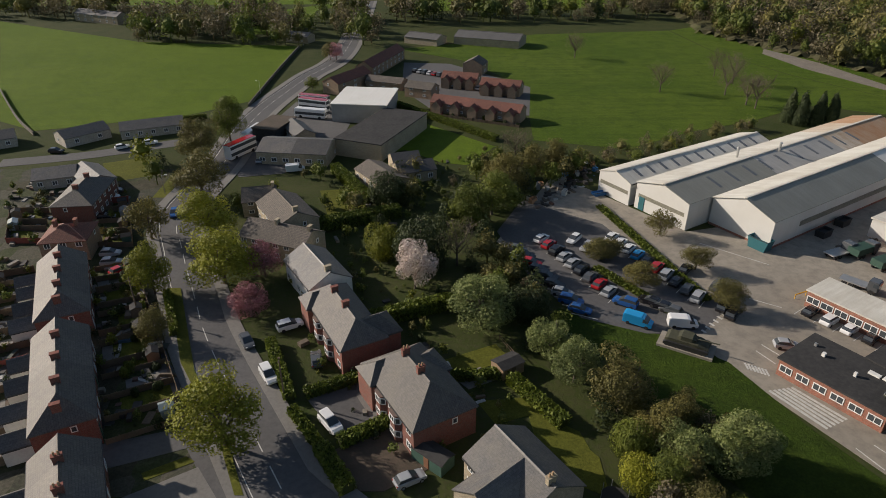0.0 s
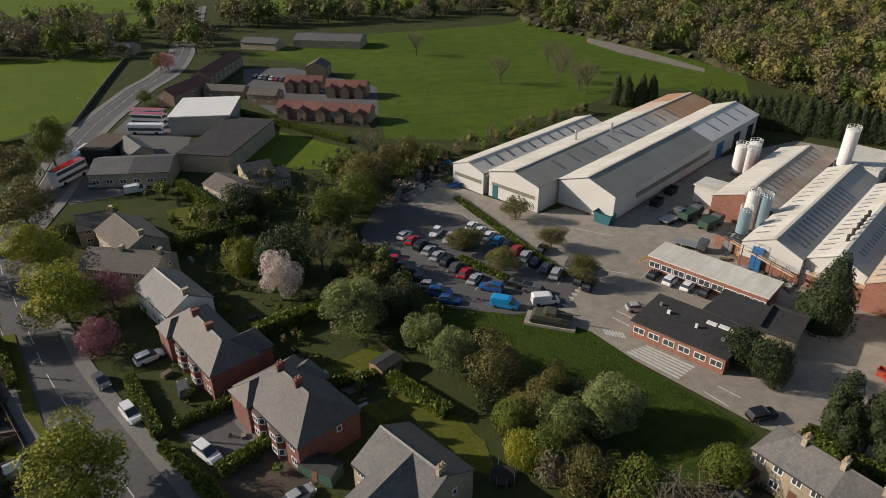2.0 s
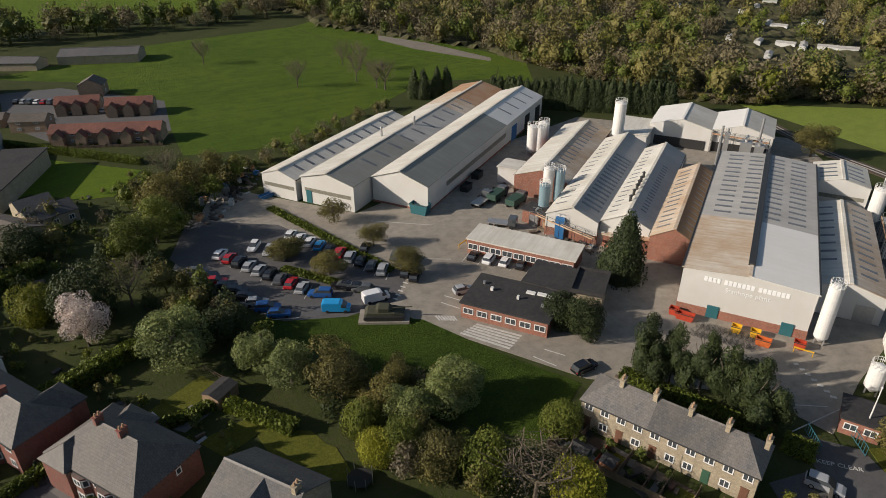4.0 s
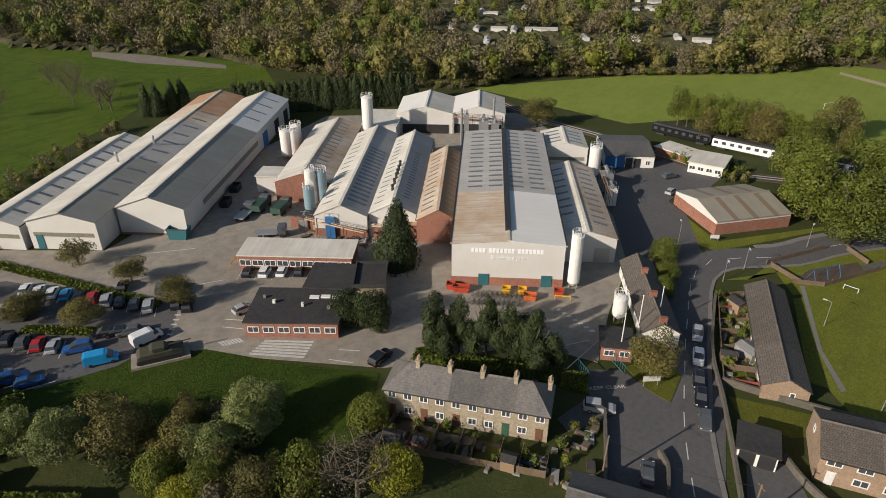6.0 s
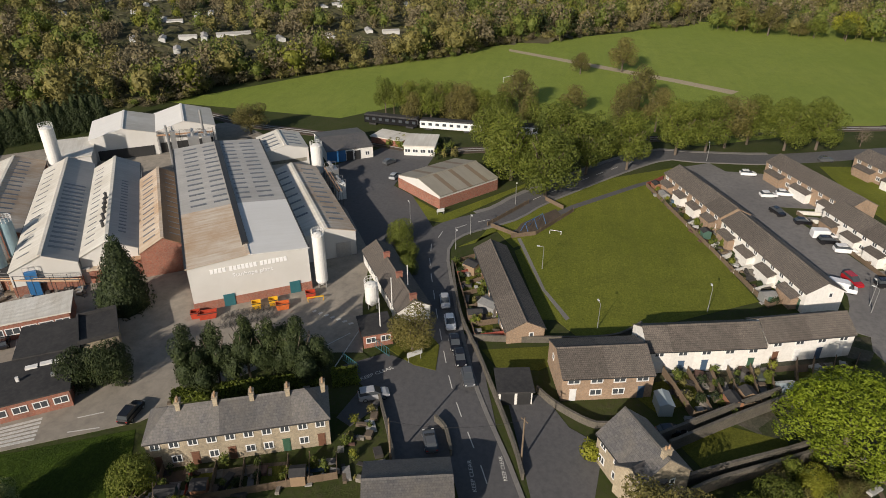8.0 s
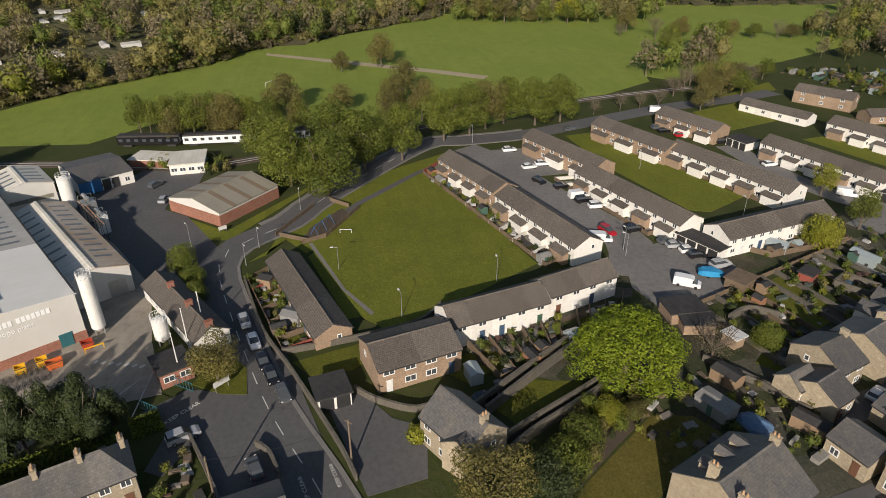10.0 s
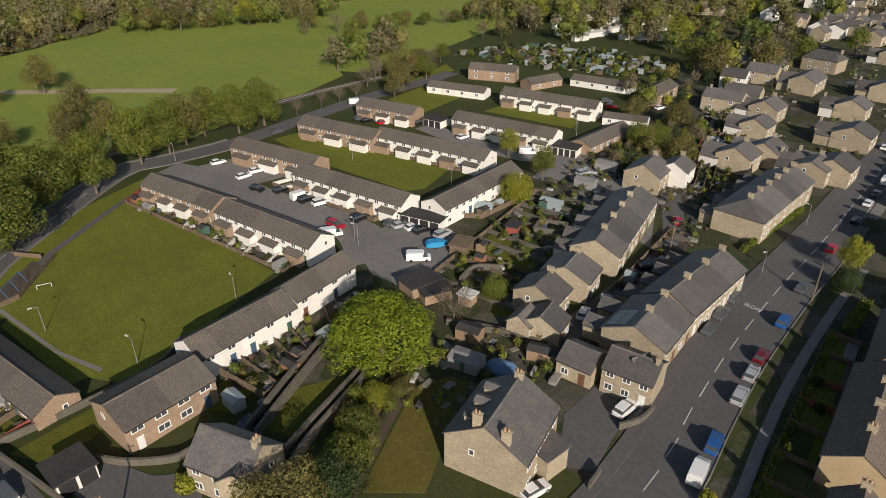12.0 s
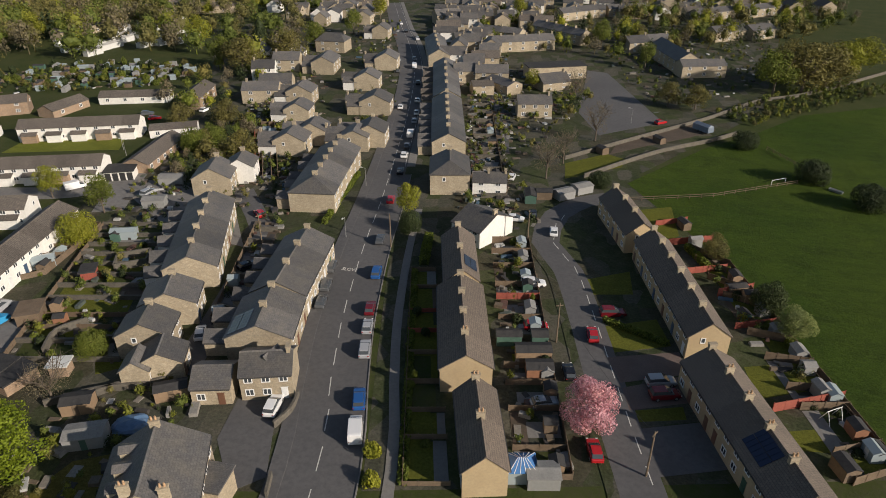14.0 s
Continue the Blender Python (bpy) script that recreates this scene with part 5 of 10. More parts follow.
silo((132.2, 123.5), 13.5, 1.6, SILOWHITE, "tall white silo with a railing on top")
for p in ((110.0, 133.4), (111.7, 132.2), (114.8, 134.5)):
    silo(p, 7.8, 1.5, SILOWHITE, "white silo in a cluster beside the sheds")
for p, h, m in (((86.8, 99.8), 8, SILOGREY), ((94.2, 103.5), 8.5, SILOGREY), ((92.1, 105.0), 9, SILOWHITE)):
    silo(p, h, 1.2, m, "slim storage silo beside the brick workshop")
silo((96.1, 40.7), 10.6, 1.1, SILOWHITE, "tall white silo at the corner of the main shed")
silo((91.1, 29.7), 4.6, 1.2, SILOWHITE, "short white silo beside the gate lodge")
silo((146.9, 60.1), 8, 1.5, SILOWHITE, "white silo behind the side shed")
bm = bmesh.new()
tube(bm, 0, 0, 0, 3.5, 1.3, 1.3, 16), tube(bm, 0, 0, 3.5, 3.8, 1.3, 0.3, 16)
blue_tank = thing("tank", *(93.8, 121.5), 0, 0, "light blue plastic water tank", "tank")
part("shell", bm, plain("sky_blue", (0.1, 0.4, 0.6), 0.4), blue_tank)

# filter house, ducts and plant between the sheds
def plant_unit(at, turn, w, d, h, material, label, z0=0.0):
    t = thing("plant_unit", at[0], at[1], z0, turn, label, "machinery")
    bm = bmesh.new()
    box(bm, -w / 2, -d / 2, 0.0, w / 2, d / 2, h)
    bmesh.ops.bevel(bm, geom=bm.edges[:], offset=0.06, segments=1, affect="EDGES")
    part("casing", bm, material, t)
    bm = bmesh.new()
    tube(bm, 0, 0, h, h + 0.8, w * 0.2, w * 0.2, 10)
    rod(bm, (0, 0, h + 0.7), (w * 0.8, 0, h + 0.7), w * 0.14, 8)
    part("duct", bm, STEEL, t)
    bm = bmesh.new()
    for x in (-w / 2, w / 2):
        for y in (-d / 2, d / 2):
            rod(bm, (x, y, 0), (x, y, h + 1.0), 0.05, 4)
        rod(bm, (x, -d / 2, h + 1.0), (x, d / 2, h + 1.0), 0.04, 4)
    part("rail", bm, STEEL, t)


for p, w, h, z, m in (((137.6, 122.0), 3, 2, 0, STEEL), ((150.3, 95.9), 3, 2, 5.5, STEEL), ((150.5, 92.2), 2.4, 2, 5.5, STEEL), ((84.1, 90.7), 2.2, 2.4, 2.6, BLUE), ((141.5, 54.4), 3.0, 3.5, 1.0, STEEL), ((134.5, 50.1), 2.6, 3, 1.0, SILOWHITE),
                      ((83.5, 98.4), 2.2, 2.4, 0, STEEL), ((84.8, 95.1), 2.6, 1.8, 0, RUST), ((134.2, 123.2), 2.6, 2, 0, STEEL), ((149.5, 101.2), 1.4, 3, 5.5, STEEL), ((141.0, 123.5), 3, 2, 0, STEEL)):
    plant_unit(p, 32.7, w, w * 0.9, h + z, m, "metal plant unit with duct and railing")
for a, b in (((143.5, 98.8), 9.5), ((158.1, 97.4), 9.5)):
    t = thing("flue", a[0], a[1], 0, 0, "slim steel flue standing behind the main shed", "flue")
    bm = bmesh.new()
    tube(bm, 0, 0, 0, 12, 0.35, 0.3, 10)
    part("pipe", bm, STEEL, t)

# ---- other buildings near the works ----
c, gl, gd, gt = ((144.7, 25.9), 16.2, 18.0, -130.7)
shed((c[0] - gd / 2 * math.cos(radians(gt + 90)), c[1] - gd / 2 * math.sin(radians(gt + 90))), (c[0] + gd / 2 * math.cos(radians(gt + 90)), c[1] + gd / 2 * math.sin(radians(gt + 90))), gl, 3.2, 4.9,
     "low brick hall with a shallow grey-green sheet roof", [(0, 0.22, HALLROOF), (0.22, 0.29, HALLSTRIP), (0.29, 0.48, HALLROOF), (0.48, 0.55, HALLSTRIP), (0.55, 0.76, HALLROOF), (0.76, 0.83, HALLSTRIP), (0.83, 1, HALLROOF)], [(0, 0.22, HALLROOF), (0.22, 0.29, HALLSTRIP), (0.29, 0.48, HALLROOF), (0.48, 0.55, HALLSTRIP), (0.55, 0.76, HALLROOF), (0.76, 0.83, HALLSTRIP), (0.83, 1, HALLROOF)], dado=2.6, name="hall")
row((107.2, 33.3), (87.8, 21.3), 5.6, 2.8, 4.4, "white", 3, storeys=1, chim=True, label="low white cottage range with a brown tiled roof")
flat_block((82.6, 26.7), 4.7, 5.1, -63.1, 2.8, "gate_lodge", "small brick gate lodge with a flat roof", REDBRICK, DARKFELT, wins=2)
row((53.1, 48.0), (61.6, 27.2), 6.1, 4.7, 7.2, "stone", 5, label="two-storey stone terraced house with a slate roof", hip0=3.0, hip1=2.6)

# ---- houses round the green and in the estate ----
row((84.5, -15.0), (89.0, -32.5), 6.8, 4.2, 6.2, "white", 5, chim=False, wide=1.5)
row((89.9, -32.9), (94.6, -46.8), 6.2, 4.2, 6.2, "white", 4, chim=False, wide=1.5)
row((77.0, -2.4), (80.3, -15.2), 8.9, 4.2, 6, "brown", 2, chim=False, wide=1.8)
row((112.3, 11.5), (85.7, 2.5), 6.2, 2.4, 4, "brown", 6, storeys=1, chim=False, label="single-storey brown brick bungalow under a long tiled roof")
row((155.8, -29.4), (132.5, -38.2), 7, 4, 5.8, "brown", 4, chim=False)
row((130.9, -38.3), (103.8, -47.2), 7, 4, 5.8, "white", 5, chim=False)
row((168.6, -55.6), (142.3, -66.5), 7, 4, 5.8, "brown", 4, chim=False)
row((140.7, -60.9), (109.3, -71.9), 7, 4, 5.8, "white", 6, chim=False)
row((176.2, -78.8), (150.9, -89.5), 7, 4, 5.8, "brown", 4, chim=False)
row((152.9, -91.1), (119.9, -104.0), 7, 4, 5.8, "white", 6, chim=False)
row((104.3, -74.5), (111.0, -102.9), 7.2, 4, 5.8, "white", 6, chim=False)
row((152.5, -118.3), (121.5, -130.0), 7, 4, 5.8, "white", 6, chim=False)
row((164.8, -148.1), (133.5, -160.8), 7, 4, 5.8, "white", 7, chim=False)
row((182.6, -102.2), (163.2, -111.0), 7, 4, 5.8, "brown", 3, chim=False)
row((193.1, -137.2), (173.3, -147.6), 6.5, 2.4, 3.8, "white", 4, storeys=1, chim=False, label="low white-walled bungalow with a brown tiled roof")
row((199.9, -161.4), (184.7, -172.0), 7, 4, 5.8, "brown", 3, chim=False)
row((168.7, -186.5), (147.0, -194.5), 6.5, 2.4, 3.8, "white", 4, storeys=1, chim=False, label="low white-walled bungalow with a brown tiled roof")
row((173.8, -166.5), (172.6, -181.3), 6.5, 2.4, 4, "brown", 2, storeys=1, chim=False, label="low brick bungalow with a brown tiled roof")
row((133.7, -185.7), (137.9, -202.4), 7, 4, 5.8, "brown", 1, chim=False)
row((115.4, -132.7), (119.2, -155.0), 7, 2.4, 4, "brown", 3, storeys=1, chim=False, label="low brick bungalow with a brown tiled roof")
row((130.2, -159.8), (118.4, -166.3), 6, 2.4, 3.4, "white", 3, storeys=1, chim=False, label="low white-walled bungalow with a brown tiled roof")
row((64.3, -11.1), (56.6, -15.6), 7.0, 4.6, 7.6, "stone", 1)
row((58.3, -14.2), (56.0, -11.6), 4.5, 4.4, 6, "stone", 1, chim=False)


def porches(a, b, W, ze, zr, n, side, every=2):
    """Low lean-to porches along one side of a terrace whose ridge runs from a to b."""
    a, b = Vector(a), Vector(b)
    d = b - a
    u = d.normalized()
    s = Vector((u.y, -u.x)) * side
    for i in range(n):
        c = a + d * (i + 0.5) / n + s * (W / 2 + 0.75)
        t = thing("porch", c.x, c.y, 0, math.degrees(math.atan2(u.y, u.x)) + (0 if side > 0 else 180), "small white entrance porch with a brown lean-to roof", "porch", "porches of the estate")
        bm = bmesh.new()
        w = d.length / n * 0.3
        box(bm, -w, -0.75, 0, w, 0.75, 2.2)
        part("wall", bm, WHITE if i % 3 else BROWNBRICK, t)
        bm = bmesh.new()
        prim(bm, [(-w - 0.2, -1.0, 2.2), (w + 0.2, -1.0, 2.2), (w + 0.2, 0.75, 2.85), (-w - 0.2, 0.75, 2.85), (-w - 0.2, -1.0, 2.32), (w + 0.2, -1.0, 2.32), (w + 0.2, 0.75, 2.97), (-w - 0.2, 0.75, 2.97)],
             [(0, 3, 2, 1), (4, 5, 6, 7), (0, 1, 5, 4), (1, 2, 6, 5), (2, 3, 7, 6), (3, 0, 4, 7)])
        part("roof", bm, TILE, t)


for at, n, side in ((((140.7, -60.9), (109.3, -71.9), 7, 4, 5.8), 5, 1), (((130.9, -38.3), (103.8, -47.2), 7, 4, 5.8), 4, 1), (((155.8, -29.4), (132.5, -38.2), 7, 4, 5.8), 4, 1), (((152.5, -118.3), (121.5, -130.0), 7, 4, 5.8), 5, 1), (((152.9, -91.1), (119.9, -104.0), 7, 4, 5.8), 5, 1),
                    (((164.8, -148.1), (133.5, -160.8), 7, 4, 5.8), 5, 1), (((182.6, -102.2), (163.2, -111.0), 7, 4, 5.8), 3, 1), (((176.2, -78.8), (150.9, -89.5), 7, 4, 5.8), 3, 1), (((168.6, -55.6), (142.3, -66.5), 7, 4, 5.8), 3, 1)):
    porches(*at, n, side)


def garage_block(c, L, D, turn, n):
    t = flat_block(c, L, D, turn, 2.6, "garage_block", "row of lock-up garages with dark door panels and a flat roof", WHITE, DARKFELT, "garage")
    # A solid dark panel fills each doorway.
    for i in range(n):
        bm = bmesh.new()
        w = L / n
        box(bm, -L / 2 + i * w + 0.2, -D / 2 - 0.05, 0, -L / 2 + (i + 1) * w - 0.2, -D / 2 + 0.1, 2.1)
        part("garage_door", bm, DARKMETAL, t)


garage_block((104.8, -72.1), 9.8, 3.8, -154.0, 4)
garage_block((117.3, -129.8), 6.9, 5.5, -155.5, 4)
garage_block((159.2, -115.2), 6.7, 5.4, -161.4, 3)
garage_block((73.1, 3.3), 4.7, 4.8, -77.5, 2)

# ---- main street ----
bighouse = row((42.4, -37.4), (47.0, -47.5), 10.8, 5.6, 9, "stone", 1, label="large sandstone house with chimneys and a steep slate roof")


def dormer(h, x, side, W, ze, zr, u=0.45, w=1.0, roof=SLATE, front=STONE):
    """A small gabled dormer on one slope of a roof."""
    yf, zb = side * W / 2 * (u + 0.28), zr - (zr - ze) * (u + 0.28)
    zt = zr - (zr - ze) * u + 0.55
    yb = side * W / 2 * max(0.02, (zr - zt) / (zr - ze))
    bm = bmesh.new()
    prim(bm, [(x - w / 2, yf, zb), (x + w / 2, yf, zb), (x + w / 2, yf, zt - 0.35), (x, yf, zt), (x - w / 2, yf, zt - 0.35), (x - w / 2, yb, zt - 0.35), (x + w / 2, yb, zt - 0.35)], [(0, 1, 2, 3, 4), (0, 4, 5), (1, 6, 2)])
    bmesh.ops.recalc_face_normals(bm, faces=bm.faces)
    d = part("dormer", bm, front, h)
    bm = bmesh.new()
    o = side * 0.15
    prim(bm, [(x - w / 2 - 0.15, yf + o, zt - 0.45), (x, yf + o, zt + 0.06), (x + w / 2 + 0.15, yf + o, zt - 0.45), (x - w / 2 - 0.15, yb - o * 2, zt - 0.45), (x, yb - o * 2, zt + 0.06), (x + w / 2 + 0.15, yb - o * 2, zt - 0.45)], [(0, 1, 4, 3), (1, 2, 5, 4), (0, 2, 1), (3, 4, 5)])
    bmesh.ops.recalc_face_normals(bm, faces=bm.faces)
    part("dormer_roof", bm, roof, d)
    bm = bmesh.new()
    box(bm, x - w * 0.32, min(yf, yf + side * 0.04), zb + 0.1, x + w * 0.32, max(yf, yf + side * 0.04), zt - 0.35)
    part("dormer_window", bm, GLASS, d)


bw, bze, bzr = ((42.4, -37.4), (47.0, -47.5), 10.8, 5.6, 9)[2:]
for k in (-0.3, 0.0, 0.3):
    dormer(bighouse[0], k * 9.5, 1, bw, bze, bzr, 0.4, 1.5)
chimney(bighouse[0], -5.0, 1.2, bzr - 1.2, bzr + 1.3, STONE), chimney(bighouse[0], -5.0, -2.6, bzr - 2.6, bzr + 0.2, STONE)
flat_block((39.1, -45.4), 2.8, 3.9, -176.3, 4.0, "annexe", "stone annexe with a slate roof", STONE, SLATE)
row((46.2, -64.8), (39.2, -67.2), 6.4, 4.4, 6.2, "stone", 1, label="stone cottage with a gabled dormer and red ridge tiles")
row((42.6, -64.8), (42.0, -67.9), 2.6, 4.4, 6, "stone", 1, chim=False, label="small gabled dormer wing of the cottage")
row((52.4, -62.1), (47.0, -63.7), 6, 3, 4.6, "stone", 1, chim=False, storeys=1, label="low stone cottage with a slate roof")
streetpair = row((46.8, -70.4), (49.7, -81.6), 10.2, 4.4, 6.8, "stone", 2)
row((49.7, -82.6), (52.9, -102.8), 9.6, 4.4, 6.8, "stone", 3)
row((61.2, -122.0), (66.0, -151.8), 10.5, 4.8, 7.4, "stone", 6, hip0=3.5)
row((69.1, -86.6), (81.2, -114.0), 9.5, 4.4, 6.8, "stone", 5)
row((66.0, -75.4), (68.6, -81.7), 9.1, 4.2, 6.4, "stone", 1)
row((64.6, -66.9), (66.6, -72.7), 8.1, 4.2, 6.4, "stone", 1)
row((58.7, -62.5), (60.6, -67.1), 6.5, 3.4, 5.2, "stone", 1, storeys=1, chim=False)
row((61.6, -60.5), (63.1, -64.6), 4, 3, 4.6, "stone", 1, storeys=1, chim=False, label="narrow stone barn with a slate roof")
row((88.2, -124.7), (90.9, -133.2), 9, 4.4, 7, "stone", 1)
row((85.5, -133.0), (87.6, -139.7), 7, 4.4, 6.4, "whiteslate", 1)
for at in (((82.1, -153.4), (83.5, -161.3), 9, 4.4, 6.8), ((79.8, -163.1), (81.2, -171.0), 8, 4.4, 6.6), ((92.7, -180.5), (94.1, -188.3), 8, 4.4, 6.6), ((100.7, -199.5), (102.2, -208.4), 9, 4.4, 6.8), ((109.9, -240.8), (112.4, -254.6), 9, 4.6, 7), ((63.2, -165.5), (64.8, -174.4), 9, 4.4, 6.6),
           ((71.8, -194.7), (73.4, -203.6), 10, 4.4, 6.8), ((84.8, -222.5), (86.4, -231.4), 9, 4.4, 6.8), ((87.7, -253.5), (89.4, -263.3), 9, 4.6, 7), ((66.3, -161.5), (67.6, -169.4), 8, 4.2, 6), ((110.9, -313.9), (111.7, -322.9), 8, 4.6, 7), ((133.2, -350.1), (134.0, -359.1), 8, 4.6, 7)):
    row(*at, "stone", 1)
    wa, wb = Vector(at[0]), Vector(at[1])
    wu = (wb - wa).normalized()
    wc = (wa + wb) / 2
    wr = min(main_line, key=lambda p: (p - wc).length)
    ws_ = Vector((wu.y, -wu.x))
    ws_ = ws_ if ws_.dot(wc - wr) > 0 else -ws_
    for k, f in enumerate((-0.25, 0.3)):
        c = wc + wu * f * (wb - wa).length + ws_ * (at[2] / 2 + 1.6 + k)
        house(c.x, c.y, math.degrees(math.atan2(ws_.y, ws_.x)), 5.0 + k, 4.2, 3.0 + 0.5 * k, 4.4 + 0.6 * k, "stone" if k else rnd.choice(("stone", "whiteslate")), storeys=1, front=k == 0, back=False, chim=(0.4,) if k else (), label="low rear wing of a stone house")
row((130.0, -284.3), (116.4, -284.9), 10, 5, 7.8, "stone", 1, hip0=3, hip1=3)
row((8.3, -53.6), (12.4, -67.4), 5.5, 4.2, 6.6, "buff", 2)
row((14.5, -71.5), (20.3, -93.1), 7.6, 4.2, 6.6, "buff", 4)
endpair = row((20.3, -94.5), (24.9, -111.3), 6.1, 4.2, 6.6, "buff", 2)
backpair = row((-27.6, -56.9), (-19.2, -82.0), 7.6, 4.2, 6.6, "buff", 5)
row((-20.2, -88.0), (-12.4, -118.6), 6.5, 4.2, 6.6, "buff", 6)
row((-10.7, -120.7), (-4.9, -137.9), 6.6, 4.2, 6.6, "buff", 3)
row((25.1, -122.8), (18.3, -118.8), 10.6, 3.6, 6, "whiteslate", 1)
row((33.2, -139.2), (36.1, -150.8), 9.5, 5.2, 7.4, "stone", 1, hip0=3.5, label="square stone house with a hipped slate roof")
row((39.4, -163.5), (50.1, -204.8), 9.2, 4.4, 6.8, "stone", 6)
row((50.5, -206.7), (62.7, -253.6), 9, 4.4, 6.8, "stone", 5)
row((68.0, -264.9), (79.3, -300.4), 9, 4.6, 7.2, "stone", 4)
row((28.3, -142.8), (20.3, -144.1), 6, 3.6, 5, "whiteslate", 2)

# ---- far end of the town ----
for at, st, n in ((((53.8, -299.7), (26.3, -313.1), 8, 4.6, 6.8), "stone", 5), (((37.1, -348.2), (11.4, -324.6), 8, 4.6, 6.8), "stone", 5), (((99.3, -378.2), (70.1, -381.2), 9, 5.2, 7.8), "stone", 3), (((27.1, -206.7), (16.4, -209.4), 7, 4.6, 6.6), "stone", 1),
                  (((24.2, -239.9), (14.8, -246.4), 9, 3, 5.6), "stone", 1), (((-21.8, -309.4), (-31.4, -278.5), 10, 5, 8), "stone", 1), (((-27.3, -273.2), (-44.2, -278.8), 8, 4.6, 6.4), "stone", 1), (((-6.4, -313.7), (-25.1, -324.9), 9, 4.6, 7), "stone", 2),
                  (((-46.7, -349.4), (-65.1, -362.5), 9, 4.6, 6.8), "stone", 2), (((-64.4, -358.0), (-76.5, -367.6), 9, 4.6, 6.8), "stone", 1), (((-103.8, -438.3), (-100.9, -449.9), 9, 5.2, 8), "stonetile", 1), (((-122.1, -442.9), (-119.2, -454.5), 9, 5.2, 8), "stonetile", 1),
                  (((30.1, -388.3), (11.0, -407.6), 8, 4.6, 6.8), "stone", 2), (((-43.5, -405.3), (-66.1, -425.3), 8, 4.4, 6.4), "stone", 2), (((61.6, -331.1), (41.8, -325.5), 8, 4.2, 6.2), "stone", 2), (((4.6, -410.6), (-19.2, -422.7), 8, 4.6, 6.6), "stone", 2),
                  (((-72.2, -425.4), (-94.3, -446.2), 9, 4.6, 6.6), "stone", 2), (((46.8, -228.7), (39.7, -231.6), 7, 3.4, 4.6), "stonetile", 1), (((41.0, -239.1), (31.2, -230.2), 7, 3.4, 4.8), "stone", 1), (((71.8, -306.8), (58.5, -313.1), 8, 4.4, 6.4), "stone", 1),
                  (((95.6, -362.2), (71.0, -378.1), 9, 5, 7.6), "stone", 2), (((263.1, -271.1), (262.2, -299.1), 7, 4, 6), "stone", 4), (((268.7, -348.7), (259.6, -373.3), 8, 4, 6), "stonetile", 3), (((248.2, -360.0), (219.8, -376.7), 8, 4, 6), "stonetile", 4)):
    row(*at, st, n)
flat_block((20.0, -260.2), 22.9, 8.7, -156.5, 5.0, "community_hall", "flat-roofed hall with pale stone walls", STONE, DARKFELT, wins=5)

# ---- houses beside the west road ----
def hip_house(c, L, D, turn, ze, zr, style, label, bays=()):
    """A hipped house; bays are (x, width, depth) projections on the front."""
    along = L >= D
    h = house(c[0], c[1], turn if along else turn + 90, max(L, D), min(L, D), ze, zr, style, min(L, D) * 0.5, min(L, D) * 0.5, label=label, chim=(-0.22, 0.22))
    for x, w, d in bays:
        a = radians(turn)
        px, py = x * L, -D / 2 - d / 2 + 0.8
        cx, cy = c[0] + px * math.cos(a) - py * math.sin(a), c[1] + px * math.sin(a) + py * math.cos(a)
        house(cx, cy, turn + 90, d + 1.6, w, ze - 0.1, ze + w * 0.32, style, 0.0, w * 0.45 if d > 2 else 0.0, label="projecting red brick bay of the semi-detached house")
    return h


def semi(c, L, D, turn, ze, zr, wing, rear, label):
    """A semi-detached pair: hipped main roof, a hipped front wing, bay windows and a rear wing. wing, rear: (x, width, depth)."""
    h = house(c[0], c[1], turn, L, D, ze, zr, "red", D * 0.42, D * 0.42, label=label, chim=(-0.2, 0.08))
    a = radians(turn)

    def at(px, py):
        return c[0] + px * math.cos(a) - py * math.sin(a), c[1] + px * math.sin(a) + py * math.cos(a)
    for (x, w, d), side in ((wing, -1), (rear, 1)):
        length = d + D * 0.35
        p = at(x * L, side * (D / 2 + d - length / 2))
        house(*p, turn + 90 * side, length, w, ze, ze + w * 0.33, "red", 0.0, w * 0.42, end0=False, front=False, back=False, label="projecting red brick wing of the semi-detached house")
    for x in (-0.08, 0.2):
        b = part("bay_window", bay_mesh(ze), None, h, "white-framed two-storey bay window")
        b.matrix_basis = pose(x * L, -D / 2, 0)
        for z in (0.9, ze * 0.5 + 0.75):
            for k, (wx, wy, turn_, ww) in enumerate(((0, -0.72, 0, 1.3), (-0.98, -0.36, -52, 0.8), (0.98, -0.36, 52, 0.8))):
                window(b, wx, wy, z, turn_, ww, 1.1)
    return h


def bay_mesh(ze):
    if "bay" not in CACHE:
        bm = bmesh.new()
        o = [(-1.3, 0.1), (-1.3, 0.0), (-0.68, -0.7), (0.68, -0.7), (1.3, 0.0), (1.3, 0.1)]
        slab(bm, o, 0.0, ze - 0.35)
        slab(bm, [(x * 1.08, y * 1.15) for x, y in o], ze - 0.36, ze - 0.22)
        bmesh.ops.recalc_face_normals(bm, faces=bm.faces)
        CACHE["bay"] = mesh_of("bay_window", bm, DARKBRICK)
    return CACHE["bay"]


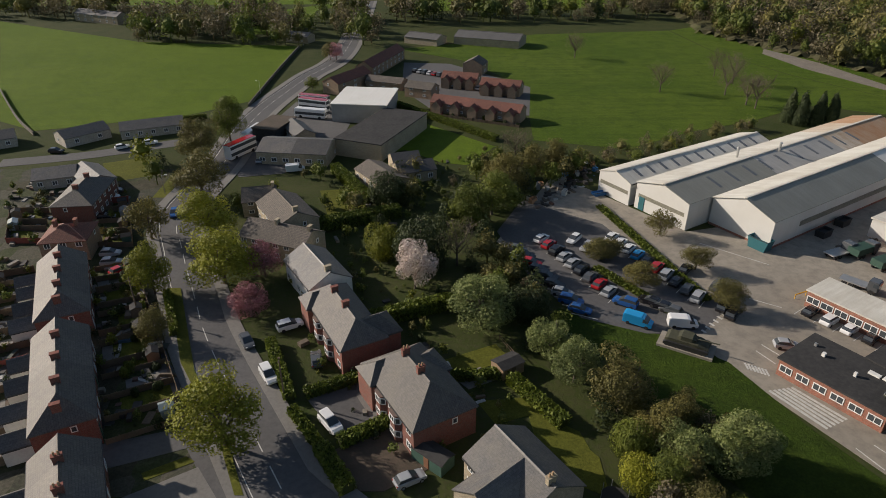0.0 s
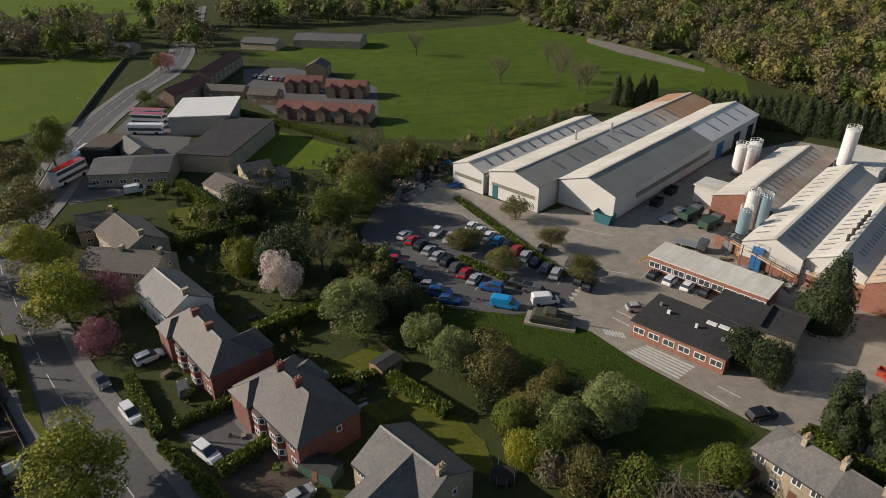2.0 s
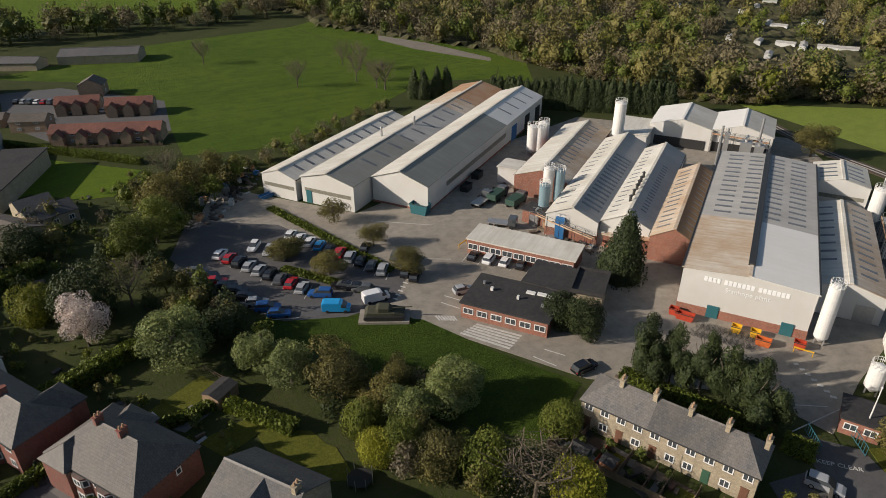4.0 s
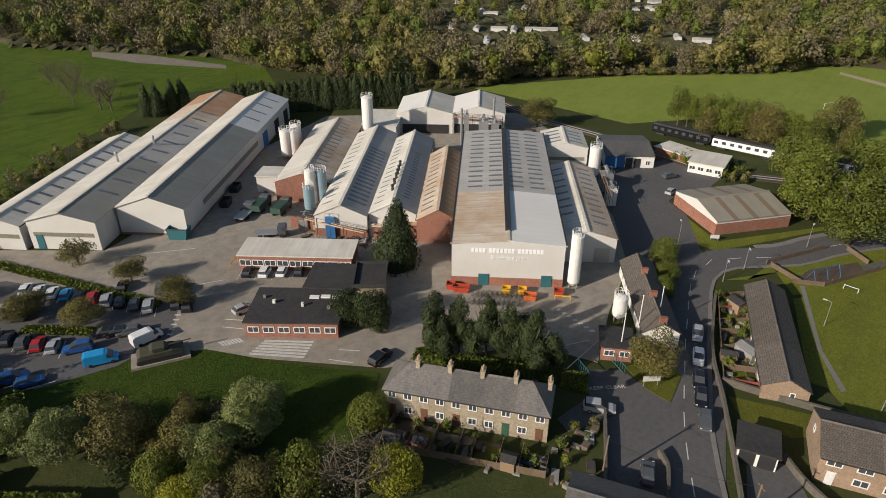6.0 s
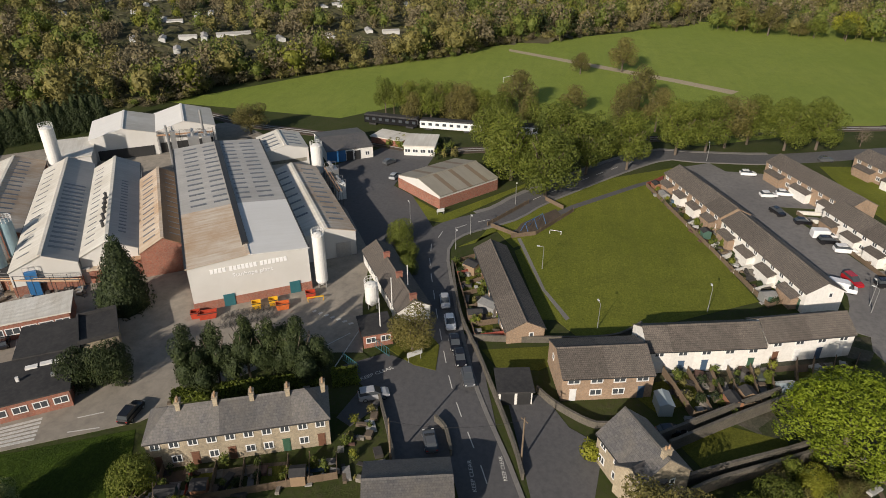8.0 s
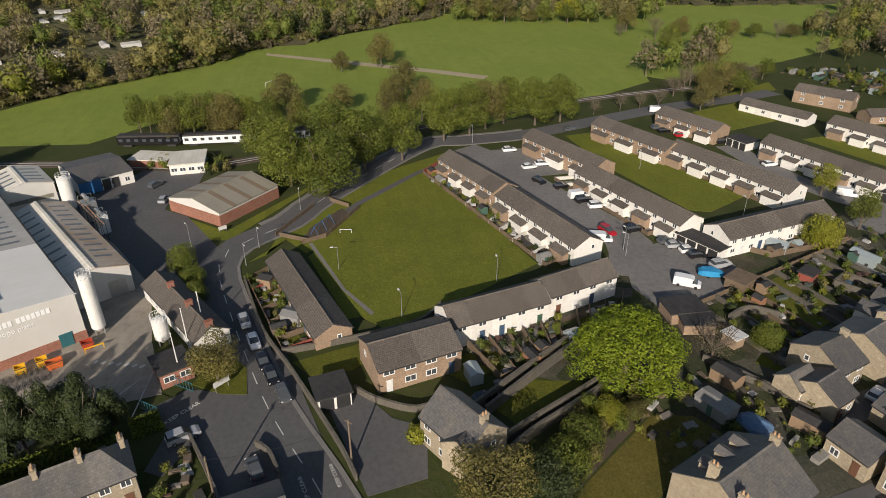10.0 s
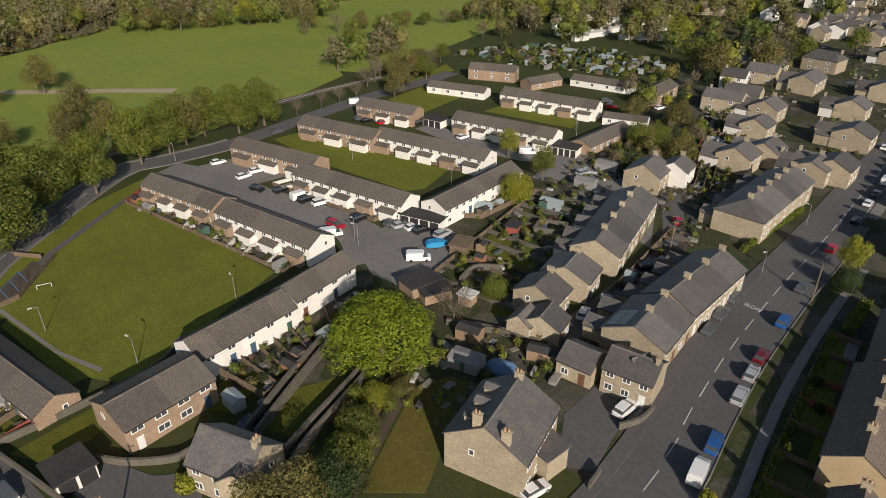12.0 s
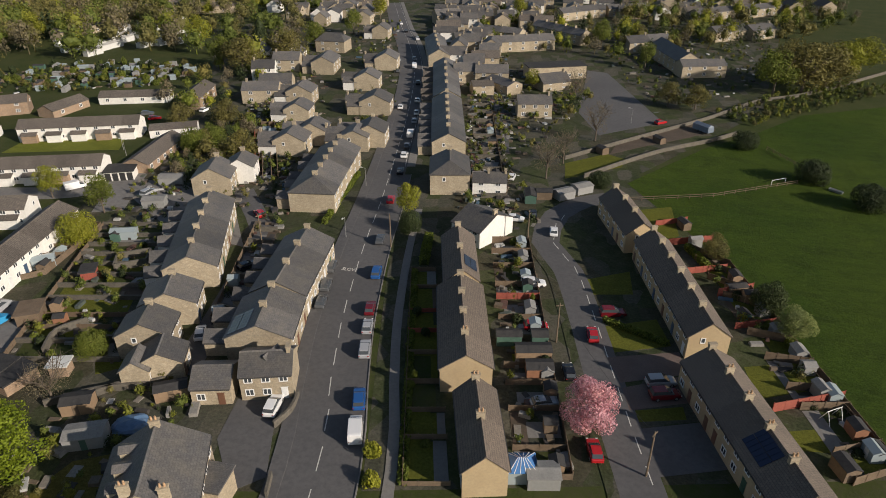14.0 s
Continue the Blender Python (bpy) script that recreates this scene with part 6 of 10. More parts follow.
semi((-3.6, 69.0), 15.6, 9.4, -59.7, 4.8, 7.8, (-0.33, 4.6, 0.9), (-0.2, 5.0, 1.0), "red brick semi-detached house with a hipped slate roof")
semi((-15.9, 85.6), 17.4, 7.4, -61.4, 4.8, 7.3, (-0.36, 4.0, 0.9), (0.3, 5.6, 2.6), "red brick semi-detached house with a hipped slate roof")
row((-26.0, 106.2), (-19.4, 95.6), 7.8, 4.4, 6.6, "whiteslate", 1, label="whitewashed house with a mossy stone roof")
row((6.4, 58.5), (12.3, 49.2), 9.1, 4.6, 7.2, "stone", 1, label="grey stone house with a steep slate roof")
row((9.2, 53.3), (3.5, 48.4), 7, 4.6, 7, "stone", 1, chim=False, label="cross wing of the grey stone house")
row((-37.3, 132.3), (-30.0, 120.3), 9, 4, 6.2, "stonetile", 1)
row((-39.3, 118.0), (-25.4, 112.3), 8, 4, 6.2, "stonetile", 2)
row((-45.5, 134.6), (-38.2, 136.2), 8, 3.6, 5.4, "stonetile", 1)
row((-49.1, 169.7), (-30.0, 167.3), 12.6, 3.4, 5.2, "stone", 2, chim=False, storeys=1, wide=1.6, label="long single-storey stone depot office with a dark roof")
flat_block((-25.2, 208.6), 17.5, 20.0, -6.8, 6.0, "bus_garage", "tall bus garage with a pale flat roof", SHEETGREY, BRIGHT)
flat_block((-17.3, 181.6), 14.0, 30.8, -22.3, 5.0, "bus_garage", "bus garage with a dark grey sheet roof", STONE, DARKFELT)
# The near-black walls stand in for the shade beneath the canopy.
can = flat_block((-50.1, 186.5), 7.5, 12.7, -15.2, 4.2, "canopy", "flat fuel canopy with a mossy roof above a dark block as shade", DARKFELT, SOIL)
row((-45.4, 189.0), (-39.5, 178.2), 6, 3, 4.6, "stone", 1, storeys=1, chim=False)
row((-12.0, 152.6), (-2.8, 156.0), 7, 2.8, 4.4, "stone", 1, storeys=1, chim=False)
row((-19.0, 155.2), (-11.3, 144.1), 8, 2.8, 4.4, "stonetile", 1, storeys=1, chim=False)
row((-13.7, 159.9), (-6.6, 162.2), 6, 2.8, 4.2, "stone", 1, storeys=1, chim=False)
for at, n, st in ((((0.2, 245.2), (13.3, 241.1), 6.5, 3.4, 5.2), 3, "redtile"), (((14.2, 235.2), (28.1, 230.4), 6.5, 3.4, 5.2), 3, "redtile"), (((-2.9, 213.4), (25.4, 200.5), 6.5, 3.4, 5.2), 7, "redtile"), (((-12.3, 231.9), (-2.8, 227.5), 6.5, 3.4, 5), 2, "brown"),
                  (((11.7, 260.2), (14.4, 267.7), 8, 4, 6), 1, "brown"), (((-40.4, 231.7), (-30.4, 249.4), 7, 4, 6), 3, "redtile"), (((-30.8, 254.9), (-20.1, 288.6), 7, 4.2, 6.4), 4, "redtile"), (((-27.8, 244.1), (-14.2, 238.8), 6, 2.6, 4), 3, "brown")):
    row(*at, st, n, chim=False)
for at in (((7.7, 326.5), (37.6, 315.1), 14, 3.4, 5.4), ((-16.3, 326.8), (-0.6, 318.3), 10, 3, 4.6)):
    shed(*at, "low grey farm shed at the edge of the field", [(0, 1, FARMROOF)], [(0, 1, FARMROOF)], name="farm_shed", wall=STONE)
for at, n in ((((-96.1, 186.1), (-79.9, 193.2), 8, 2.6, 4.2), 1), (((-110.2, 178.1), (-101.5, 187.6), 8, 2.6, 4.2), 1), (((-131.6, 175.8), (-124.1, 180.5), 8, 2.6, 4.2), 1), (((-101.2, 149.1), (-92.0, 152.4), 8, 2.6, 4.2), 1), (((-91.5, 154.3), (-82.6, 145.0), 7, 2.6, 4.2), 1)):
    row(*at, "bungalow", n, storeys=1, chim=False, label="low pale bungalow with a dark grey roof")
hip_house((-81.5, 134.9), 8.6, 15.5, 6.4, 4.4, 6.6, "red", "brick house with a hipped dark roof")
hip_house((-74.8, 114.8), 8.6, 8.2, 10.5, 4.4, 6.4, "redtile", "brick house with a hipped red tiled roof")
row((-70.6, 104.3), (-61.0, 85.5), 7.8, 4.6, 7.2, "red", 4, hip1=3.6)
row((-59.0, 81.2), (-48.3, 61.0), 7.5, 4.6, 7.2, "red", 4, hip1=3.6)
row((-46.0, 57.0), (-36.6, 39.4), 7.5, 4.6, 7.2, "red", 4)
for at in (((-75.6, 328.2), (-63.8, 323.8), 7, 3, 4.6), ((-206.5, 387.6), (-176.4, 373.8), 8, 4.2, 6.2)):
    row(*at, "stone", 1, chim=False)

row((49.7, 18.8), (52.3, 8.7), 8.5, 3, 4.8, "stone", 1, storeys=1, chim=False, label="low stone outbuilding with a dark slate roof")

# ---- rear wings and small extensions ----
def offshoots(a, b, off, n, style="stone", L=4.0, W=3.2, ze=2.7, zr=3.8):
    """Small wings standing off a terrace whose ridge runs from a to b, off metres to its right."""
    a, b = Vector(a), Vector(b)
    u = (b - a).normalized()
    s = Vector((u.y, -u.x)) * off
    for i in range(n):
        c = a.lerp(b, (i + 0.5) / n) + s + u * rnd.uniform(-0.6, 0.6)
        house(c.x, c.y, math.degrees(math.atan2(s.y, s.x)), L * rnd.uniform(0.8, 1.2), W, ze, zr + rnd.uniform(-0.2, 0.2), style, storeys=1, front=False, back=False, label="small rear wing of a terraced house")


for a, b, off, n, st in (((69.1, -86.6), (81.2, -114.0), -6.5, 5, "whiteslate"), ((49.7, -82.6), (52.9, -102.8), -6.5, 4, "stone"), ((61.2, -122.0), (66.0, -151.8), -7.0, 5, "stone"), ((39.4, -163.5), (50.1, -204.8), -6.5, 7, "stone"),
                         ((50.5, -206.7), (62.7, -253.6), -6.5, 6, "stonetile"), ((-59.0, 81.2), (-48.3, 61.0), 5.4, 4, "whiteslate"), ((-70.6, 104.3), (-61.0, 85.5), 5.6, 4, "whiteslate"), ((-46.0, 57.0), (-36.6, 39.4), 5.4, 3, "whiteslate"),
                         ((46.8, -70.4), (49.7, -81.6), -7.0, 2, "stone")):
    offshoots(a, b, off, n, st)
for a, b, n in (((0.2, 245.2), (13.3, 241.1), 3), ((14.2, 235.2), (28.1, 230.4), 3), ((-2.9, 213.4), (25.4, 200.5), 5)):
    a, b = Vector(a), Vector(b)
    u = (b - a).normalized()
    for i in range(n):
        c = a.lerp(b, (i + 0.5) / n) + Vector((u.y, -u.x)) * 4.0
        house(c.x, c.y, math.degrees(math.atan2(u.y, u.x)) + 90, 2.6, 3.0, 2.9, 4.5, "redtile", storeys=1, front=False, back=False, label="small gabled porch wing with a red tiled roof")
for poly, gap, dr in (([(31.2, -394.8), (-52.5, -403.0), (-111.9, -508.1), (43.8, -530.2)], 17.0, 10), ([(156.1, -338.6), (125.8, -358.3), (149.0, -433.7), (188.4, -423.9)], 15.0, -80), ([(67.6, -269.5), (50.4, -273.8), (69.3, -372.5), (92.0, -366.8)], 14.0, -76), ([(248.9, -426.9), (157.2, -449.9), (152.0, -526.8), (297.6, -490.3)], 20.0, 10), ([(-113.7, -517.9), (-190.1, -537.0), (-216.2, -619.2), (-128.8, -597.3)], 20.0, 10), ([(82.9, -345.6), (32.2, -358.3), (42.0, -452.0), (104.8, -436.2)], 13.0, 10), ([(108.0, -175.1), (99.5, -189.5), (144.2, -290.3), (163.5, -285.4)], 15.0, -76), ([(50.7, -236.0), (39.6, -238.8), (56.0, -331.3), (68.9, -328.1)], 12.0, -80), ([(187.8, -342.7), (129.9, -370.0), (143.6, -410.0), (213.7, -392.4)], 17.0, -80)):
    for x, y, *_ in scatter(poly, gap, np.random.default_rng(21), (1, 2), ["a"], 0.15):
        if math.hypot(x, y) > 540:
            continue
        house(x, y, dr + rnd.choice((0, 90)) + rnd.uniform(-6, 6), rnd.uniform(8, 13), rnd.uniform(7, 9), 4.6, rnd.uniform(6.6, 7.4), rnd.choice(("stone", "stone", "stonetile", "whiteslate")), chim=(0.4,))

# ---- cars ----
CARPAINT = {}
for nm, col in (("white", (0.75, 0.75, 0.74)), ("black", (0.012, 0.012, 0.014)), ("grey", (0.09, 0.095, 0.1)), ("silver", (0.36, 0.37, 0.38)), ("blue", (0.02, 0.09, 0.28)), ("red", (0.4, 0.015, 0.02)), ("sky", (0.02, 0.3, 0.62)), ("darkred", (0.14, 0.01, 0.015))):
    m, t_, b_ = nodes_of("paint_" + nm, 0.25)
    b_.inputs["Base Color"].default_value = (*col, 1)
    b_.inputs["Coat Weight"].default_value = 0.6
    CARPAINT[nm] = m
TYRE = plain("tyre_rubber", (0.02, 0.02, 0.02), 0.9)
LAMP = plain("lamp_glass", (0.6, 0.6, 0.58), 0.15)
TAIL = plain("tail_lamp", (0.35, 0.02, 0.02), 0.2)


def loft(bm, sections):
    """Skin over side sections: each is (x, half width, z low, z high)."""
    rows = []
    for x, w, z0, z1 in sections:
        rows.append([bm.verts.new((x, -w, z0)), bm.verts.new((x, -w * 0.97, z1)), bm.verts.new((x, w * 0.97, z1)), bm.verts.new((x, w, z0))])
    for a, b in zip(rows, rows[1:]):
        for i in range(4):
            bm.faces.new((a[i], b[i], b[(i + 1) % 4], a[(i + 1) % 4]))
    bm.faces.new(rows[0][::-1]), bm.faces.new(rows[-1])
    bmesh.ops.recalc_face_normals(bm, faces=bm.faces)


CARSHAPE = {
    "hatch": dict(n=4.1, body=[(-2.05, 0.72, 0.45, 0.8), (-1.95, 0.85, 0.28, 0.95), (-1.2, 0.88, 0.25, 0.98), (0.7, 0.88, 0.25, 0.93), (1.6, 0.85, 0.28, 0.82), (2.0, 0.75, 0.35, 0.68), (2.05, 0.6, 0.42, 0.62)],
                  glass=[(-1.85, 0.7, 0.93, 1.0), (-1.45, 0.68, 0.95, 1.4), (0.1, 0.68, 0.95, 1.42), (0.95, 0.72, 0.9, 0.95)], roof=(-1.5, 0.05, 0.64, 1.43), wheels=(-1.25, 1.28)),
    "estate": dict(n=4.5, body=[(-2.25, 0.74, 0.45, 0.85), (-2.15, 0.88, 0.28, 1.05), (-1.2, 0.92, 0.25, 1.08), (0.7, 0.92, 0.25, 1.02), (1.8, 0.88, 0.28, 0.92), (2.2, 0.78, 0.35, 0.75), (2.25, 0.62, 0.45, 0.7)],
                   glass=[(-2.1, 0.74, 1.03, 1.1), (-1.9, 0.72, 1.05, 1.6), (0.2, 0.72, 1.05, 1.63), (1.1, 0.78, 1.0, 1.05)], roof=(-1.95, 0.15, 0.69, 1.64), wheels=(-1.35, 1.4)),
    "van": dict(n=4.9, body=[(-2.45, 0.92, 0.35, 1.85), (-2.35, 0.95, 0.3, 1.9), (0.6, 0.95, 0.28, 1.95), (0.95, 0.94, 0.28, 1.9), (1.75, 0.92, 0.28, 1.15), (2.4, 0.85, 0.32, 0.95), (2.45, 0.7, 0.4, 0.85)],
                glass=[(0.9, 0.955, 1.15, 1.75), (1.15, 0.95, 1.15, 1.74), (1.8, 0.9, 1.1, 1.2)], roof=(-2.3, 0.7, 0.9, 1.96), wheels=(-1.5, 1.6)),
}
CARS = {}


def car_meshes(kind):
    if kind not in CARS:
        c = CARSHAPE[kind]
        out = {}
        bm = bmesh.new()
        loft(bm, c["body"])
        bmesh.ops.bevel(bm, geom=[e for e in bm.edges if abs(e.verts[0].co.x - e.verts[1].co.x) > 0.05], offset=0.06, segments=2, affect="EDGES")
        out["body"] = mesh_of("body", bm, CARPAINT["grey"])
        bm = bmesh.new()
        loft(bm, c["glass"])
        out["cabin_glass"] = mesh_of("cabin_glass", bm, GLASS)
        bm = bmesh.new()
        x0, x1, w, z = c["roof"]
        loft(bm, [(x0, w * 0.9, z - 0.05, z), (x0 + 0.2, w, z - 0.04, z + 0.04), (x1 - 0.1, w, z - 0.04, z + 0.04), (x1, w * 0.92, z - 0.05, z)])
        out["roof"] = mesh_of("roof", bm, CARPAINT["grey"])
        bm = bmesh.new()
        rod(bm, (0, -0.1, 0), (0, 0.1, 0), 0.32, 14)
        out["tyre"] = mesh_of("tyre", bm, TYRE)
        bm = bmesh.new()
        rod(bm, (0, -0.115, 0), (0, 0.115, 0), 0.2, 10)
        out["rim"] = mesh_of("rim", bm, STEEL)
        bm = bmesh.new()
        for x in c["wheels"]:
            box(bm, x - 0.3, -0.8, 0, x + 0.3, 0.8, 0.6)
        out["running_gear"] = mesh_of("running_gear", bm, TYRE)
        for nm, m in (("headlight", LAMP), ("tail_light", TAIL)):
            bm = bmesh.new()
            box(bm, -0.06, -0.14, -0.07, 0.06, 0.14, 0.07)
            out[nm] = mesh_of(nm, bm, m)
        CARS[kind] = out
    return CARS[kind]


WORDS = {"sky": "bright blue", "darkred": "dark red"}


def car(at, turn, colour="grey", kind="hatch", z=0.055):
    c, ms = CARSHAPE[kind], car_meshes(kind)
    noun = "van" if kind == "van" else "car"
    t = thing(noun, at[0], at[1], z, turn, f"parked {WORDS.get(colour, colour)} {'panel van' if kind == 'van' else 'estate car' if kind == 'estate' else 'hatchback car'} standing on the asphalt", noun)
    for nm in ("body", "cabin_glass", "roof"):
        ob = part(nm, ms[nm], None, t)
        if nm != "cabin_glass":
            ob.material_slots[0].link = "OBJECT"
            ob.material_slots[0].material = CARPAINT[colour]
    w = max(s[1] for s in c["body"])
    near = math.hypot(*at) < 92
    if math.hypot(*at) > 112:
        part("running_gear", ms["running_gear"], None, t)
    for x in c["wheels"] if math.hypot(*at) <= 112 else ():
        for s in (-1, 1):
            wh = part("wheel", ms["tyre"], None, t)
            wh.matrix_basis = pose(x, s * (w - 0.1), 0.32)
            if near:
                part("rim", ms["rim"], None, wh)
    xf, xb = c["body"][-2][0], c["body"][0][0]
    for s in (-1, 1) if near else ():
        part("headlight", ms["headlight"], None, t).matrix_basis = pose(xf - 0.05, s * w * 0.7, 0.68)
        part("tail_light", ms["tail_light"], None, t).matrix_basis = pose(xb + 0.06, s * w * 0.72, 0.78)
    return t


def heading(a, b):
    return math.degrees(math.atan2(b[1] - a[1], b[0] - a[0]))


def along(line, at):
    """The direction of a line where it passes nearest to a place."""
    i = min(range(len(line) - 1), key=lambda k: (line[k] - Vector(at)).length)
    d = line[i + 1] - line[i]
    return math.degrees(math.atan2(d.y, d.x))


def car_row(a, b, n, turn, colours, kinds=("hatch", "hatch", "estate")):
    for i in range(n):
        if colours[i % len(colours)]:
            f = i / max(1, n - 1)
            car((a[0] + (b[0] - a[0]) * f, a[1] + (b[1] - a[1]) * f), turn + rnd.uniform(-2, 2), colours[i % len(colours)], rnd.choice(kinds))


BAY = heading((34.3, 118.8), (37.5, 122.7))
car_row((35.6, 120.4), (45.7, 97.4), 10, BAY, ("white", "white", "white", "sky", "black", "red", "silver", "black", "grey", "silver"))
car_row((20.6, 119.6), (30.2, 99.2), 9, BAY, ("white", "red", "black", "silver", "silver", "black", "grey", "red", "silver"))
car((32.2, 95.5), BAY + 95, "blue", "estate")
car_row((15.1, 114.9), (23.8, 93.3), 9, heading((21.6, 93.8), (25.4, 92.1)), ("grey", "black", "red", "black", "black", "black", "silver", "blue", "blue"), ("hatch", "estate"))
car_row((27.3, 119.3), (31.4, 112.5), 3, BAY + 180, ("white", "silver", "grey"))
car_row((36.7, 96.0), (39.5, 93.1), 3, BAY + 90, ("black", "black", "grey"))
car_row((49.2, 94.3), (49.9, 92.1), 2, BAY, ("black", "black"))
car_row((46.7, 107.2), (52.3, 97.8), 4, BAY, ("black", None, "grey", "black"))
car_row((63.6, 92.7), (69.6, 85.0), 4, heading((63.4, 87.4), (67.3, 90.2)), ("black", "white", "white", "black"))
car((55.0, 83.2), BAY - 60, "silver"), car((32.9, 89.7), heading((31.1, 91.2), (34.6, 89.1)), "sky", "van"), car((40.2, 89.1), heading((38.2, 87.5), (42.2, 87.0)), "white", "van")
for p, c_, k in (((27.1, -59.7), "white", "van"), ((28.8, -65.6), "blue", "estate"), ((32.0, -76.7), "silver", "estate"), ((33.7, -82.6), "silver", "hatch"), ((35.1, -87.8), "darkred", "hatch"), ((38.0, -99.6), "blue", "estate"),
                 ((44.2, -87.7), "grey", "hatch"), ((45.6, -93.2), "grey", "estate"), ((47.3, -99.6), "grey", "estate"), ((45.8, -132.1), "red", "hatch"), ((41.7, -112.5), "grey", "hatch"), ((48.9, -149.6), "black", "hatch"),
                 ((51.5, -161.2), "white", "hatch"), ((52.8, -168.4), "grey", "hatch"), ((54.7, -178.1), "white", "van"), ((57.2, -191.0), "silver", "hatch"), ((59.0, -199.7), "white", "hatch"), ((62.7, -213.3), "white", "hatch"),
                 ((68.9, -235.9), "black", "estate"), ((77.8, -261.3), "white", "van"), ((81.7, -274.7), "silver", "hatch"), ((88.0, -271.6), "white", "hatch"), ((82.2, -252.2), "grey", "hatch"), ((66.1, -204.5), "white", "hatch"),
                 ((103.8, -334.9), "black", "hatch"), ((112.9, -355.4), "white", "hatch"), ((92.6, -317.2), "white", "hatch"), ((-31.6, 84.2), "grey", "hatch"), ((-26.2, 75.9), "white", "estate"), ((-60.6, 131.8), "blue", "hatch"), ((-46.9, 429.2), "white", "van")):
    car(p, along(main_line, p), c_, k)
for p, c_ in (((94.2, 17.3), "silver"), ((88.1, 15.3), "white"), ((82.6, 13.5), "black"), ((79.0, 12.1), "black"), ((74.7, 10.2), "grey")):
    car(p, along(side_line, p) + 180, c_, "hatch")
for p, q, c_, k in (((39.8, -59.5), (40.3, -63.3), "white", "estate"), ((10.2, -102.3), (6.8, -103.3), "white", "estate"), ((8.2, -89.0), (4.8, -90.1), "red", "hatch"), ((4.6, -70.6), (1.5, -72.0), "silver", "hatch"),
                    ((-0.2, -77.3), (0.6, -80.5), "black", "hatch"), ((-4.6, -62.4), (-3.9, -65.3), "red", "hatch"), ((-3.1, -87.6), (-2.5, -91.2), "red", "hatch"), ((-4.3, -96.2), (-7.5, -97.0), "darkred", "estate"),
                    ((-11.5, -79.4), (-14.8, -80.5), "silver", "estate"), ((-11.9, -76.6), (-15.3, -77.8), "darkred", "estate"), ((6.7, -122.2), (7.2, -127.5), "white", "hatch"), ((17.0, -128.9), (14.5, -129.1), "white", "hatch"),
                    ((12.0, -130.1), (12.7, -135.0), "black", "hatch"), ((20.3, -151.5), (20.2, -154.1), "white", "hatch"), ((-17.3, -207.3), (-19.4, -209.1), "red", "hatch"),
                    ((60.1, 12.8), (62.3, 13.6), "grey", "hatch"), ((68.4, -16.9), (69.3, -19.7), "black", "hatch"), ((-16.8, 67.7), (-13.9, 64.1), "white", "estate"), ((-5.5, 55.5), (-2.7, 57.0), "silver", "hatch"),
                    ((-27.0, 87.8), (-24.2, 89.4), "white", "estate"), ((-19.3, 78.4), (-19.9, 80.8), "grey", "hatch"), ((-92.5, 174.0), (-89.7, 176.2), "white", "hatch"), ((-86.1, 178.1), (-83.1, 179.4), "white", "hatch"),
                    ((-110.8, 171.8), (-105.5, 171.8), "black", "hatch"), ((-80.5, 139.7), (-77.0, 141.0), "white", "hatch"), ((-82.4, 143.6), (-77.8, 144.8), "grey", "estate"), ((-76.9, 129.1), (-73.1, 130.1), "black", "hatch"),
                    ((-68.7, 113.2), (-64.7, 113.6), "silver", "hatch"), ((-66.7, 109.5), (-63.2, 110.1), "silver", "hatch"), ((-62.9, 105.2), (-60.8, 108.1), "red", "hatch"), ((-40.7, 157.6), (-36.4, 158.5), "white", "van"), ((-49.4, 162.9), (-49.3, 166.7), "silver", "hatch"),
                    ((37.3, -40.1), (37.2, -42.7), "white", "hatch"), ((57.4, 55.1), (60.2, 55.2), "black", "estate"), ((59.1, -73.0), (60.3, -75.4), "white", "hatch"), ((63.6, -95.0), (62.5, -96.8), "black", "hatch"),
                    ((67.9, 24.4), (69.2, 21.6), "silver", "estate"), ((146.8, 40.7), (150.6, 40.1), "silver", "hatch"), ((156.7, 45.1), (159.6, 43.2), "grey", "hatch")):
    car(((p[0] + q[0]) / 2, (p[1] + q[1]) / 2), heading(p, q), c_, k)
car_row((-11.0, 264.7), (-1.0, 257.9), 6, 60, ("black", "silver", "grey", "white", "red", "grey"))
car_row((1.8, 243.7), (27.4, 231.6), 10, 62, ("black", "white", None, "grey", "silver", "red", "black", None, "blue", "grey"))
car_row((-12.7, 242.2), (-4.5, 238.6), 4, 60, ("grey", "black", "white", "blue"))
LANE = heading((167.3, -46.9), (167.5, -50.4))
for p, c_, k in (((167.1, -48.6), "white", "hatch"), ((153.7, -50.4), "white", "hatch"), ((155.3, -54.5), "white", "hatch"), ((139.8, -54.4), "black", "hatch"), ((133.5, -56.5), "white", "van"), ((131.1, -56.9), "black", "estate"),
                 ((127.6, -58.9), "white", "estate"), ((114.9, -62.1), "black", "estate"), ((108.8, -66.5), "grey", "hatch"), ((106.7, -67.4), "silver", "hatch"), ((104.3, -69.1), "white", "hatch"), ((102.1, -69.7), "black", "hatch"),
                 ((178.3, -98.6), "grey", "hatch"), ((174.7, -99.2), "black", "hatch"), ((170.3, -102.3), "red", "hatch"), ((162.8, -111.3), "black", "estate"), ((144.2, -114.0), "white", "hatch"), ((97.8, -72.2), "silver", "estate")):
    car(p, LANE + rnd.uniform(-6, 6), c_, k)
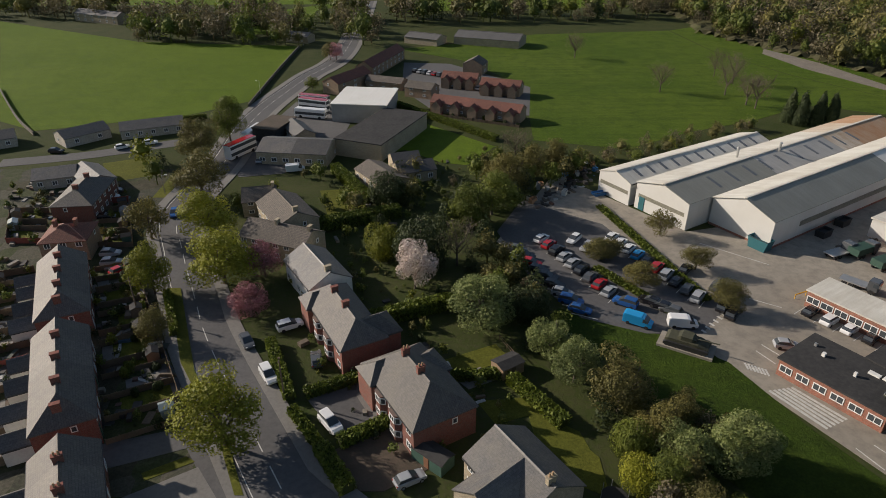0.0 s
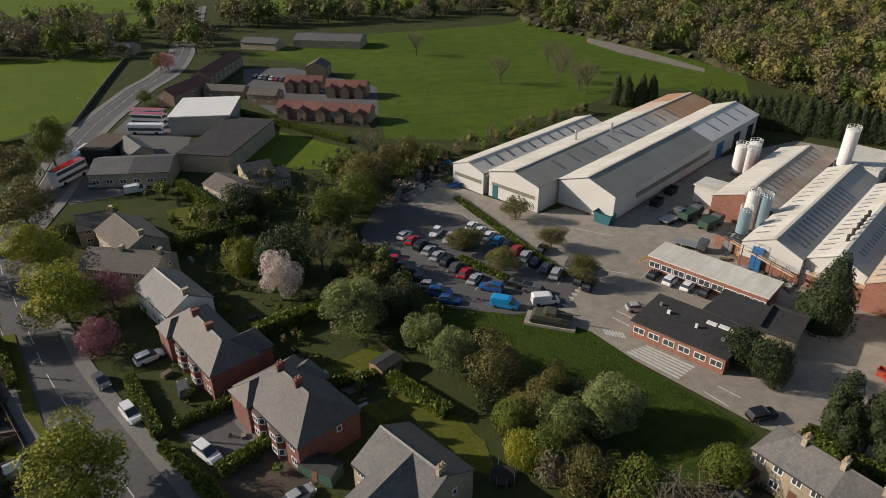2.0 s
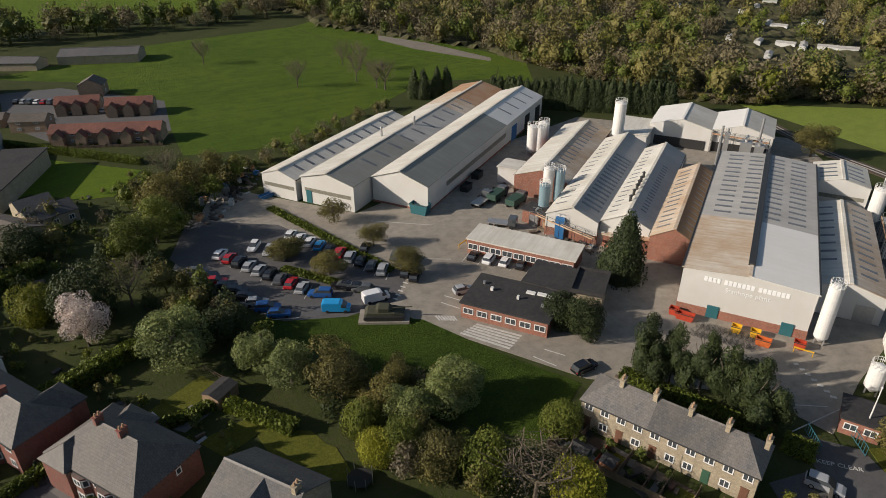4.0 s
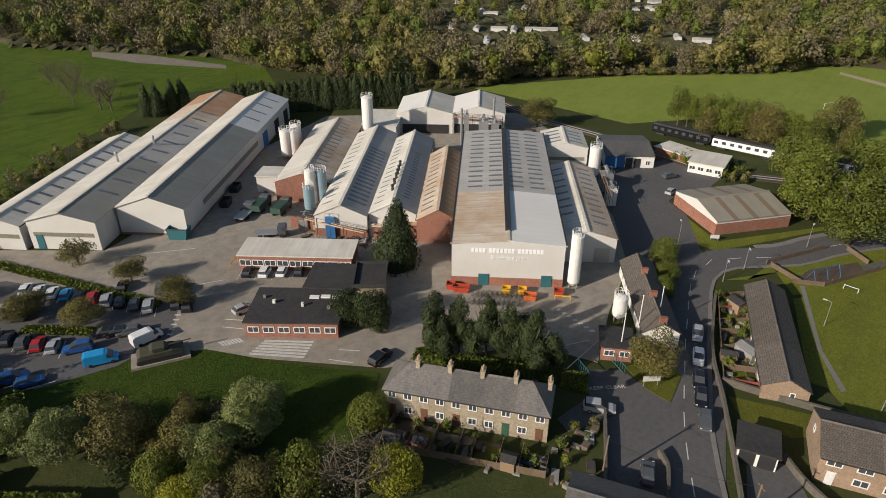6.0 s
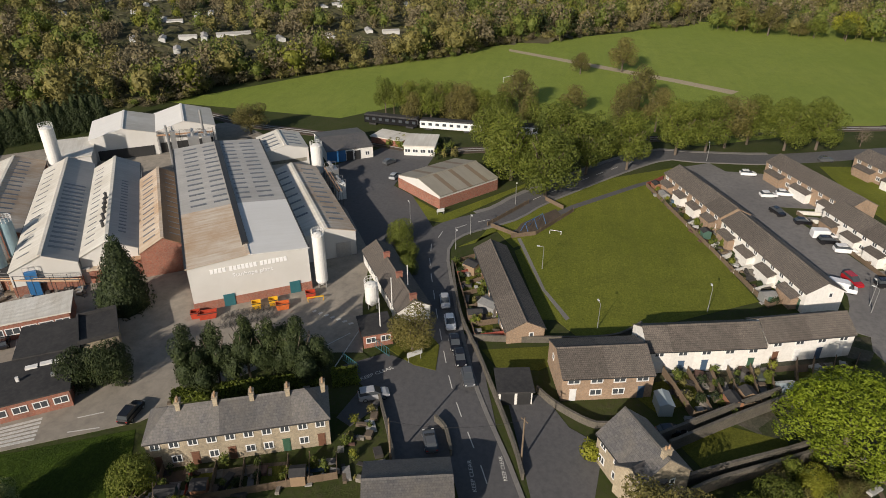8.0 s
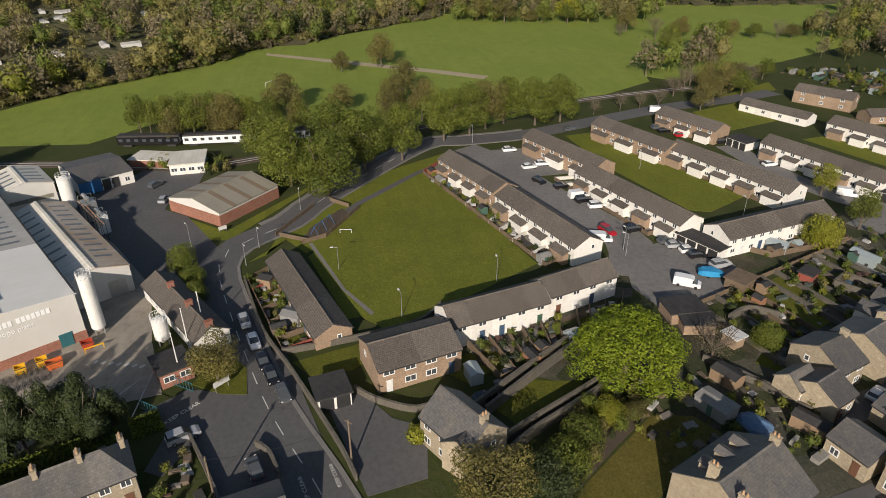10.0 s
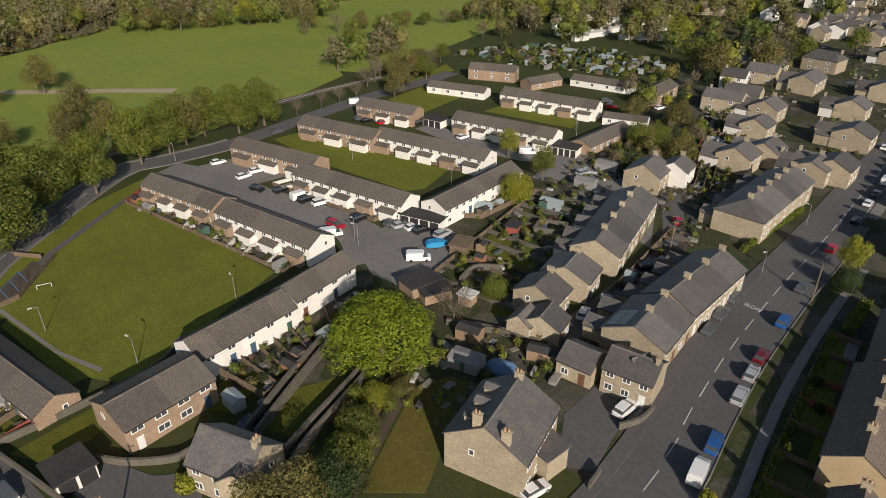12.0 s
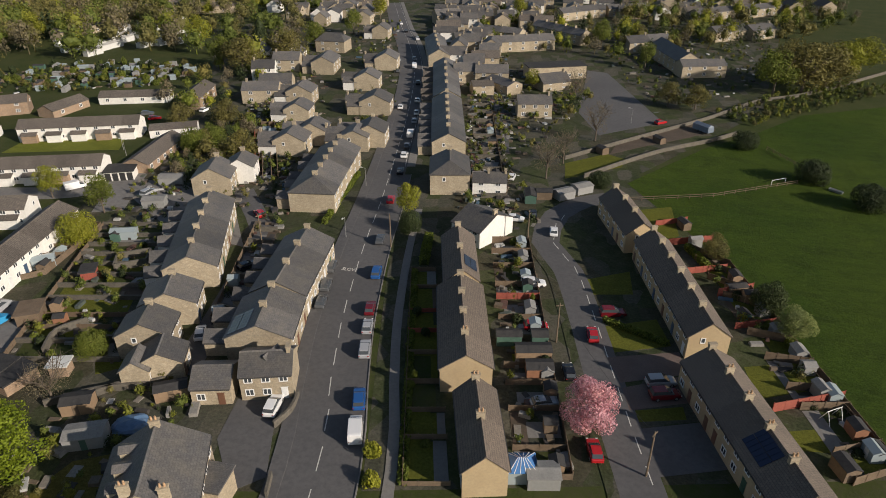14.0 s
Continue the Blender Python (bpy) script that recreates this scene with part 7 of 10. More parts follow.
for p, q, c_, k in (((145.9, -49.2), (142.2, -50.9), "black", "hatch"), ((112.6, -51.0), (111.2, -55.5), "white", "van"), ((116.7, -55.5), (113.2, -56.6), "red", "estate"), ((181.1, -69.9), (181.7, -73.1), "grey", "hatch"), ((194.8, -104.9), (193.8, -107.9), "white", "van"),
                    ((93.9, -60.1), (91.0, -64.5), "white", "van"), ((124.2, -119.2), (122.4, -121.6), "white", "van"), ((103.8, -119.0), (103.4, -124.2), "silver", "estate"), ((140.0, -172.3), (137.4, -174.4), "red", "hatch"),
                    ((145.8, -176.1), (142.5, -178.4), "grey", "hatch"), ((133.2, -179.6), (130.6, -181.6), "black", "hatch"), ((128.3, -183.8), (128.1, -186.9), "white", "hatch"), ((70.8, -116.4), (73.5, -118.7), "red", "hatch")):
    car(((p[0] + q[0]) / 2, (p[1] + q[1]) / 2), heading(p, q), c_, k)


def bus(a, b, decks, red):
    L, H = 10.6, 4.2 if decks == 2 else 3.1
    t = thing("bus", (a[0] + b[0]) / 2, (a[1] + b[1]) / 2, 0.05, heading(a, b), f"white and red {'double' if decks == 2 else 'single'}-decker bus parked at the depot", "bus")
    bm = bmesh.new()
    box(bm, -L / 2, -1.22, 0.35, L / 2, 1.22, H)
    bmesh.ops.bevel(bm, geom=bm.edges[:], offset=0.12, segments=2, affect="EDGES")
    part("body", bm, CARPAINT["white"], t)
    for k in range(decks):
        bm = bmesh.new()
        z = 1.25 + 1.75 * k
        box(bm, -L / 2 + 0.3, -1.24, z, L / 2 - 0.2, 1.24, z + 0.85), box(bm, L / 2 - 0.4, -1.05, z - 0.1, L / 2 + 0.02, 1.05, z + 0.95)
        part("cabin_glass", bm, GLASS, t)
    if red:
        bm = bmesh.new()
        box(bm, -L / 2 + 0.1, -1.1, H - 0.02, L / 2 - 0.1, 1.1, H + 0.1)
        part("roof", bm, CARPAINT["red"], t)
    for x in (-3.2, 3.4):
        for s in (-1, 1):
            bm = bmesh.new()
            rod(bm, (x, s * 1.24, 0.5), (x, s * 0.95, 0.5), 0.5, 14)
            part("wheel", bm, TYRE, t)


bus((-58.0, 165.8), (-53.8, 174.3), 2, True), bus((-57.3, 179.2), (-55.2, 189.4), 1, False), bus((-46.9, 205.1), (-38.2, 202.8), 1, False), bus((-47.7, 213.0), (-37.9, 209.2), 2, True), bus((-48.4, 217.2), (-38.5, 214.1), 2, True)

# ---- trees, one by one ----
for p, h, r, k in (((152.8, 11.1), 16.5, 9, "green"), ((144.3, 2.1), 16, 8.5, "green"), ((168.2, 17.8), 14, 7, "green"), ((160.1, -7.6), 15.5, 7.5, "green"), ((165.4, -18.1), 15, 6.5, "green"), ((167.5, -0.3), 16, 8, "green"), ((195.1, 31.1), 12, 6, "olive"),
                   ((69.2, -39.6), 12, 8.8, "fresh"), ((-28.6, 62.2), 10, 6.5, "lime"), ((83.1, 71.7), 14.5, 5.0, "conifer"), ((63.2, 66.1), 6.5, 3.3, "darkbush"), ((65.0, 62.0), 7, 3.4, "darkbush"), ((-52.3, 99.2), 9, 4.5, "lime"), ((-46.7, 84.8), 6, 3.2, "olive"),
                   ((-40.6, 102.6), 10.5, 7.4, "lime"), ((-48.9, 121.2), 10, 6.4, "lime"), ((-57.3, 141.5), 11, 7.4, "olive"), ((-61.0, 120.0), 9, 4.5, "olive"), ((-65.9, 165.6), 11, 6.6, "olive"), ((-62.3, 181.6), 13, 5.8, "green"),
                   ((-33.0, 92.0), 6, 4, "plum"), ((-33.7, 105.1), 7, 4, "plum"), ((-5.1, 101.1), 9, 4.5, "blossom"), ((2.7, 109.4), 10, 4.5, "bare"), ((-4.3, 109.4), 9, 6, "darkbush"), ((-11.9, 113.9), 6, 4, "limebush"),
                   ((6.3, 88.7), 9, 6, "silver"), ((14.5, 92.0), 5.5, 4.2, "darkbush"), ((16.5, 80.5), 7, 4, "silver"), ((19.5, 75.0), 7, 4.2, "silver"), ((24.5, 68.5), 9, 5.2, "olive"), ((24.0, 55.5), 5, 2.8, "limebush"), ((24.5, 60.5), 6, 3.2, "bush"), 
                   ((28.3, 62.6), 7, 4.0, "olive"), ((29.6, 58.3), 6.5, 3.8, "silver"), ((38.0, 59.3), 7, 4.5, "silver"), ((26.6, 53.5), 6, 3.4, "green"), ((16.0, 144.8), 10, 6, "olive"),
                   ((11.0, 132.2), 10, 6, "green"), ((5.7, 126.5), 9, 5, "green"), ((22.3, 151.9), 9, 5, "olive"), ((19.2, 163.6), 10, 5, "bare"), ((-12.5, 138.3), 7, 5, "darkbush"), ((29.2, 159.5), 8, 4, "olive"),
                   ((32.0, 66.0), 5.5, 3.2, "olive"), ((36.1, 58.4), 7, 4.5, "silver"), ((37.4, 40.1), 9, 6, "bare"), ((41.5, 37.5), 6, 3.5, "limebush"),
                   ((29.5, 49.5), 6.5, 4, "olive"), ((47.3, 47.4), 5, 3, "bush"), ((4.6, 93.0), 6.5, 3.8, "silver"),
                   
                   ((65.5, 49.4), 11, 3.8, "pine"), ((67.4, 46.3), 10.5, 3.2, "pine"), ((69.4, 42.5), 11, 3.6, "pine"), ((70.0, 38.8), 10.5, 3.6, "pine"), ((70.9, 35.0), 10.5, 4.0, "pine"), ((80.3, 20.0), 7, 4.2, "olive"), ((115.4, 30.8), 5, 3, "bush"), ((108.7, 27.7), 4, 2.6, "bush"), ((103.1, 26.4), 4, 2.4, "bush"), ((49.6, 93.9), 6, 3.6, "olive"), ((48.8, 107.8), 5, 3.4, "olive"),
                   ((46.1, 122.1), 5.5, 3.6, "olive"), ((36.5, 101.7), 5, 4, "olive"), ((30.6, 111.1), 5, 3.6, "olive"), ((33.4, 113.0), 4, 3, "olive"), ((124.8, -114.5), 8, 3.5, "lime"), ((107.1, -110.3), 9, 3.5, "green"),
                   ((101.7, -96.6), 7, 4, "limebush"), ((-3.2, -68.4), 7.5, 4.2, "pink"), ((39.5, -125.2), 8, 3.2, "lime"), ((37.0, -118.2), 5, 2.6, "darkbush"), ((23.5, -56.4), 2.2, 1.3, "limebush"),
                   ((22.2, -52.0), 2, 1.2, "limebush"), ((-31.8, -103.7), 6, 3, "darkbush"), ((-34.3, -96.5), 5.5, 3.2, "silver"), ((-24.9, -121.0), 5, 3, "olive"), ((9.6, -225.7), 12, 5, "bare"), ((0.9, -187.4), 12, 4.5, "bare"),
                   ((11.8, -154.9), 11, 4.5, "bare"), ((8.5, -166.6), 10, 4, "bare"), ((-69.3, -258.0), 17, 11, "olive"), ((-97.9, -294.1), 14, 9, "lime"), ((-58.8, -252.8), 15, 9, "green"), ((-78.7, -265.7), 16, 10, "olive"), ((-67.3, -274.2), 15, 9, "olive"), ((-87.2, -279.2), 14, 8, "lime"), ((-53.0, -168.6), 6, 4.5, "darkbush"),
                   ((-62.0, -154.8), 6, 4.5, "darkbush"), ((-30.0, -226.4), 8, 5, "olive"), ((-21.5, -228.8), 8, 5, "olive"), ((-15.1, -283.3), 10, 4, "green"), ((3.8, -316.7), 13, 4.5, "green"), ((52.5, -389.5), 12, 5, "lime"),
                   ((25.9, -239.5), 7, 3.5, "lime"), ((-1.5, -153.2), 4, 3, "darkbush"), ((-40.5, -191.1), 5, 4, "darkbush"), ((183.7, -271.6), 15, 6, "lime"), ((142.8, -237.0), 13, 9, "olive"), ((153.8, -240.9), 13, 6, "green"),
                   ((152.4, -271.1), 16, 5, "conifer"), ((130.8, -253.6), 14, 8, "olive"), ((132.2, -284.5), 12, 5, "green"), ((206.8, -265.8), 12, 5, "green"), ((128.3, -323.4), 12, 5, "green"), ((129.9, -370.0), 13, 5, "lime"),
                   ((270.9, -267.7), 13, 6, "lime"), ((304.8, -289.9), 12, 6, "olive"), ((287.6, -344.1), 11, 6, "green"), ((108.8, -150.5), 7, 4, "bush"), ((108.0, -157.1), 6, 4, "bush"), ((112.9, -173.9), 8, 5, "olive"), ((124.6, -167.1), 8, 4, "olive"),
                   ((93.3, -148.3), 8, 5, "olive"), ((273.2, -22.4), 13, 6.5, "olive"), ((267.3, -5.9), 8, 4.5, "olive"), ((226.1, -25.8), 13, 6, "olive"), 
                   ((217.2, 14.3), 12, 6, "olive"), ((269.3, -147.8), 14, 6, "green"), ((273.2, -166.0), 13, 5, "green"),
                   ((328.5, -155.1), 13, 6, "olive"), ((365.1, -99.4), 14, 8, "olive"), ((374.4, -86.3), 12, 7, "olive"), ((363.0, -134.6), 13, 8, "lime"), ((57.9, 290.0), 11, 5, "bare"), ((79.1, 234.7), 11, 5, "bare"), ((101.2, 230.5), 12, 5, "bare"),
                   ((110.2, 246.6), 12, 5, "bare"), ((107.0, 257.0), 11, 4, "bare"), ((105.2, 214.0), 12, 5.5, "bare"), ((103.7, 218.0), 11, 5, "bare"), ((-46.2, 285.5), 7, 3.5, "pink"), ((-47.7, 235.7), 5, 3, "green"), ((-49.0, 286.2), 7, 4, "olive"),
                   ((174.2, 91.5), 9, 6, "olive"), ((191.0, 45.3), 10, 4, "olive"), ((193.0, 39.9), 11, 5, "green"), ((193.8, 33.3), 10, 5, "olive"), ((194.8, 29.4), 9, 5, "olive"), ((207.5, 49.6), 9, 5, "olive"), ((208.9, 35.6), 9, 5, "olive"),
                   ((205.1, 18.5), 10, 5, "olive"), ((212.6, -3.7), 9, 5, "olive"), ((154.0, 14.4), 11, 4.2, "green"), ((34.2, 45.8), 7, 4, "bush"), ((62.1, -34.2), 3, 2.4, "limebush"), ((54.4, -25.3), 5, 3.5, "bush"),
                   ((58.3, -29.1), 4.5, 3, "bush"), ((51.6, -22.8), 5, 3.5, "darkbush"), ((62.6, -7.7), 2.5, 1.6, "limebush"), ((61.7, -37.9), 3, 2, "olive"), ((71.6, -55.2), 7, 4, "bare"), ((50.6, -14.6), 8, 5.2, "olive"), ((179.0, -32.0), 14.5, 7.2, "green"), ((182.8, -40.5), 14.5, 7.0, "green"), ((187.5, -46.5), 14, 7.0, "olive"), ((191.8, -53.4), 14.5, 7.0, "green"), ((188.4, -62.6), 14.5, 7.4, "green"), ((190.6, -71.6), 14.5, 7.2, "green"), ((198.4, -28.4), 13, 5.6, "olive"), ((205.5, -20.2), 12, 5.6, "olive"), ((194.0, -18.5), 11, 4.8, "olive"), ((195.4, -84.8), 6, 2.6, "bare"), ((198.3, -95.2), 6.5, 2.8, "bare"), ((199.0, -102.5), 6, 2.6, "bare"), ((199.4, -109.5), 6.5, 2.8, "bare"), ((73.1, -65.6), 5, 2.6, "bush")):
    tree(p, h, r, k)
for i in range(26):
    f = i / 25
    a, b = (127.5, 177.4), (171.8, 138.9)
    tree((a[0] + (b[0] - a[0]) * f + rnd.uniform(-0.6, 0.6), a[1] + (b[1] - a[1]) * f), rnd.uniform(10, 12), 3.4, "conifer")
for p in ((109.3, 199.2), (111.7, 196.7), (117.0, 196.5), (120.6, 195.8)):
    tree(p, 11, 3.0, "conifer")

for a, b, n in (((201.2, 57.0), (200.5, 30.0), 7), ((199.0, 23.0), (190.0, 6.0), 4)):
    for i in range(n):
        f = (i + rnd.uniform(-0.3, 0.3)) / (n - 1)
        tree((a[0] + (b[0] - a[0]) * f + rnd.uniform(-2, 2), a[1] + (b[1] - a[1]) * f + rnd.uniform(-2, 2)), rnd.uniform(9.5, 11.5), rnd.uniform(3.6, 4.4), rnd.choice(("green", "green", "green", "olive")))

for a, b, n in (((215.5, -120.9), (227.5, -164.0), 8), ((316.9, -153.1), (295.1, -232.2), 9), ((379.0, -74.2), (355.2, -144.9), 7), ((194.8, -122.8), (216.0, -152.8), 5)):
    for i in range(n):
        f = (i + rnd.uniform(-0.4, 0.4)) / (n - 1)
        tree((a[0] + (b[0] - a[0]) * f + rnd.uniform(-4, 4), a[1] + (b[1] - a[1]) * f + rnd.uniform(-4, 4)), rnd.uniform(6, 12), rnd.uniform(3.5, 5.5), rnd.choice(("green", "olive", "olive", "bare")))

# ---- far woods ----
rng = np.random.default_rng(4)
WOODKEYS = [("olive", LEAF_OLIVE), ("green", LEAF_MID), ("lime", LEAF_LIME), ("bare", LEAF_BARE), ("conifer", LEAF_DARK)]
FARKEYS = [("olive", leaf_mat("far_budding_leaves", (0.112, 0.11, 0.0375), (0.156, 0.15, 0.0525), (0.2, 0.188, 0.0688))), ("green", leaf_mat("far_green_leaves", (0.0775, 0.107, 0.0225), (0.112, 0.147, 0.03), (0.156, 0.185, 0.0438))),
           ("lime", leaf_mat("far_lime_leaves", (0.115, 0.135, 0.018), (0.15, 0.17, 0.026), (0.185, 0.2, 0.038))), ("bare", leaf_mat("far_twigs", (0.122, 0.11, 0.068), (0.163, 0.146, 0.09), (0.203, 0.182, 0.115))), ("conifer", LEAF_DARK)]


def undergrowth(poly, seed, cell=3.6, low=0.3, high=1.9):
    """The uneven surface of small trees and scrub between the tall crowns."""
    rg = np.random.default_rng(seed)
    xs, ys = [p[0] for p in poly], [p[1] for p in poly]
    nx, ny = int((max(xs) - min(xs)) / cell) + 1, int((max(ys) - min(ys)) / cell) + 1
    at = {}
    verts, faces = [], []
    for i in range(nx):
        for j in range(ny):
            p = (min(xs) + (i + rg.uniform(-0.35, 0.35)) * cell, min(ys) + (j + rg.uniform(-0.35, 0.35)) * cell)
            if inside(p, poly):
                at[i, j] = len(verts)
                verts.append((*p, rg.uniform(low, high)))
    for (i, j), a in at.items():
        if any((i + k, j + m) not in at for k, m in ((1, 0), (-1, 0), (0, 1), (0, -1))):
            verts[a] = (*verts[a][:2], -0.1)
    for (i, j), a in at.items():
        q = at.get((i + 1, j)), at.get((i + 1, j + 1)), at.get((i, j + 1))
        if None not in q:
            faces += [(a, q[0], q[1]), (a, q[1], q[2])]
    me = bpy.data.meshes.new("undergrowth")
    me.from_pydata(verts, [], faces)
    me.materials.append(SCRUB)
    tagged(new("undergrowth", me), "scrub and small leafless trees under the wood", "undergrowth", kind="stuff")


SCRUB = rough_mat("spring_scrub", (0.08, 0.073, 0.039), (0.06, 0.066, 0.024), (0.115, 0.1, 0.07), 0.06, 0.45, bump_s=0.7, bump_d=0.4, spec=0.1)
MIX = ["olive"] * 6 + ["green"] * 6 + ["lime"] + ["bare"] * 6 + ["conifer"]
band = [(110.9, 449.9), (138.4, 390.2), (155.6, 324.8), (175.9, 253.6), (174.8, 224.2), (186.0, 154.7), (193.0, 136.7), (208.5, 129.2), (222.5, 127.3), (253.0, 92.0), (292.2, 44.6), (312.7, 36.7), (355.5, -20.3), (389.7, -71.4), (887.2, -134.7), (608.4, 359.5), (218.5, 806.6)]
edge = [(171.8, 248.3), (174.8, 224.2), (186.0, 154.7), (193.0, 136.7), (208.5, 129.2), (222.5, 127.3), (253.0, 92.0), (292.2, 44.6), (312.7, 36.7), (355.5, -20.3), (384.2, -20.5), (333.6, 40.1), (271.9, 99.3), (240.7, 137.8), (204.8, 169.7), (188.6, 240.4)]
band2 = [(309.6, 44.5), (371.1, -18.4), (402.4, -61.8), (448.7, -116.7), (739.6, -180.3), (697.5, 107.5)]
band3 = [(304.8, 61.2), (321.5, 6.8), (397.2, -48.3), (413.6, -67.9), (423.7, -144.0), (398.4, -251.3), (384.1, -399.3), (310.0, -506.3), (463.4, -735.6), (689.9, 121.6)]
band0 = [(137.2, 418.1), (129.9, 345.8), (152.4, 299.2), (173.2, 253.7), (211.6, 237.2), (391.8, 524.3), (179.9, 559.1)]
CARAVAN_SITES = [(347, 288), (360, 275), (362, 254), (342, 222), (338, 213), (360, 212), (367, 207), (402, 150), (436, 151), (415, 145), (421, 101), (289, 206), (293, 193), (299, 183), (304, 177), (308, 168), (312, 161), (272, 173), (332, 101), (331, 89), (313, 115), (304, 137), (410, 143), (440, 164), (300, 175), (395, 330), (405, 300), (412, 270), (388, 262), (450, 20), (442, 60)]


def clear_of_sites(spot):
    """No tall tree stands between an open caravan pitch and the open side of the wood below it."""
    x, y, h, r, _ = spot
    for cx, cy in CARAVAN_SITES:
        far = math.hypot(cx, cy)
        u = (cx / far, cy / far)
        on, off = x * u[0] + y * u[1], abs(x * u[1] - y * u[0])
        if far - 45 < on < far + 5 and off < r + 4 and h > max(2.5, 64 * (1 - on / far)):
            return False
    return True


for poly, nm, gap in ((edge, "woodland", 7.0), ([(23.9, 164.1), (51.7, 172.6), (98.0, 197.9), (97.1, 191.6), (52.3, 163.1), (25.5, 155.5)], "copse", 3.6), (band, "woodland", 9.5), (band2, "woodland", 10.5), (band3, "woodland", 11.5), (band0, "woodland", 10.0), ([(-153.7, 324.3), (-59.3, 311.3), (-77.2, 378.9), (-100.6, 397.6), (-175.4, 378.9)], "copse", 8.0), ([(-32.2, 370.1), (116.9, 382.5), (128.1, 422.5), (-32.6, 418.1)], "copse", 9.0),
                      ([(-295.7, 378.9), (-175.4, 378.9), (-201.6, 440.7), (-339.8, 440.7)], "copse", 10.0), ([(-65.3, 345.8), (-45.9, 331.2), (-47.6, 397.6), (-74.2, 418.1)], "copse", 9.0), ([(-51.9, 378.1), (-37.0, 378.1), (-29.7, 316.6), (-42.4, 316.6)], "copse", 8.0),
                      ([(286.5, -244.0), (267.1, -285.4), (332.3, -348.9), (371.2, -310.5)], "woodland", 10.0), ([(236.9, -121.2), (247.4, -161.2), (274.6, -177.6), (242.2, -125.5)], "copse", 6.0), ([(261.5, -235.7), (228.9, -269.0), (169.9, -258.7), (198.6, -305.8), (332.3, -306.5)], "copse", 13.0), ([(373.4, -71.0), (348.3, -175.7), (382.4, -200.8), (416.7, -160.7), (423.4, -81.6)], "copse", 9.0), ([(258.2, -203.3), (187.2, -276.9), (148.2, -241.5), (121.2, -248.5), (168.0, -354.6), (157.1, -424.8), (196.0, -518.2), (328.8, -258.6)], "copse", 15.0)):
    woods(nm, [q for q in scatter(poly, gap, rng, (6, 15) if gap > 4 else (2.2, 5), MIX) if math.hypot(q[0], q[1]) < 530 and clear_of_sites(q)], "mixed spring woodland in bud and leaf", FARKEYS, 5, 300, 0.085)
    if poly in (edge, band, band2, band3, band0):
        undergrowth(poly, int(gap * 10), 4.5 if gap > 10 else 3.2)


def fringe(line, wide, gap, seed):
    """Low scrub along the edge of a wood, thickest at the edge itself."""
    rg = np.random.default_rng(seed)
    spots = []
    for (x0, y0), (x1, y1) in zip(line, line[1:]):
        far = math.dist((x0, y0), (x1, y1))
        for k in range(int(far / gap)):
            f, off = (k + rg.uniform(0, 1)) * gap / far, wide * (rg.uniform(0, 1) ** 1.5 - 0.08)
            x, y = x0 + (x1 - x0) * f, y0 + (y1 - y0) * f
            out = math.hypot(x, y)
            h = rg.uniform(1.8, 4.2)
            spots.append((x + x / out * off, y + y / out * off, h, h * rg.uniform(0.5, 0.8), str(rg.choice(["olive", "olive", "bare", "bare", "bare", "green"]))))
    woods("scrub", spots, "low tangled scrub along the edge of the wood", FARKEYS, seed, 150, 0.13)


fringe(edge[1:10], 9.0, 1.1, 21)
fringe([(355.5, -20.3), (384.0, -62.0), (410.0, -70.0), (423.7, -144.0)], 9.0, 1.6, 22)
thick = [(-0.3, 128.8), (8.3, 160.7), (24.8, 170.5), (38.5, 159.2), (13.8, 131.9), (8.9, 121.7), (16.5, 101.8), (23.3, 89.3), (12.7, 91.3), (4.3, 108.3)]
woods("thicket", scatter(thick, 5.5, rng, (4, 7), ["olive", "green", "green", "conifer"]), "dense dark thicket below the car park", WOODKEYS, 8, 700, 0.07)
thick = [(3.1, 105.4), (14.0, 103.3), (19.9, 90.0), (23.5, 79.5), (35.8, 66.6), (38.0, 50.9), (36.4, 42.2), (28.3, 45.1), (20.5, 54.0), (20.0, 65.3), (17.9, 73.3), (13.0, 86.5)]
woods("thicket", scatter(thick, 5.5, rng, (2.5, 5.5), ["olive", "olive", "green", "conifer", "bare"]), "dense shrubs and small trees on the bank", WOODKEYS, 9, 800, 0.065)
thick = [(52.0, -20.2), (68.4, -35.6), (62.6, -40.2), (56.2, -31.6), (48.8, -22.6)]
woods("thicket", scatter(thick, 1.9, rng, (0.9, 3.2), ["olive", "green", "green", "conifer"]), "overgrown garden shrubs", WOODKEYS, 10, 600, 0.07)
thick = [(106.9, -133.7), (119.6, -176.2), (101.3, -176.8), (95.3, -147.8), (93.8, -126.9)]
woods("thicket", scatter(thick, 4.0, rng, (2.5, 6), ["olive", "green", "conifer", "bare"]), "overgrown garden shrubs", WOODKEYS, 11, 600, 0.07)

woods("copse", scatter([(-52.4, 141.5), (-30.9, 158.2), (-21.7, 137.7), (-25.0, 123.8), (-44.2, 124.1)], 7.0, rng, (2, 5), ["green", "olive", "conifer", "lime"]), "shrubs and small trees between the houses", WOODKEYS, 13, 420, 0.08)
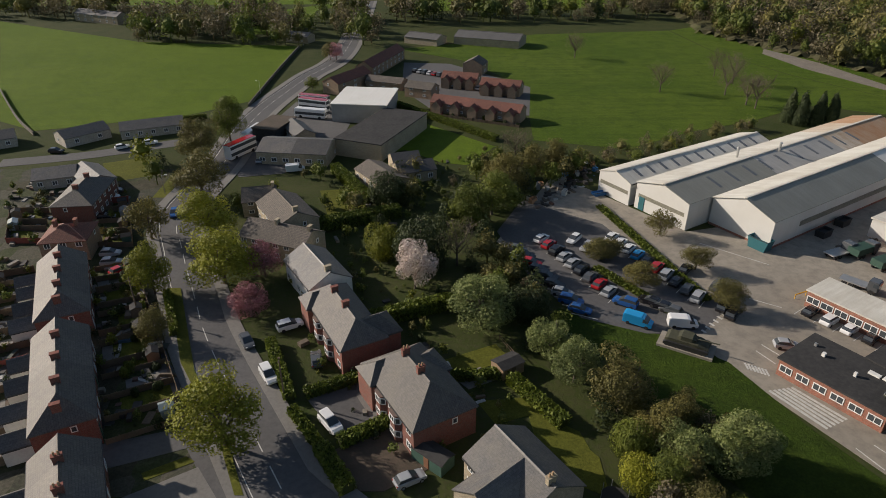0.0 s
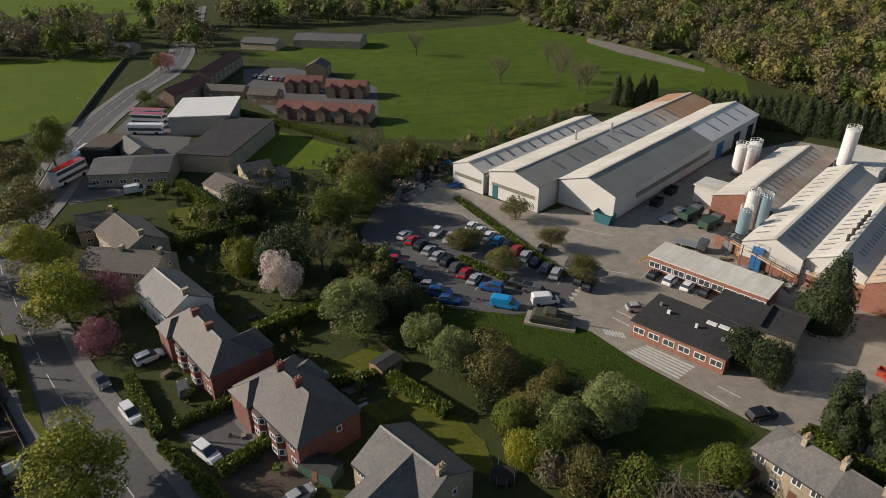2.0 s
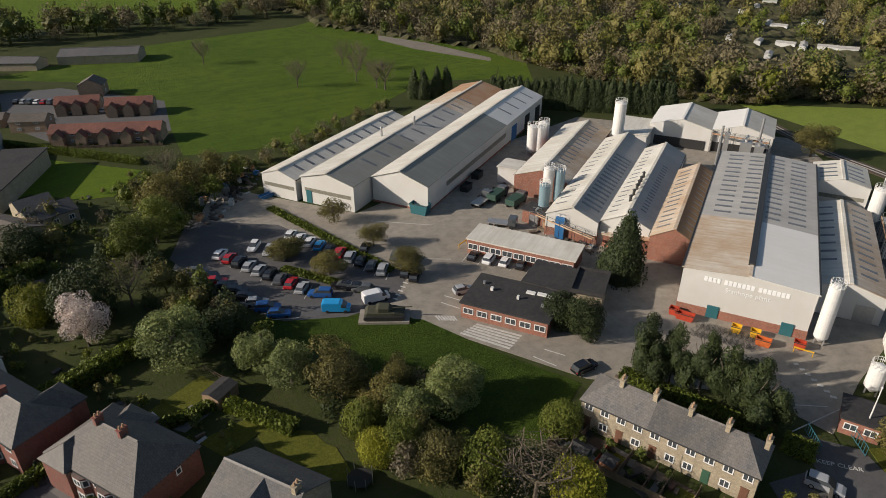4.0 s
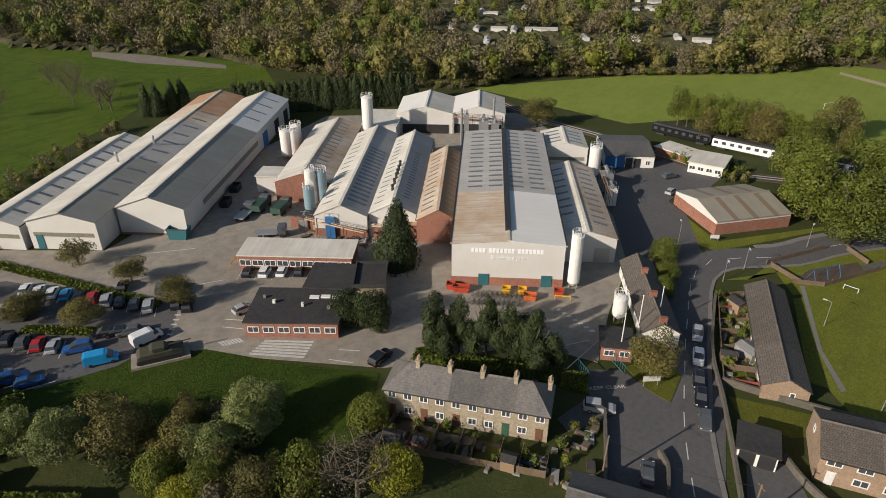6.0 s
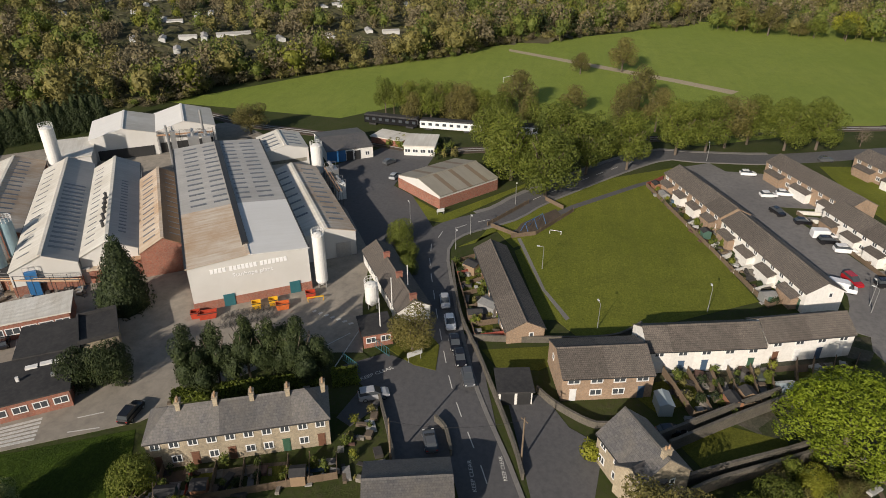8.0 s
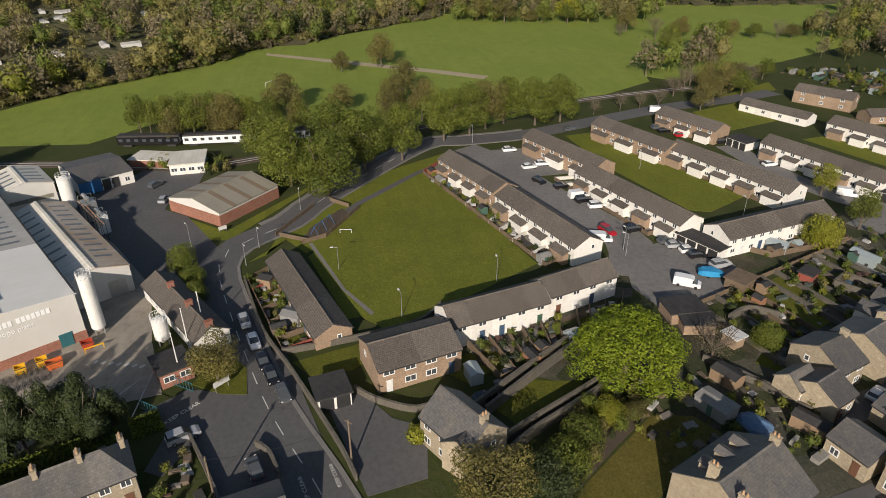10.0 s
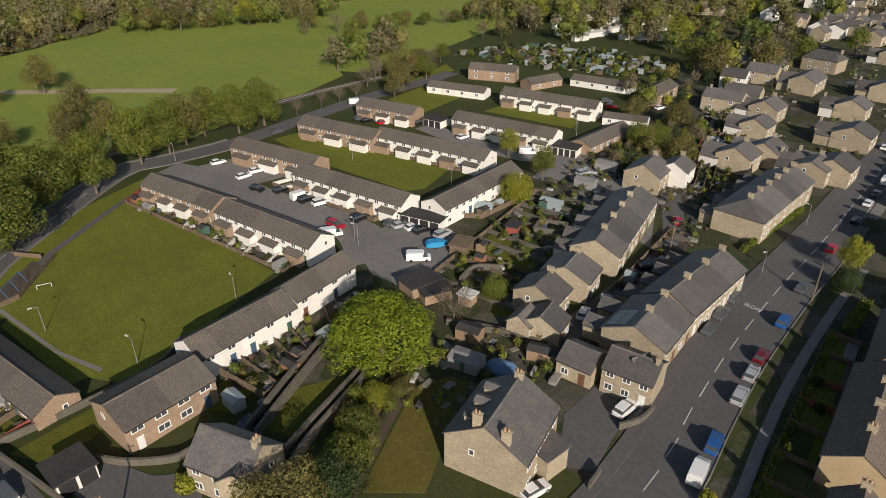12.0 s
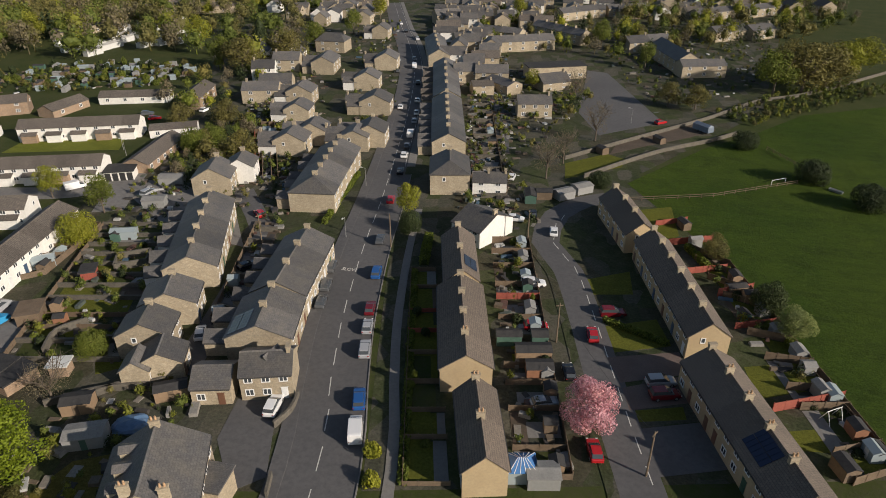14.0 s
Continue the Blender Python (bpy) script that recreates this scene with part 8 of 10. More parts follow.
# trees between the far houses
for poly, gap, hs in (([(56.2, -295.2), (-5.8, -302.8), (-5.0, -391.1), (79.0, -410.8)], 11.0, (4, 8)), ([(-2.8, -287.1), (-81.1, -346.8), (-135.1, -423.7), (-115.6, -528.0), (0.1, -446.0)], 10.0, (5, 10)), ([(289.0, -263.2), (216.7, -335.5), (206.6, -378.8), (247.4, -457.2), (435.8, -410.0)], 13.0, (6, 11)),
                      ([(132.6, -169.0), (114.3, -185.8), (122.1, -235.8), (127.4, -269.4), (150.7, -271.5), (162.0, -245.8), (149.4, -195.5)], 9.0, (3, 8)), ([(267.1, -285.4), (299.4, -377.0), (370.1, -458.5), (356.5, -372.4)], 11.0, (6, 12)), ([(28.7, -207.3), (9.9, -203.7), (2.8, -232.3), (15.8, -229.0)], 7.0, (3, 6)),
                      ([(-24.2, 138.2), (-10.3, 155.6), (2.9, 153.1), (14.9, 176.3), (17.1, 150.5), (1.9, 133.3), (-9.7, 126.1), (-20.1, 119.6)], 7.5, (3, 7)), ([(-83.3, 161.0), (-88.7, 196.2), (-70.2, 153.1), (-66.2, 133.0)], 9, (5, 9))):
    woods("copse", scatter(poly, gap, rng, hs, ["olive", "olive", "green", "green", "bare", "lime", "conifer"]), "scattered trees and shrubs between the houses", WOODKEYS, 12, 360, 0.08)

# ---- gardens, fences, hedges and walls ----
FENCE = rough_mat("weathered_fence", (0.13, 0.09, 0.055), (0.18, 0.13, 0.085), (0.09, 0.07, 0.05), 0.4, 4.0, bump_s=0.4, bump_d=0.02)
REDFENCE = rough_mat("red_stained_fence", (0.26, 0.06, 0.04), (0.32, 0.09, 0.06), (0.18, 0.05, 0.035), 0.4, 4.0, bump_s=0.4, bump_d=0.02)
DRYSTONE = rough_mat("field_stone", (0.105, 0.095, 0.076), (0.145, 0.128, 0.102), (0.062, 0.057, 0.046), 0.6, 3.0, bump_s=0.9, bump_d=0.12)
HEDGE = leaf_mat("hedge_leaves", (0.075, 0.105, 0.014), (0.12, 0.16, 0.022), (0.17, 0.21, 0.036))
PLASTIC = plain("pale_plastic", (0.6, 0.6, 0.57), 0.4)
SHEDROOF = rough_mat("grey_shed_roof", (0.2, 0.2, 0.19), (0.26, 0.255, 0.24), (0.13, 0.13, 0.12), 0.5, 4.0, bump_s=0.3, bump_d=0.02)
SHEDWOODS = [FENCE, plain("shed_green", (0.06, 0.12, 0.09), 0.7), plain("shed_tan", (0.26, 0.18, 0.11), 0.8), plain("shed_grey", (0.25, 0.25, 0.24), 0.7), plain("shed_orange", (0.27, 0.13, 0.07), 0.8)]


def fence(a, b, h=1.5, material=None, name="fence", label=""):
    """A board fence with posts and a top rail, in one run."""
    material = material or FENCE
    a, b = Vector(a), Vector(b)
    L = (b - a).length
    bm = bmesh.new()
    n = max(1, round(L / 1.8))
    box(bm, 0, -0.03, 0, L, 0.03, h)
    for i in range(n + 1):
        x = L * i / n
        box(bm, x - 0.06, -0.07, 0, x + 0.06, 0.07, h + 0.12)
    ob = tagged(new(name, mesh_of(name, bm, material)), label or ("red-stained board fence between gardens" if material is REDFENCE else "weathered board fence between gardens"), "fence", kind="structure")
    ob.matrix_basis = pose(a.x, a.y, 0, 0, 0, math.degrees(math.atan2((b - a).y, (b - a).x)))
    return ob


def stone_wall(pts, h=1.05, w=0.32, material=None, label="dry stone wall with rough coping"):
    """A stone wall along a line, its top uneven."""
    line = smooth_line(pts, 1.2) if len(pts) > 2 else [Vector(pts[0]).lerp(Vector(pts[1]), k / max(2, round((Vector(pts[1]) - Vector(pts[0])).length))) for k in range(max(2, round((Vector(pts[1]) - Vector(pts[0])).length)) + 1)]
    bm = bmesh.new()
    ribbon(bm, line, -w / 2, w / 2, 0, h)
    for v in bm.verts:
        if v.co.z > 0.5:
            v.co.z += rnd.uniform(-0.1, 0.1)
    cap = bmesh.new()
    bmesh.ops.recalc_face_normals(bm, faces=bm.faces)
    tagged(new("garden_wall", mesh_of("garden_wall", bm, material or DRYSTONE)), label, "wall", kind="structure")
    ribbon(cap, line, -w / 2 - 0.03, w / 2 + 0.03, h - 0.02, h + 0.12)
    bmesh.ops.recalc_face_normals(cap, faces=cap.faces)
    tagged(new("wall_coping", mesh_of("wall_coping", cap, material or DRYSTONE)), "flat stone coping along a wall", "wall", kind="structure")


def hedge(a, b, h=1.6, w=1.2, material=None):
    """A clipped hedge: a dense leafy box."""
    a, b = Vector(a), Vector(b)
    L = (b - a).length
    rg = np.random.default_rng(int(abs(a.x * 7 + a.y * 3)) + 1)
    n = int((2 * h * L + w * L) * 48)
    face = rg.choice(3, n, p=[h / (2 * h + w), h / (2 * h + w), w / (2 * h + w)])
    c = np.stack([rg.random(n) * L, np.where(face == 0, -w / 2, np.where(face == 1, w / 2, (rg.random(n) - 0.5) * w)), np.where(face == 2, h, rg.random(n) * h)], 1)
    c += rg.normal(size=(n, 3)) * 0.09
    u, v = rg.normal(size=(n, 3)) * 0.085, rg.normal(size=(n, 3)) * 0.085
    leaves = np.stack([c - u - v, c + u - v, c + u + v, c - u + v], 1).reshape(-1, 3)
    t = thing("hedge", a.x, a.y, 0, math.degrees(math.atan2((b - a).y, (b - a).x)), "clipped green hedge along the plot", "hedge")
    part("leaves", leaf_mesh("leaves", leaves, material or HEDGE, 4), None, t)
    bm = bmesh.new()
    box(bm, 0.1, -w / 2 + 0.12, 0, L - 0.1, w / 2 - 0.12, h - 0.1)
    part("core", bm, GROUND, t)


SHEDS = {}


def garden_shed(at, turn, w=2.4, d=1.8, h=2.0, wood=0, glass=False):
    key = (round(w, 1), round(d, 1), wood, glass)
    if key not in SHEDS:
        a, b, c = bmesh.new(), bmesh.new(), bmesh.new()
        wall_mesh(a, w, d, h - 0.4, h)
        roof_mesh(b, w, d, h - 0.4, h, over=0.1, thick=0.05)
        box(c, -0.4, -d / 2 - 0.04, 0, 0.4, -d / 2 + 0.02, h - 0.55)
        SHEDS[key] = mesh_of("wall", a, GREENHOUSE if glass else SHEDWOODS[wood]), mesh_of("roof", b, GREENHOUSE if glass else (DARKFELT if wood != 3 else SHEDROOF)), mesh_of("door", c, PLASTIC if glass else SHEDWOODS[(wood + 3) % 5])
    ms = SHEDS[key]
    t = thing("greenhouse" if glass else "garden_shed", at[0], at[1], 0, turn, "small glazed greenhouse in a garden" if glass else "small timber shed with a felt roof in a garden", "greenhouse" if glass else "shed")
    for nm, m in zip(("wall", "roof", "door") if math.hypot(*at) < 120 else ("wall", "roof"), ms):
        part(nm, m, None, t)


SKYGLASS, _t, _b = nodes_of("blue_glass", 0.1)
_b.inputs["Base Color"].default_value = (0.08, 0.2, 0.42, 1)
GREENHOUSE, _t, _b = nodes_of("greenhouse_glass", 0.15)
_b.inputs["Base Color"].default_value = (0.3, 0.35, 0.36, 1)


def plots(p0, p1, p2, p3, n, fences=(0.6, 0.1), sheds=0.6, wall=None, paved=0.3, h=1.3, bushes=2):
    """Garden plots: p0 to p1 lies along the houses, p3 to p2 along the far side."""
    p0, p1, p2, p3 = (Vector(p) for p in (p0, p1, p2, p3))
    cuts = [(i + (rnd.uniform(-0.22, 0.22) if 0 < i < n else 0)) / n for i in range(n + 1)]
    for i in range(n + 1):
        a, b = p0.lerp(p1, cuts[i]), p3.lerp(p2, cuts[i])
        if wall and (h > 1 or rnd.random() < 0.6):
            stone_wall([tuple(a), tuple(b)], h * 0.8, 0.3, wall, "low garden wall between plots")
        else:
            fence(a, b, h * rnd.uniform(0.8, 1.2), REDFENCE if rnd.random() < fences[1] else FENCE)
        if i == n:
            break
        c, d = p0.lerp(p1, cuts[i + 1]), p3.lerp(p2, cuts[i + 1])

        def at(u, v):
            return tuple(a.lerp(c, u).lerp(b.lerp(d, u), v))
        turn = heading(a, c)
        s = rnd.uniform(0.15, 0.4)
        if rnd.random() < 0.55:
            patch("terrace_paving", [at(0.04, 0.02), at(0.96, 0.02), at(0.96, s), at(0.04, s)], 0.06, PAVING if rnd.random() < 0.6 else SOIL, "garden paving by the house", "paving")
        if rnd.random() > paved:
            patch("lawn", [at(0.06, s), at(0.94, s), at(0.94, 0.93), at(0.06, 0.93)], 0.05, LAWN if rnd.random() < 0.7 else GROUND, "small garden lawn")
        else:
            patch("terrace_paving", [at(0.3, s), at(0.7, s), at(0.7, 0.95), at(0.3, 0.95)], 0.055, PAVING, "garden path", "paving")
        if rnd.random() < sheds:
            garden_shed(at(rnd.uniform(0.3, 0.7), rnd.uniform(0.7, 0.88)), turn + rnd.choice((0, 90, 180)), rnd.choice((1.8, 2.4)), 1.8, rnd.choice((1.9, 2.1)), rnd.randrange(5), rnd.random() < 0.18)
        for k in range(bushes if bushes < 2 else bushes - 1):
            tree(at(rnd.choice((0.12, 0.85)), rnd.uniform(0.3, 0.9)), rnd.uniform(0.8, 1.9), rnd.uniform(0.5, 1.0), rnd.choice(("bush", "bush", "darkbush", "darkbush")))
    fence(p3, p2, h)


WHITEWALL = rough_mat("white_garden_wall", (0.62, 0.6, 0.55), (0.68, 0.66, 0.6), (0.45, 0.42, 0.36), 0.4, 3.0, bump_s=0.3, bump_d=0.02)
plots((12.7, -54.2), (27.4, -103.7), (32.0, -102.5), (18.4, -52.8), 8, sheds=0.0, paved=0.1, h=0.9, bushes=1)
plots((5.0, -57.1), (19.3, -117.6), (11.6, -119.5), (-1.8, -58.8), 11, sheds=0.9, fences=(0.6, 0.08), paved=0.6)
plots((-35.4, -66.3), (-20.1, -124.9), (-27.6, -119.3), (-41.6, -70.1), 10, sheds=0.7, fences=(0.5, 0.1))
plots((68.0, -65.2), (86.2, -108.8), (102.7, -104.7), (85.9, -60.7), 11, sheds=0.4, bushes=3, wall=DRYSTONE, h=1.0, paved=0.15)
plots((54.7, -77.0), (64.6, -111.5), (69.5, -110.2), (60.1, -78.1), 7, sheds=0.3, paved=0.9, wall=DRYSTONE, bushes=0)
plots((81.4, -18.5), (90.7, -48.9), (81.6, -44.0), (72.4, -21.6), 9, sheds=0.3, fences=(0.6, 0.0), bushes=3)
plots((160.1, -26.7), (106.2, -42.7), (103.6, -38.7), (154.8, -22.3), 10, sheds=0.2, wall=WHITEWALL, h=1.0, paved=0.6, bushes=1)
plots((86.9, 5.7), (112.2, 14.0), (108.4, 18.1), (84.9, 10.6), 6, sheds=0.35, bushes=1, h=1.0)
plots((145.0, -60.3), (113.9, -70.1), (112.3, -64.1), (144.9, -54.4), 7, sheds=0.0, wall=WHITEWALL, paved=0.9, h=0.9, bushes=0)
plots((155.2, -91.9), (122.1, -101.8), (120.7, -98.7), (151.8, -87.5), 6, sheds=0.0, h=0.9, bushes=1)
plots((102.5, -81.2), (108.9, -104.9), (102.5, -103.7), (99.3, -84.3), 6, sheds=0.6, bushes=2)
plots((-44.4, 62.4), (-66.8, 107.0), (-60.4, 109.6), (-35.4, 67.0), 11, sheds=0.35, bushes=3, h=1.2)
plots((-54.0, 60.0), (-78.5, 107.0), (-85.6, 104.0), (-61.0, 56.0), 10, sheds=0.9, paved=0.9, bushes=1)
plots((49.8, 47.6), (56.7, 24.6), (53.4, 23.4), (44.0, 45.8), 8, sheds=0.4, bushes=2, h=1.2)
plots((-89.6, 133.0), (-82.6, 118.4), (-90.6, 118.4), (-98.3, 133.0), 3), plots((-72.0, 116.8), (-81.1, 137.1), (-74.0, 139.2), (-63.7, 116.8), 4)
plots((-2.8, 212.8), (24.8, 201.4), (23.5, 193.8), (-3.5, 206.7), 8, sheds=0, h=0.8), plots((25.6, -139.4), (43.9, -212.4), (37.0, -214.1), (19.8, -140.8), 9, paved=0.9, wall=DRYSTONE, bushes=0)
plots((87.8, -135.9), (77.9, -138.3), (98.8, -177.4), (109.2, -174.8), 5, bushes=4)
for pts in ([(107.8, 18.4), (91.0, 14.0), (79.5, 9.0), (63.8, 2.7), (57.4, 0.7)], [(84.7, 10.8), (86.1, 0.4), (88.8, -11.2), (93.5, -16.3)], [(74.1, -0.0), (71.0, -3.1), (68.2, -8.4), (69.7, -12.2)], [(8.3, -169.6), (-6.7, -186.6), (-31.2, -214.0), (-39.3, -224.4), (-52.5, -241.3), (-71.4, -255.9), (-108.9, -296.9)], [(2.5, -157.8), (-16.1, -180.3), (-31.5, -193.8), (-40.0, -202.9)],
            [(65.5, 13.4), (63.7, 11.6), (59.6, 10.1)], [(68.9, 22.4), (62.7, 19.5), (55.7, 16.5)], [(71.8, -53.8), (66.3, -58.2), (60.0, -61.2), (56.2, -65.0)], [(66.2, -57.6), (61.6, -62.2), (56.3, -65.8)], [(38.3, -57.9), (37.3, -61.2), (37.8, -64.7)], [(34.6, -50.1), (33.7, -47.0)], [(-163.3, 237.2), (-137.5, 203.2), (-122.8, 186.6)], [(-66.0, 215.8), (-67.0, 262.7), (-67.3, 311.3)]):
    stone_wall(pts)
for pts in ([(57.6, -18.6), (60.6, -22.8), (66.4, -33.6), (69.6, -39.0)], [(59.4, -17.8), (61.9, -21.9), (67.4, -32.6), (69.0, -35.4)], [(66.8, -16.4), (73.4, -25.6), (80.2, -35.8)], [(65.6, -17.6), (72.4, -27.0), (79.2, -37.0)]):
    stone_wall(pts, 1.8, 0.35)
for a, b, h, w in (((-19.9, 71.6), (-12.6, 75.3), 1.4, 1.2), ((-13.6, 62.1), (-6.9, 66.6), 1.5, 1.5), ((-16.0, 61.4), (-11.4, 54.4), 1.6, 1.8), ((-21.2, 68.5), (-16.1, 61.7), 1.3, 1.2), ((-27.8, 84.2), (-21.9, 70.8), 1.4, 1.4), ((-28.1, 157.7), (-16.6, 136.8), 2.4, 2.2),
                   ((-27.3, 124.2), (-9.8, 131.6), 2.6, 2.6), ((-19.1, 220.2), (15.9, 181.0), 1.8, 1.6), ((-16.0, 87.8), (1.6, 95.2), 2.4, 2.0), ((-7.0, 76.2), (-1.3, 79.4), 1.4, 1.2), ((10.1, 74.9), (16.5, 65.5), 1.8, 1.6), ((-0.1, 75.3), (10.2, 76.2), 1.4, 1.2),
                   ((-50.0, 98.9), (-44.0, 86.2), 1.2, 1.0), ((-83.1, 200.8), (-76.0, 203.1), 1.4, 1.2), ((36.3, 136.3), (47.2, 96.6), 0.45, 1.8), ((29.5, 108.4), (42.3, 89.0), 0.45, 1.8), ((-20.1, -124.7), (-23.7, -116.2), 1.2, 1.0),
                   ((-4.4, -94.4), (-14.7, -90.0), 0.8, 0.8), ((31.3, -102.7), (18.4, -52.8), 0.6, 0.9), ((30.3, -105.2), (32.3, -116.9), 1.2, 1.5), ((56.3, -117.1), (59.0, -145.7), 1.0, 0.8), ((70.8, 30.1), (72.3, 26.5), 1.2, 3.0), ((62.9, 51.5), (70.5, 31.6), 1.1, 2.0)):
    hedge(a, b, h, w)

# ---- street furniture ----
def lamp_post(at, turn, h=4.8):
    t = thing("street_lamp", at[0], at[1], 0, turn, "slim grey street lamp on a tall pole", "street lamp")
    a, b = bmesh.new(), bmesh.new()
    tube(a, 0, 0, 0, 1.2, 0.09, 0.09, 8), tube(a, 0, 0, 1.2, h, 0.06, 0.045, 8)
    rod(a, (0, 0, h), (0.9, 0, h + 0.15), 0.035, 6)
    box(b, 0.75, -0.14, h + 0.1, 1.35, 0.14, h + 0.22)
    part("pole", a, STEEL, t), part("lamp_head", b, PLASTIC, t)


for p, r in (((91.8, -9.1), 20), ((109.8, 1.0), 90), ((100.2, -28.0), 0), ((107.4, -56.4), 0), ((121.5, 16.8), 200), ((114.4, 18.8), 200), ((124.3, 30.6), 30), ((138.3, 8.7), 0), ((175.9, -39.9), 0), ((105.1, -55.9), 40), ((148.1, -78.9), 0), ((116.7, -88.9), 0),
             ((126.2, -143.0), 0), ((54.6, -139.2), 0), ((49.3, -112.4), 90), ((-65.9, 231.9), 200), ((-67.2, 143.6), 0), ((130.0, -146.8), 0), ((-9.3, -206.5), 0), ((-66.5, 316.9), 0)):
    lamp_post(p, r)
POLEWOOD = rough_mat("pole_wood", (0.16, 0.12, 0.08), (0.2, 0.15, 0.1), (0.1, 0.08, 0.06), 0.5, 5.0)
POLES = [(60.3, 1.1), (-10.7, -61.6), (2.8, -86.6), (-22.8, 71.2), (64.4, -104.3), (38.8, -110.7), (-52.5, 92.2), (11.8, -119.2), (57.1, 17.5)]
for p in POLES:
    t = thing("telegraph_pole", p[0], p[1], 0, rnd.random() * 180, "brown wooden telegraph pole with crossbar", "telegraph pole")
    bm = bmesh.new()
    tube(bm, 0, 0, 0, 7.6, 0.15, 0.1, 8)
    part("pole", bm, POLEWOOD, t)
    bm = bmesh.new()
    box(bm, -0.6, -0.05, 7.1, 0.6, 0.05, 7.22)
    part("crossbar", bm, POLEWOOD, t)
for i, j in ((0, 8), (1, 2), (2, 7)):
    bm = bmesh.new()
    a, b = Vector((*POLES[i], 7.2)), Vector((*POLES[j], 7.2))
    pts = [a.lerp(b, k / 8) - Vector((0, 0, 1.2 * (1 - (k / 4 - 1) ** 2))) for k in range(9)]
    for p, q in zip(pts, pts[1:]):
        rod(bm, p, q, 0.02, 4)
    tagged(new("cable", mesh_of("cable", bm, DARKMETAL)), "thin black cable slung between telegraph poles", "cable")
for p in ((81.9, 25.6), (88.3, 25.3), (92.8, 23.6)):
    t = thing("flagpole", p[0], p[1], 0, 0, "white flagpole beside the works gate", "flagpole")
    bm = bmesh.new()
    tube(bm, 0, 0, 0, 8.0, 0.12, 0.07, 8), tube(bm, 0, 0, 8.0, 8.15, 0.14, 0.06, 8)
    part("pole", bm, SILOWHITE, t)


def board(at, turn, w, h, z, label, category="sign"):
    t = thing("sign_board", at[0], at[1], 0, turn, label, category)
    bm = bmesh.new()
    box(bm, -w / 2, -0.05, z, w / 2, 0.05, z + h)
    part("panel", bm, PLASTIC, t)
    for x in (-w * 0.4, w * 0.4):
        bm = bmesh.new()
        tube(bm, x, 0.08, 0, z + h, 0.05, 0.05, 6)
        part("post", bm, STEEL, t)


board((77.7, 19.0), heading((77.8, 20.5), (79.5, 18.5)), 2.6, 0.9, 1.1, "white sign board on posts by the works gate")
board((130.0, 24.9), heading((130.3, 26.7), (131.9, 24.0)), 1.8, 0.8, 0.6, "white notice board in front of the hall")
for a, b in (((80.7, 27.2), (78.0, 23.2)), ((75.7, 30.0), (73.3, 26.6))):
    g_ = thing("gate", *a, 0, heading(a, b), "teal steel gate standing open by the works", "gate")
    L = (Vector(b) - Vector(a)).length
    for k in range(9):
        bm = bmesh.new()
        rod(bm, (L * k / 8, 0, 0.1), (L * k / 8, 0, 1.7), 0.04, 6)
        part("bar", bm, TEAL, g_)
    for z in (0.2, 1.6):
        bm = bmesh.new()
        rod(bm, (0, 0, z), (L, 0, z), 0.05, 6)
        part("rail", bm, TEAL, g_)


def goal(at, turn, w, h):
    t = thing("goal", at[0], at[1], 0, turn, "white metal goal frame on the grass", "goal")
    for x in (-w / 2, w / 2):
        bm = bmesh.new()
        rod(bm, (x, 0, 0), (x, 0, h), 0.06, 6)
        part("goal_post", bm, SILOWHITE, t)
    bm = bmesh.new()
    rod(bm, (-w / 2, 0, h), (w / 2, 0, h), 0.06, 6)
    part("crossbar", bm, SILOWHITE, t)


goal((124.8, -1.0), heading((125.0, 0.1), (124.7, -2.1)), 2.4, 0.9)
goal((249.8, 21.3), heading((248.5, 22.8), (252.0, 19.9)), 5.2, 2.0)
goal((-44.8, -165.3), heading((-43.1, -164.4), (-46.9, -167.1)), 4.5, 1.4)
sw = thing("swing", *(127.1, 3.8), 0, heading((124.2, 6.5), (133.3, 0.8)), "blue steel swing frame in a fenced play area", "swing")
for x in (-3.2, 0, 3.2):
    for s in (-1, 1):
        bm = bmesh.new()
        rod(bm, (x, s * 1.1, 0), (x, 0, 2.3), 0.05, 6)
        part("leg", bm, BLUE, sw)
bm = bmesh.new()
rod(bm, (-3.2, 0, 2.3), (3.2, 0, 2.3), 0.05, 6)
part("top_bar", bm, BLUE, sw)
patch("play_area", [(123.4, 7.7), (128.5, 6.6), (137.5, -0.7), (133.4, -2.4), (124.8, 3.4)], 0.07, SOIL, "dark play surface under the swings")
for a, b in (((121.4, 8.1), (123.6, 3.2)), ((123.6, 3.2), (136.7, -4.6)), ((126.0, 13.7), (139.5, 5.7)), ((125.7, 12.9), (122.1, 7.1)), ((141.9, 1.9), (137.7, -2.3))):
    fence(a, b, 1.0, None, "paling_fence", "low timber fence round the play area")
for a, b in (((-8.8, -145.8), (-28.2, -152.9)), ((-28.2, -152.9), (-49.4, -166.5)), ((-34.1, -91.3), (-40.3, -74.1)), ((-46.5, -191.0), (-54.0, -175.4)), ((9.2, 85.2), (12.2, 78.4))):
    t = thing("field_fence", *a, 0, heading(a, b), "weathered post and rail field fence", "fence")
    L = (Vector(b) - Vector(a)).length
    n = max(3, round(L / 3))
    bm = bmesh.new()
    tube(bm, 0, 0, 0, 1.2, 0.08, 0.07, 6)
    post = mesh_of("post", bm, FENCE)
    for k in range(n + 1):
        part("post", post, None, t).matrix_basis = pose(L * k / n, 0, 0)
    for z in (0.5, 1.0):
        bm = bmesh.new()
        box(bm, 0, -0.03, z, L, 0.03, z + 0.1)
        part("rail", bm, FENCE, t)

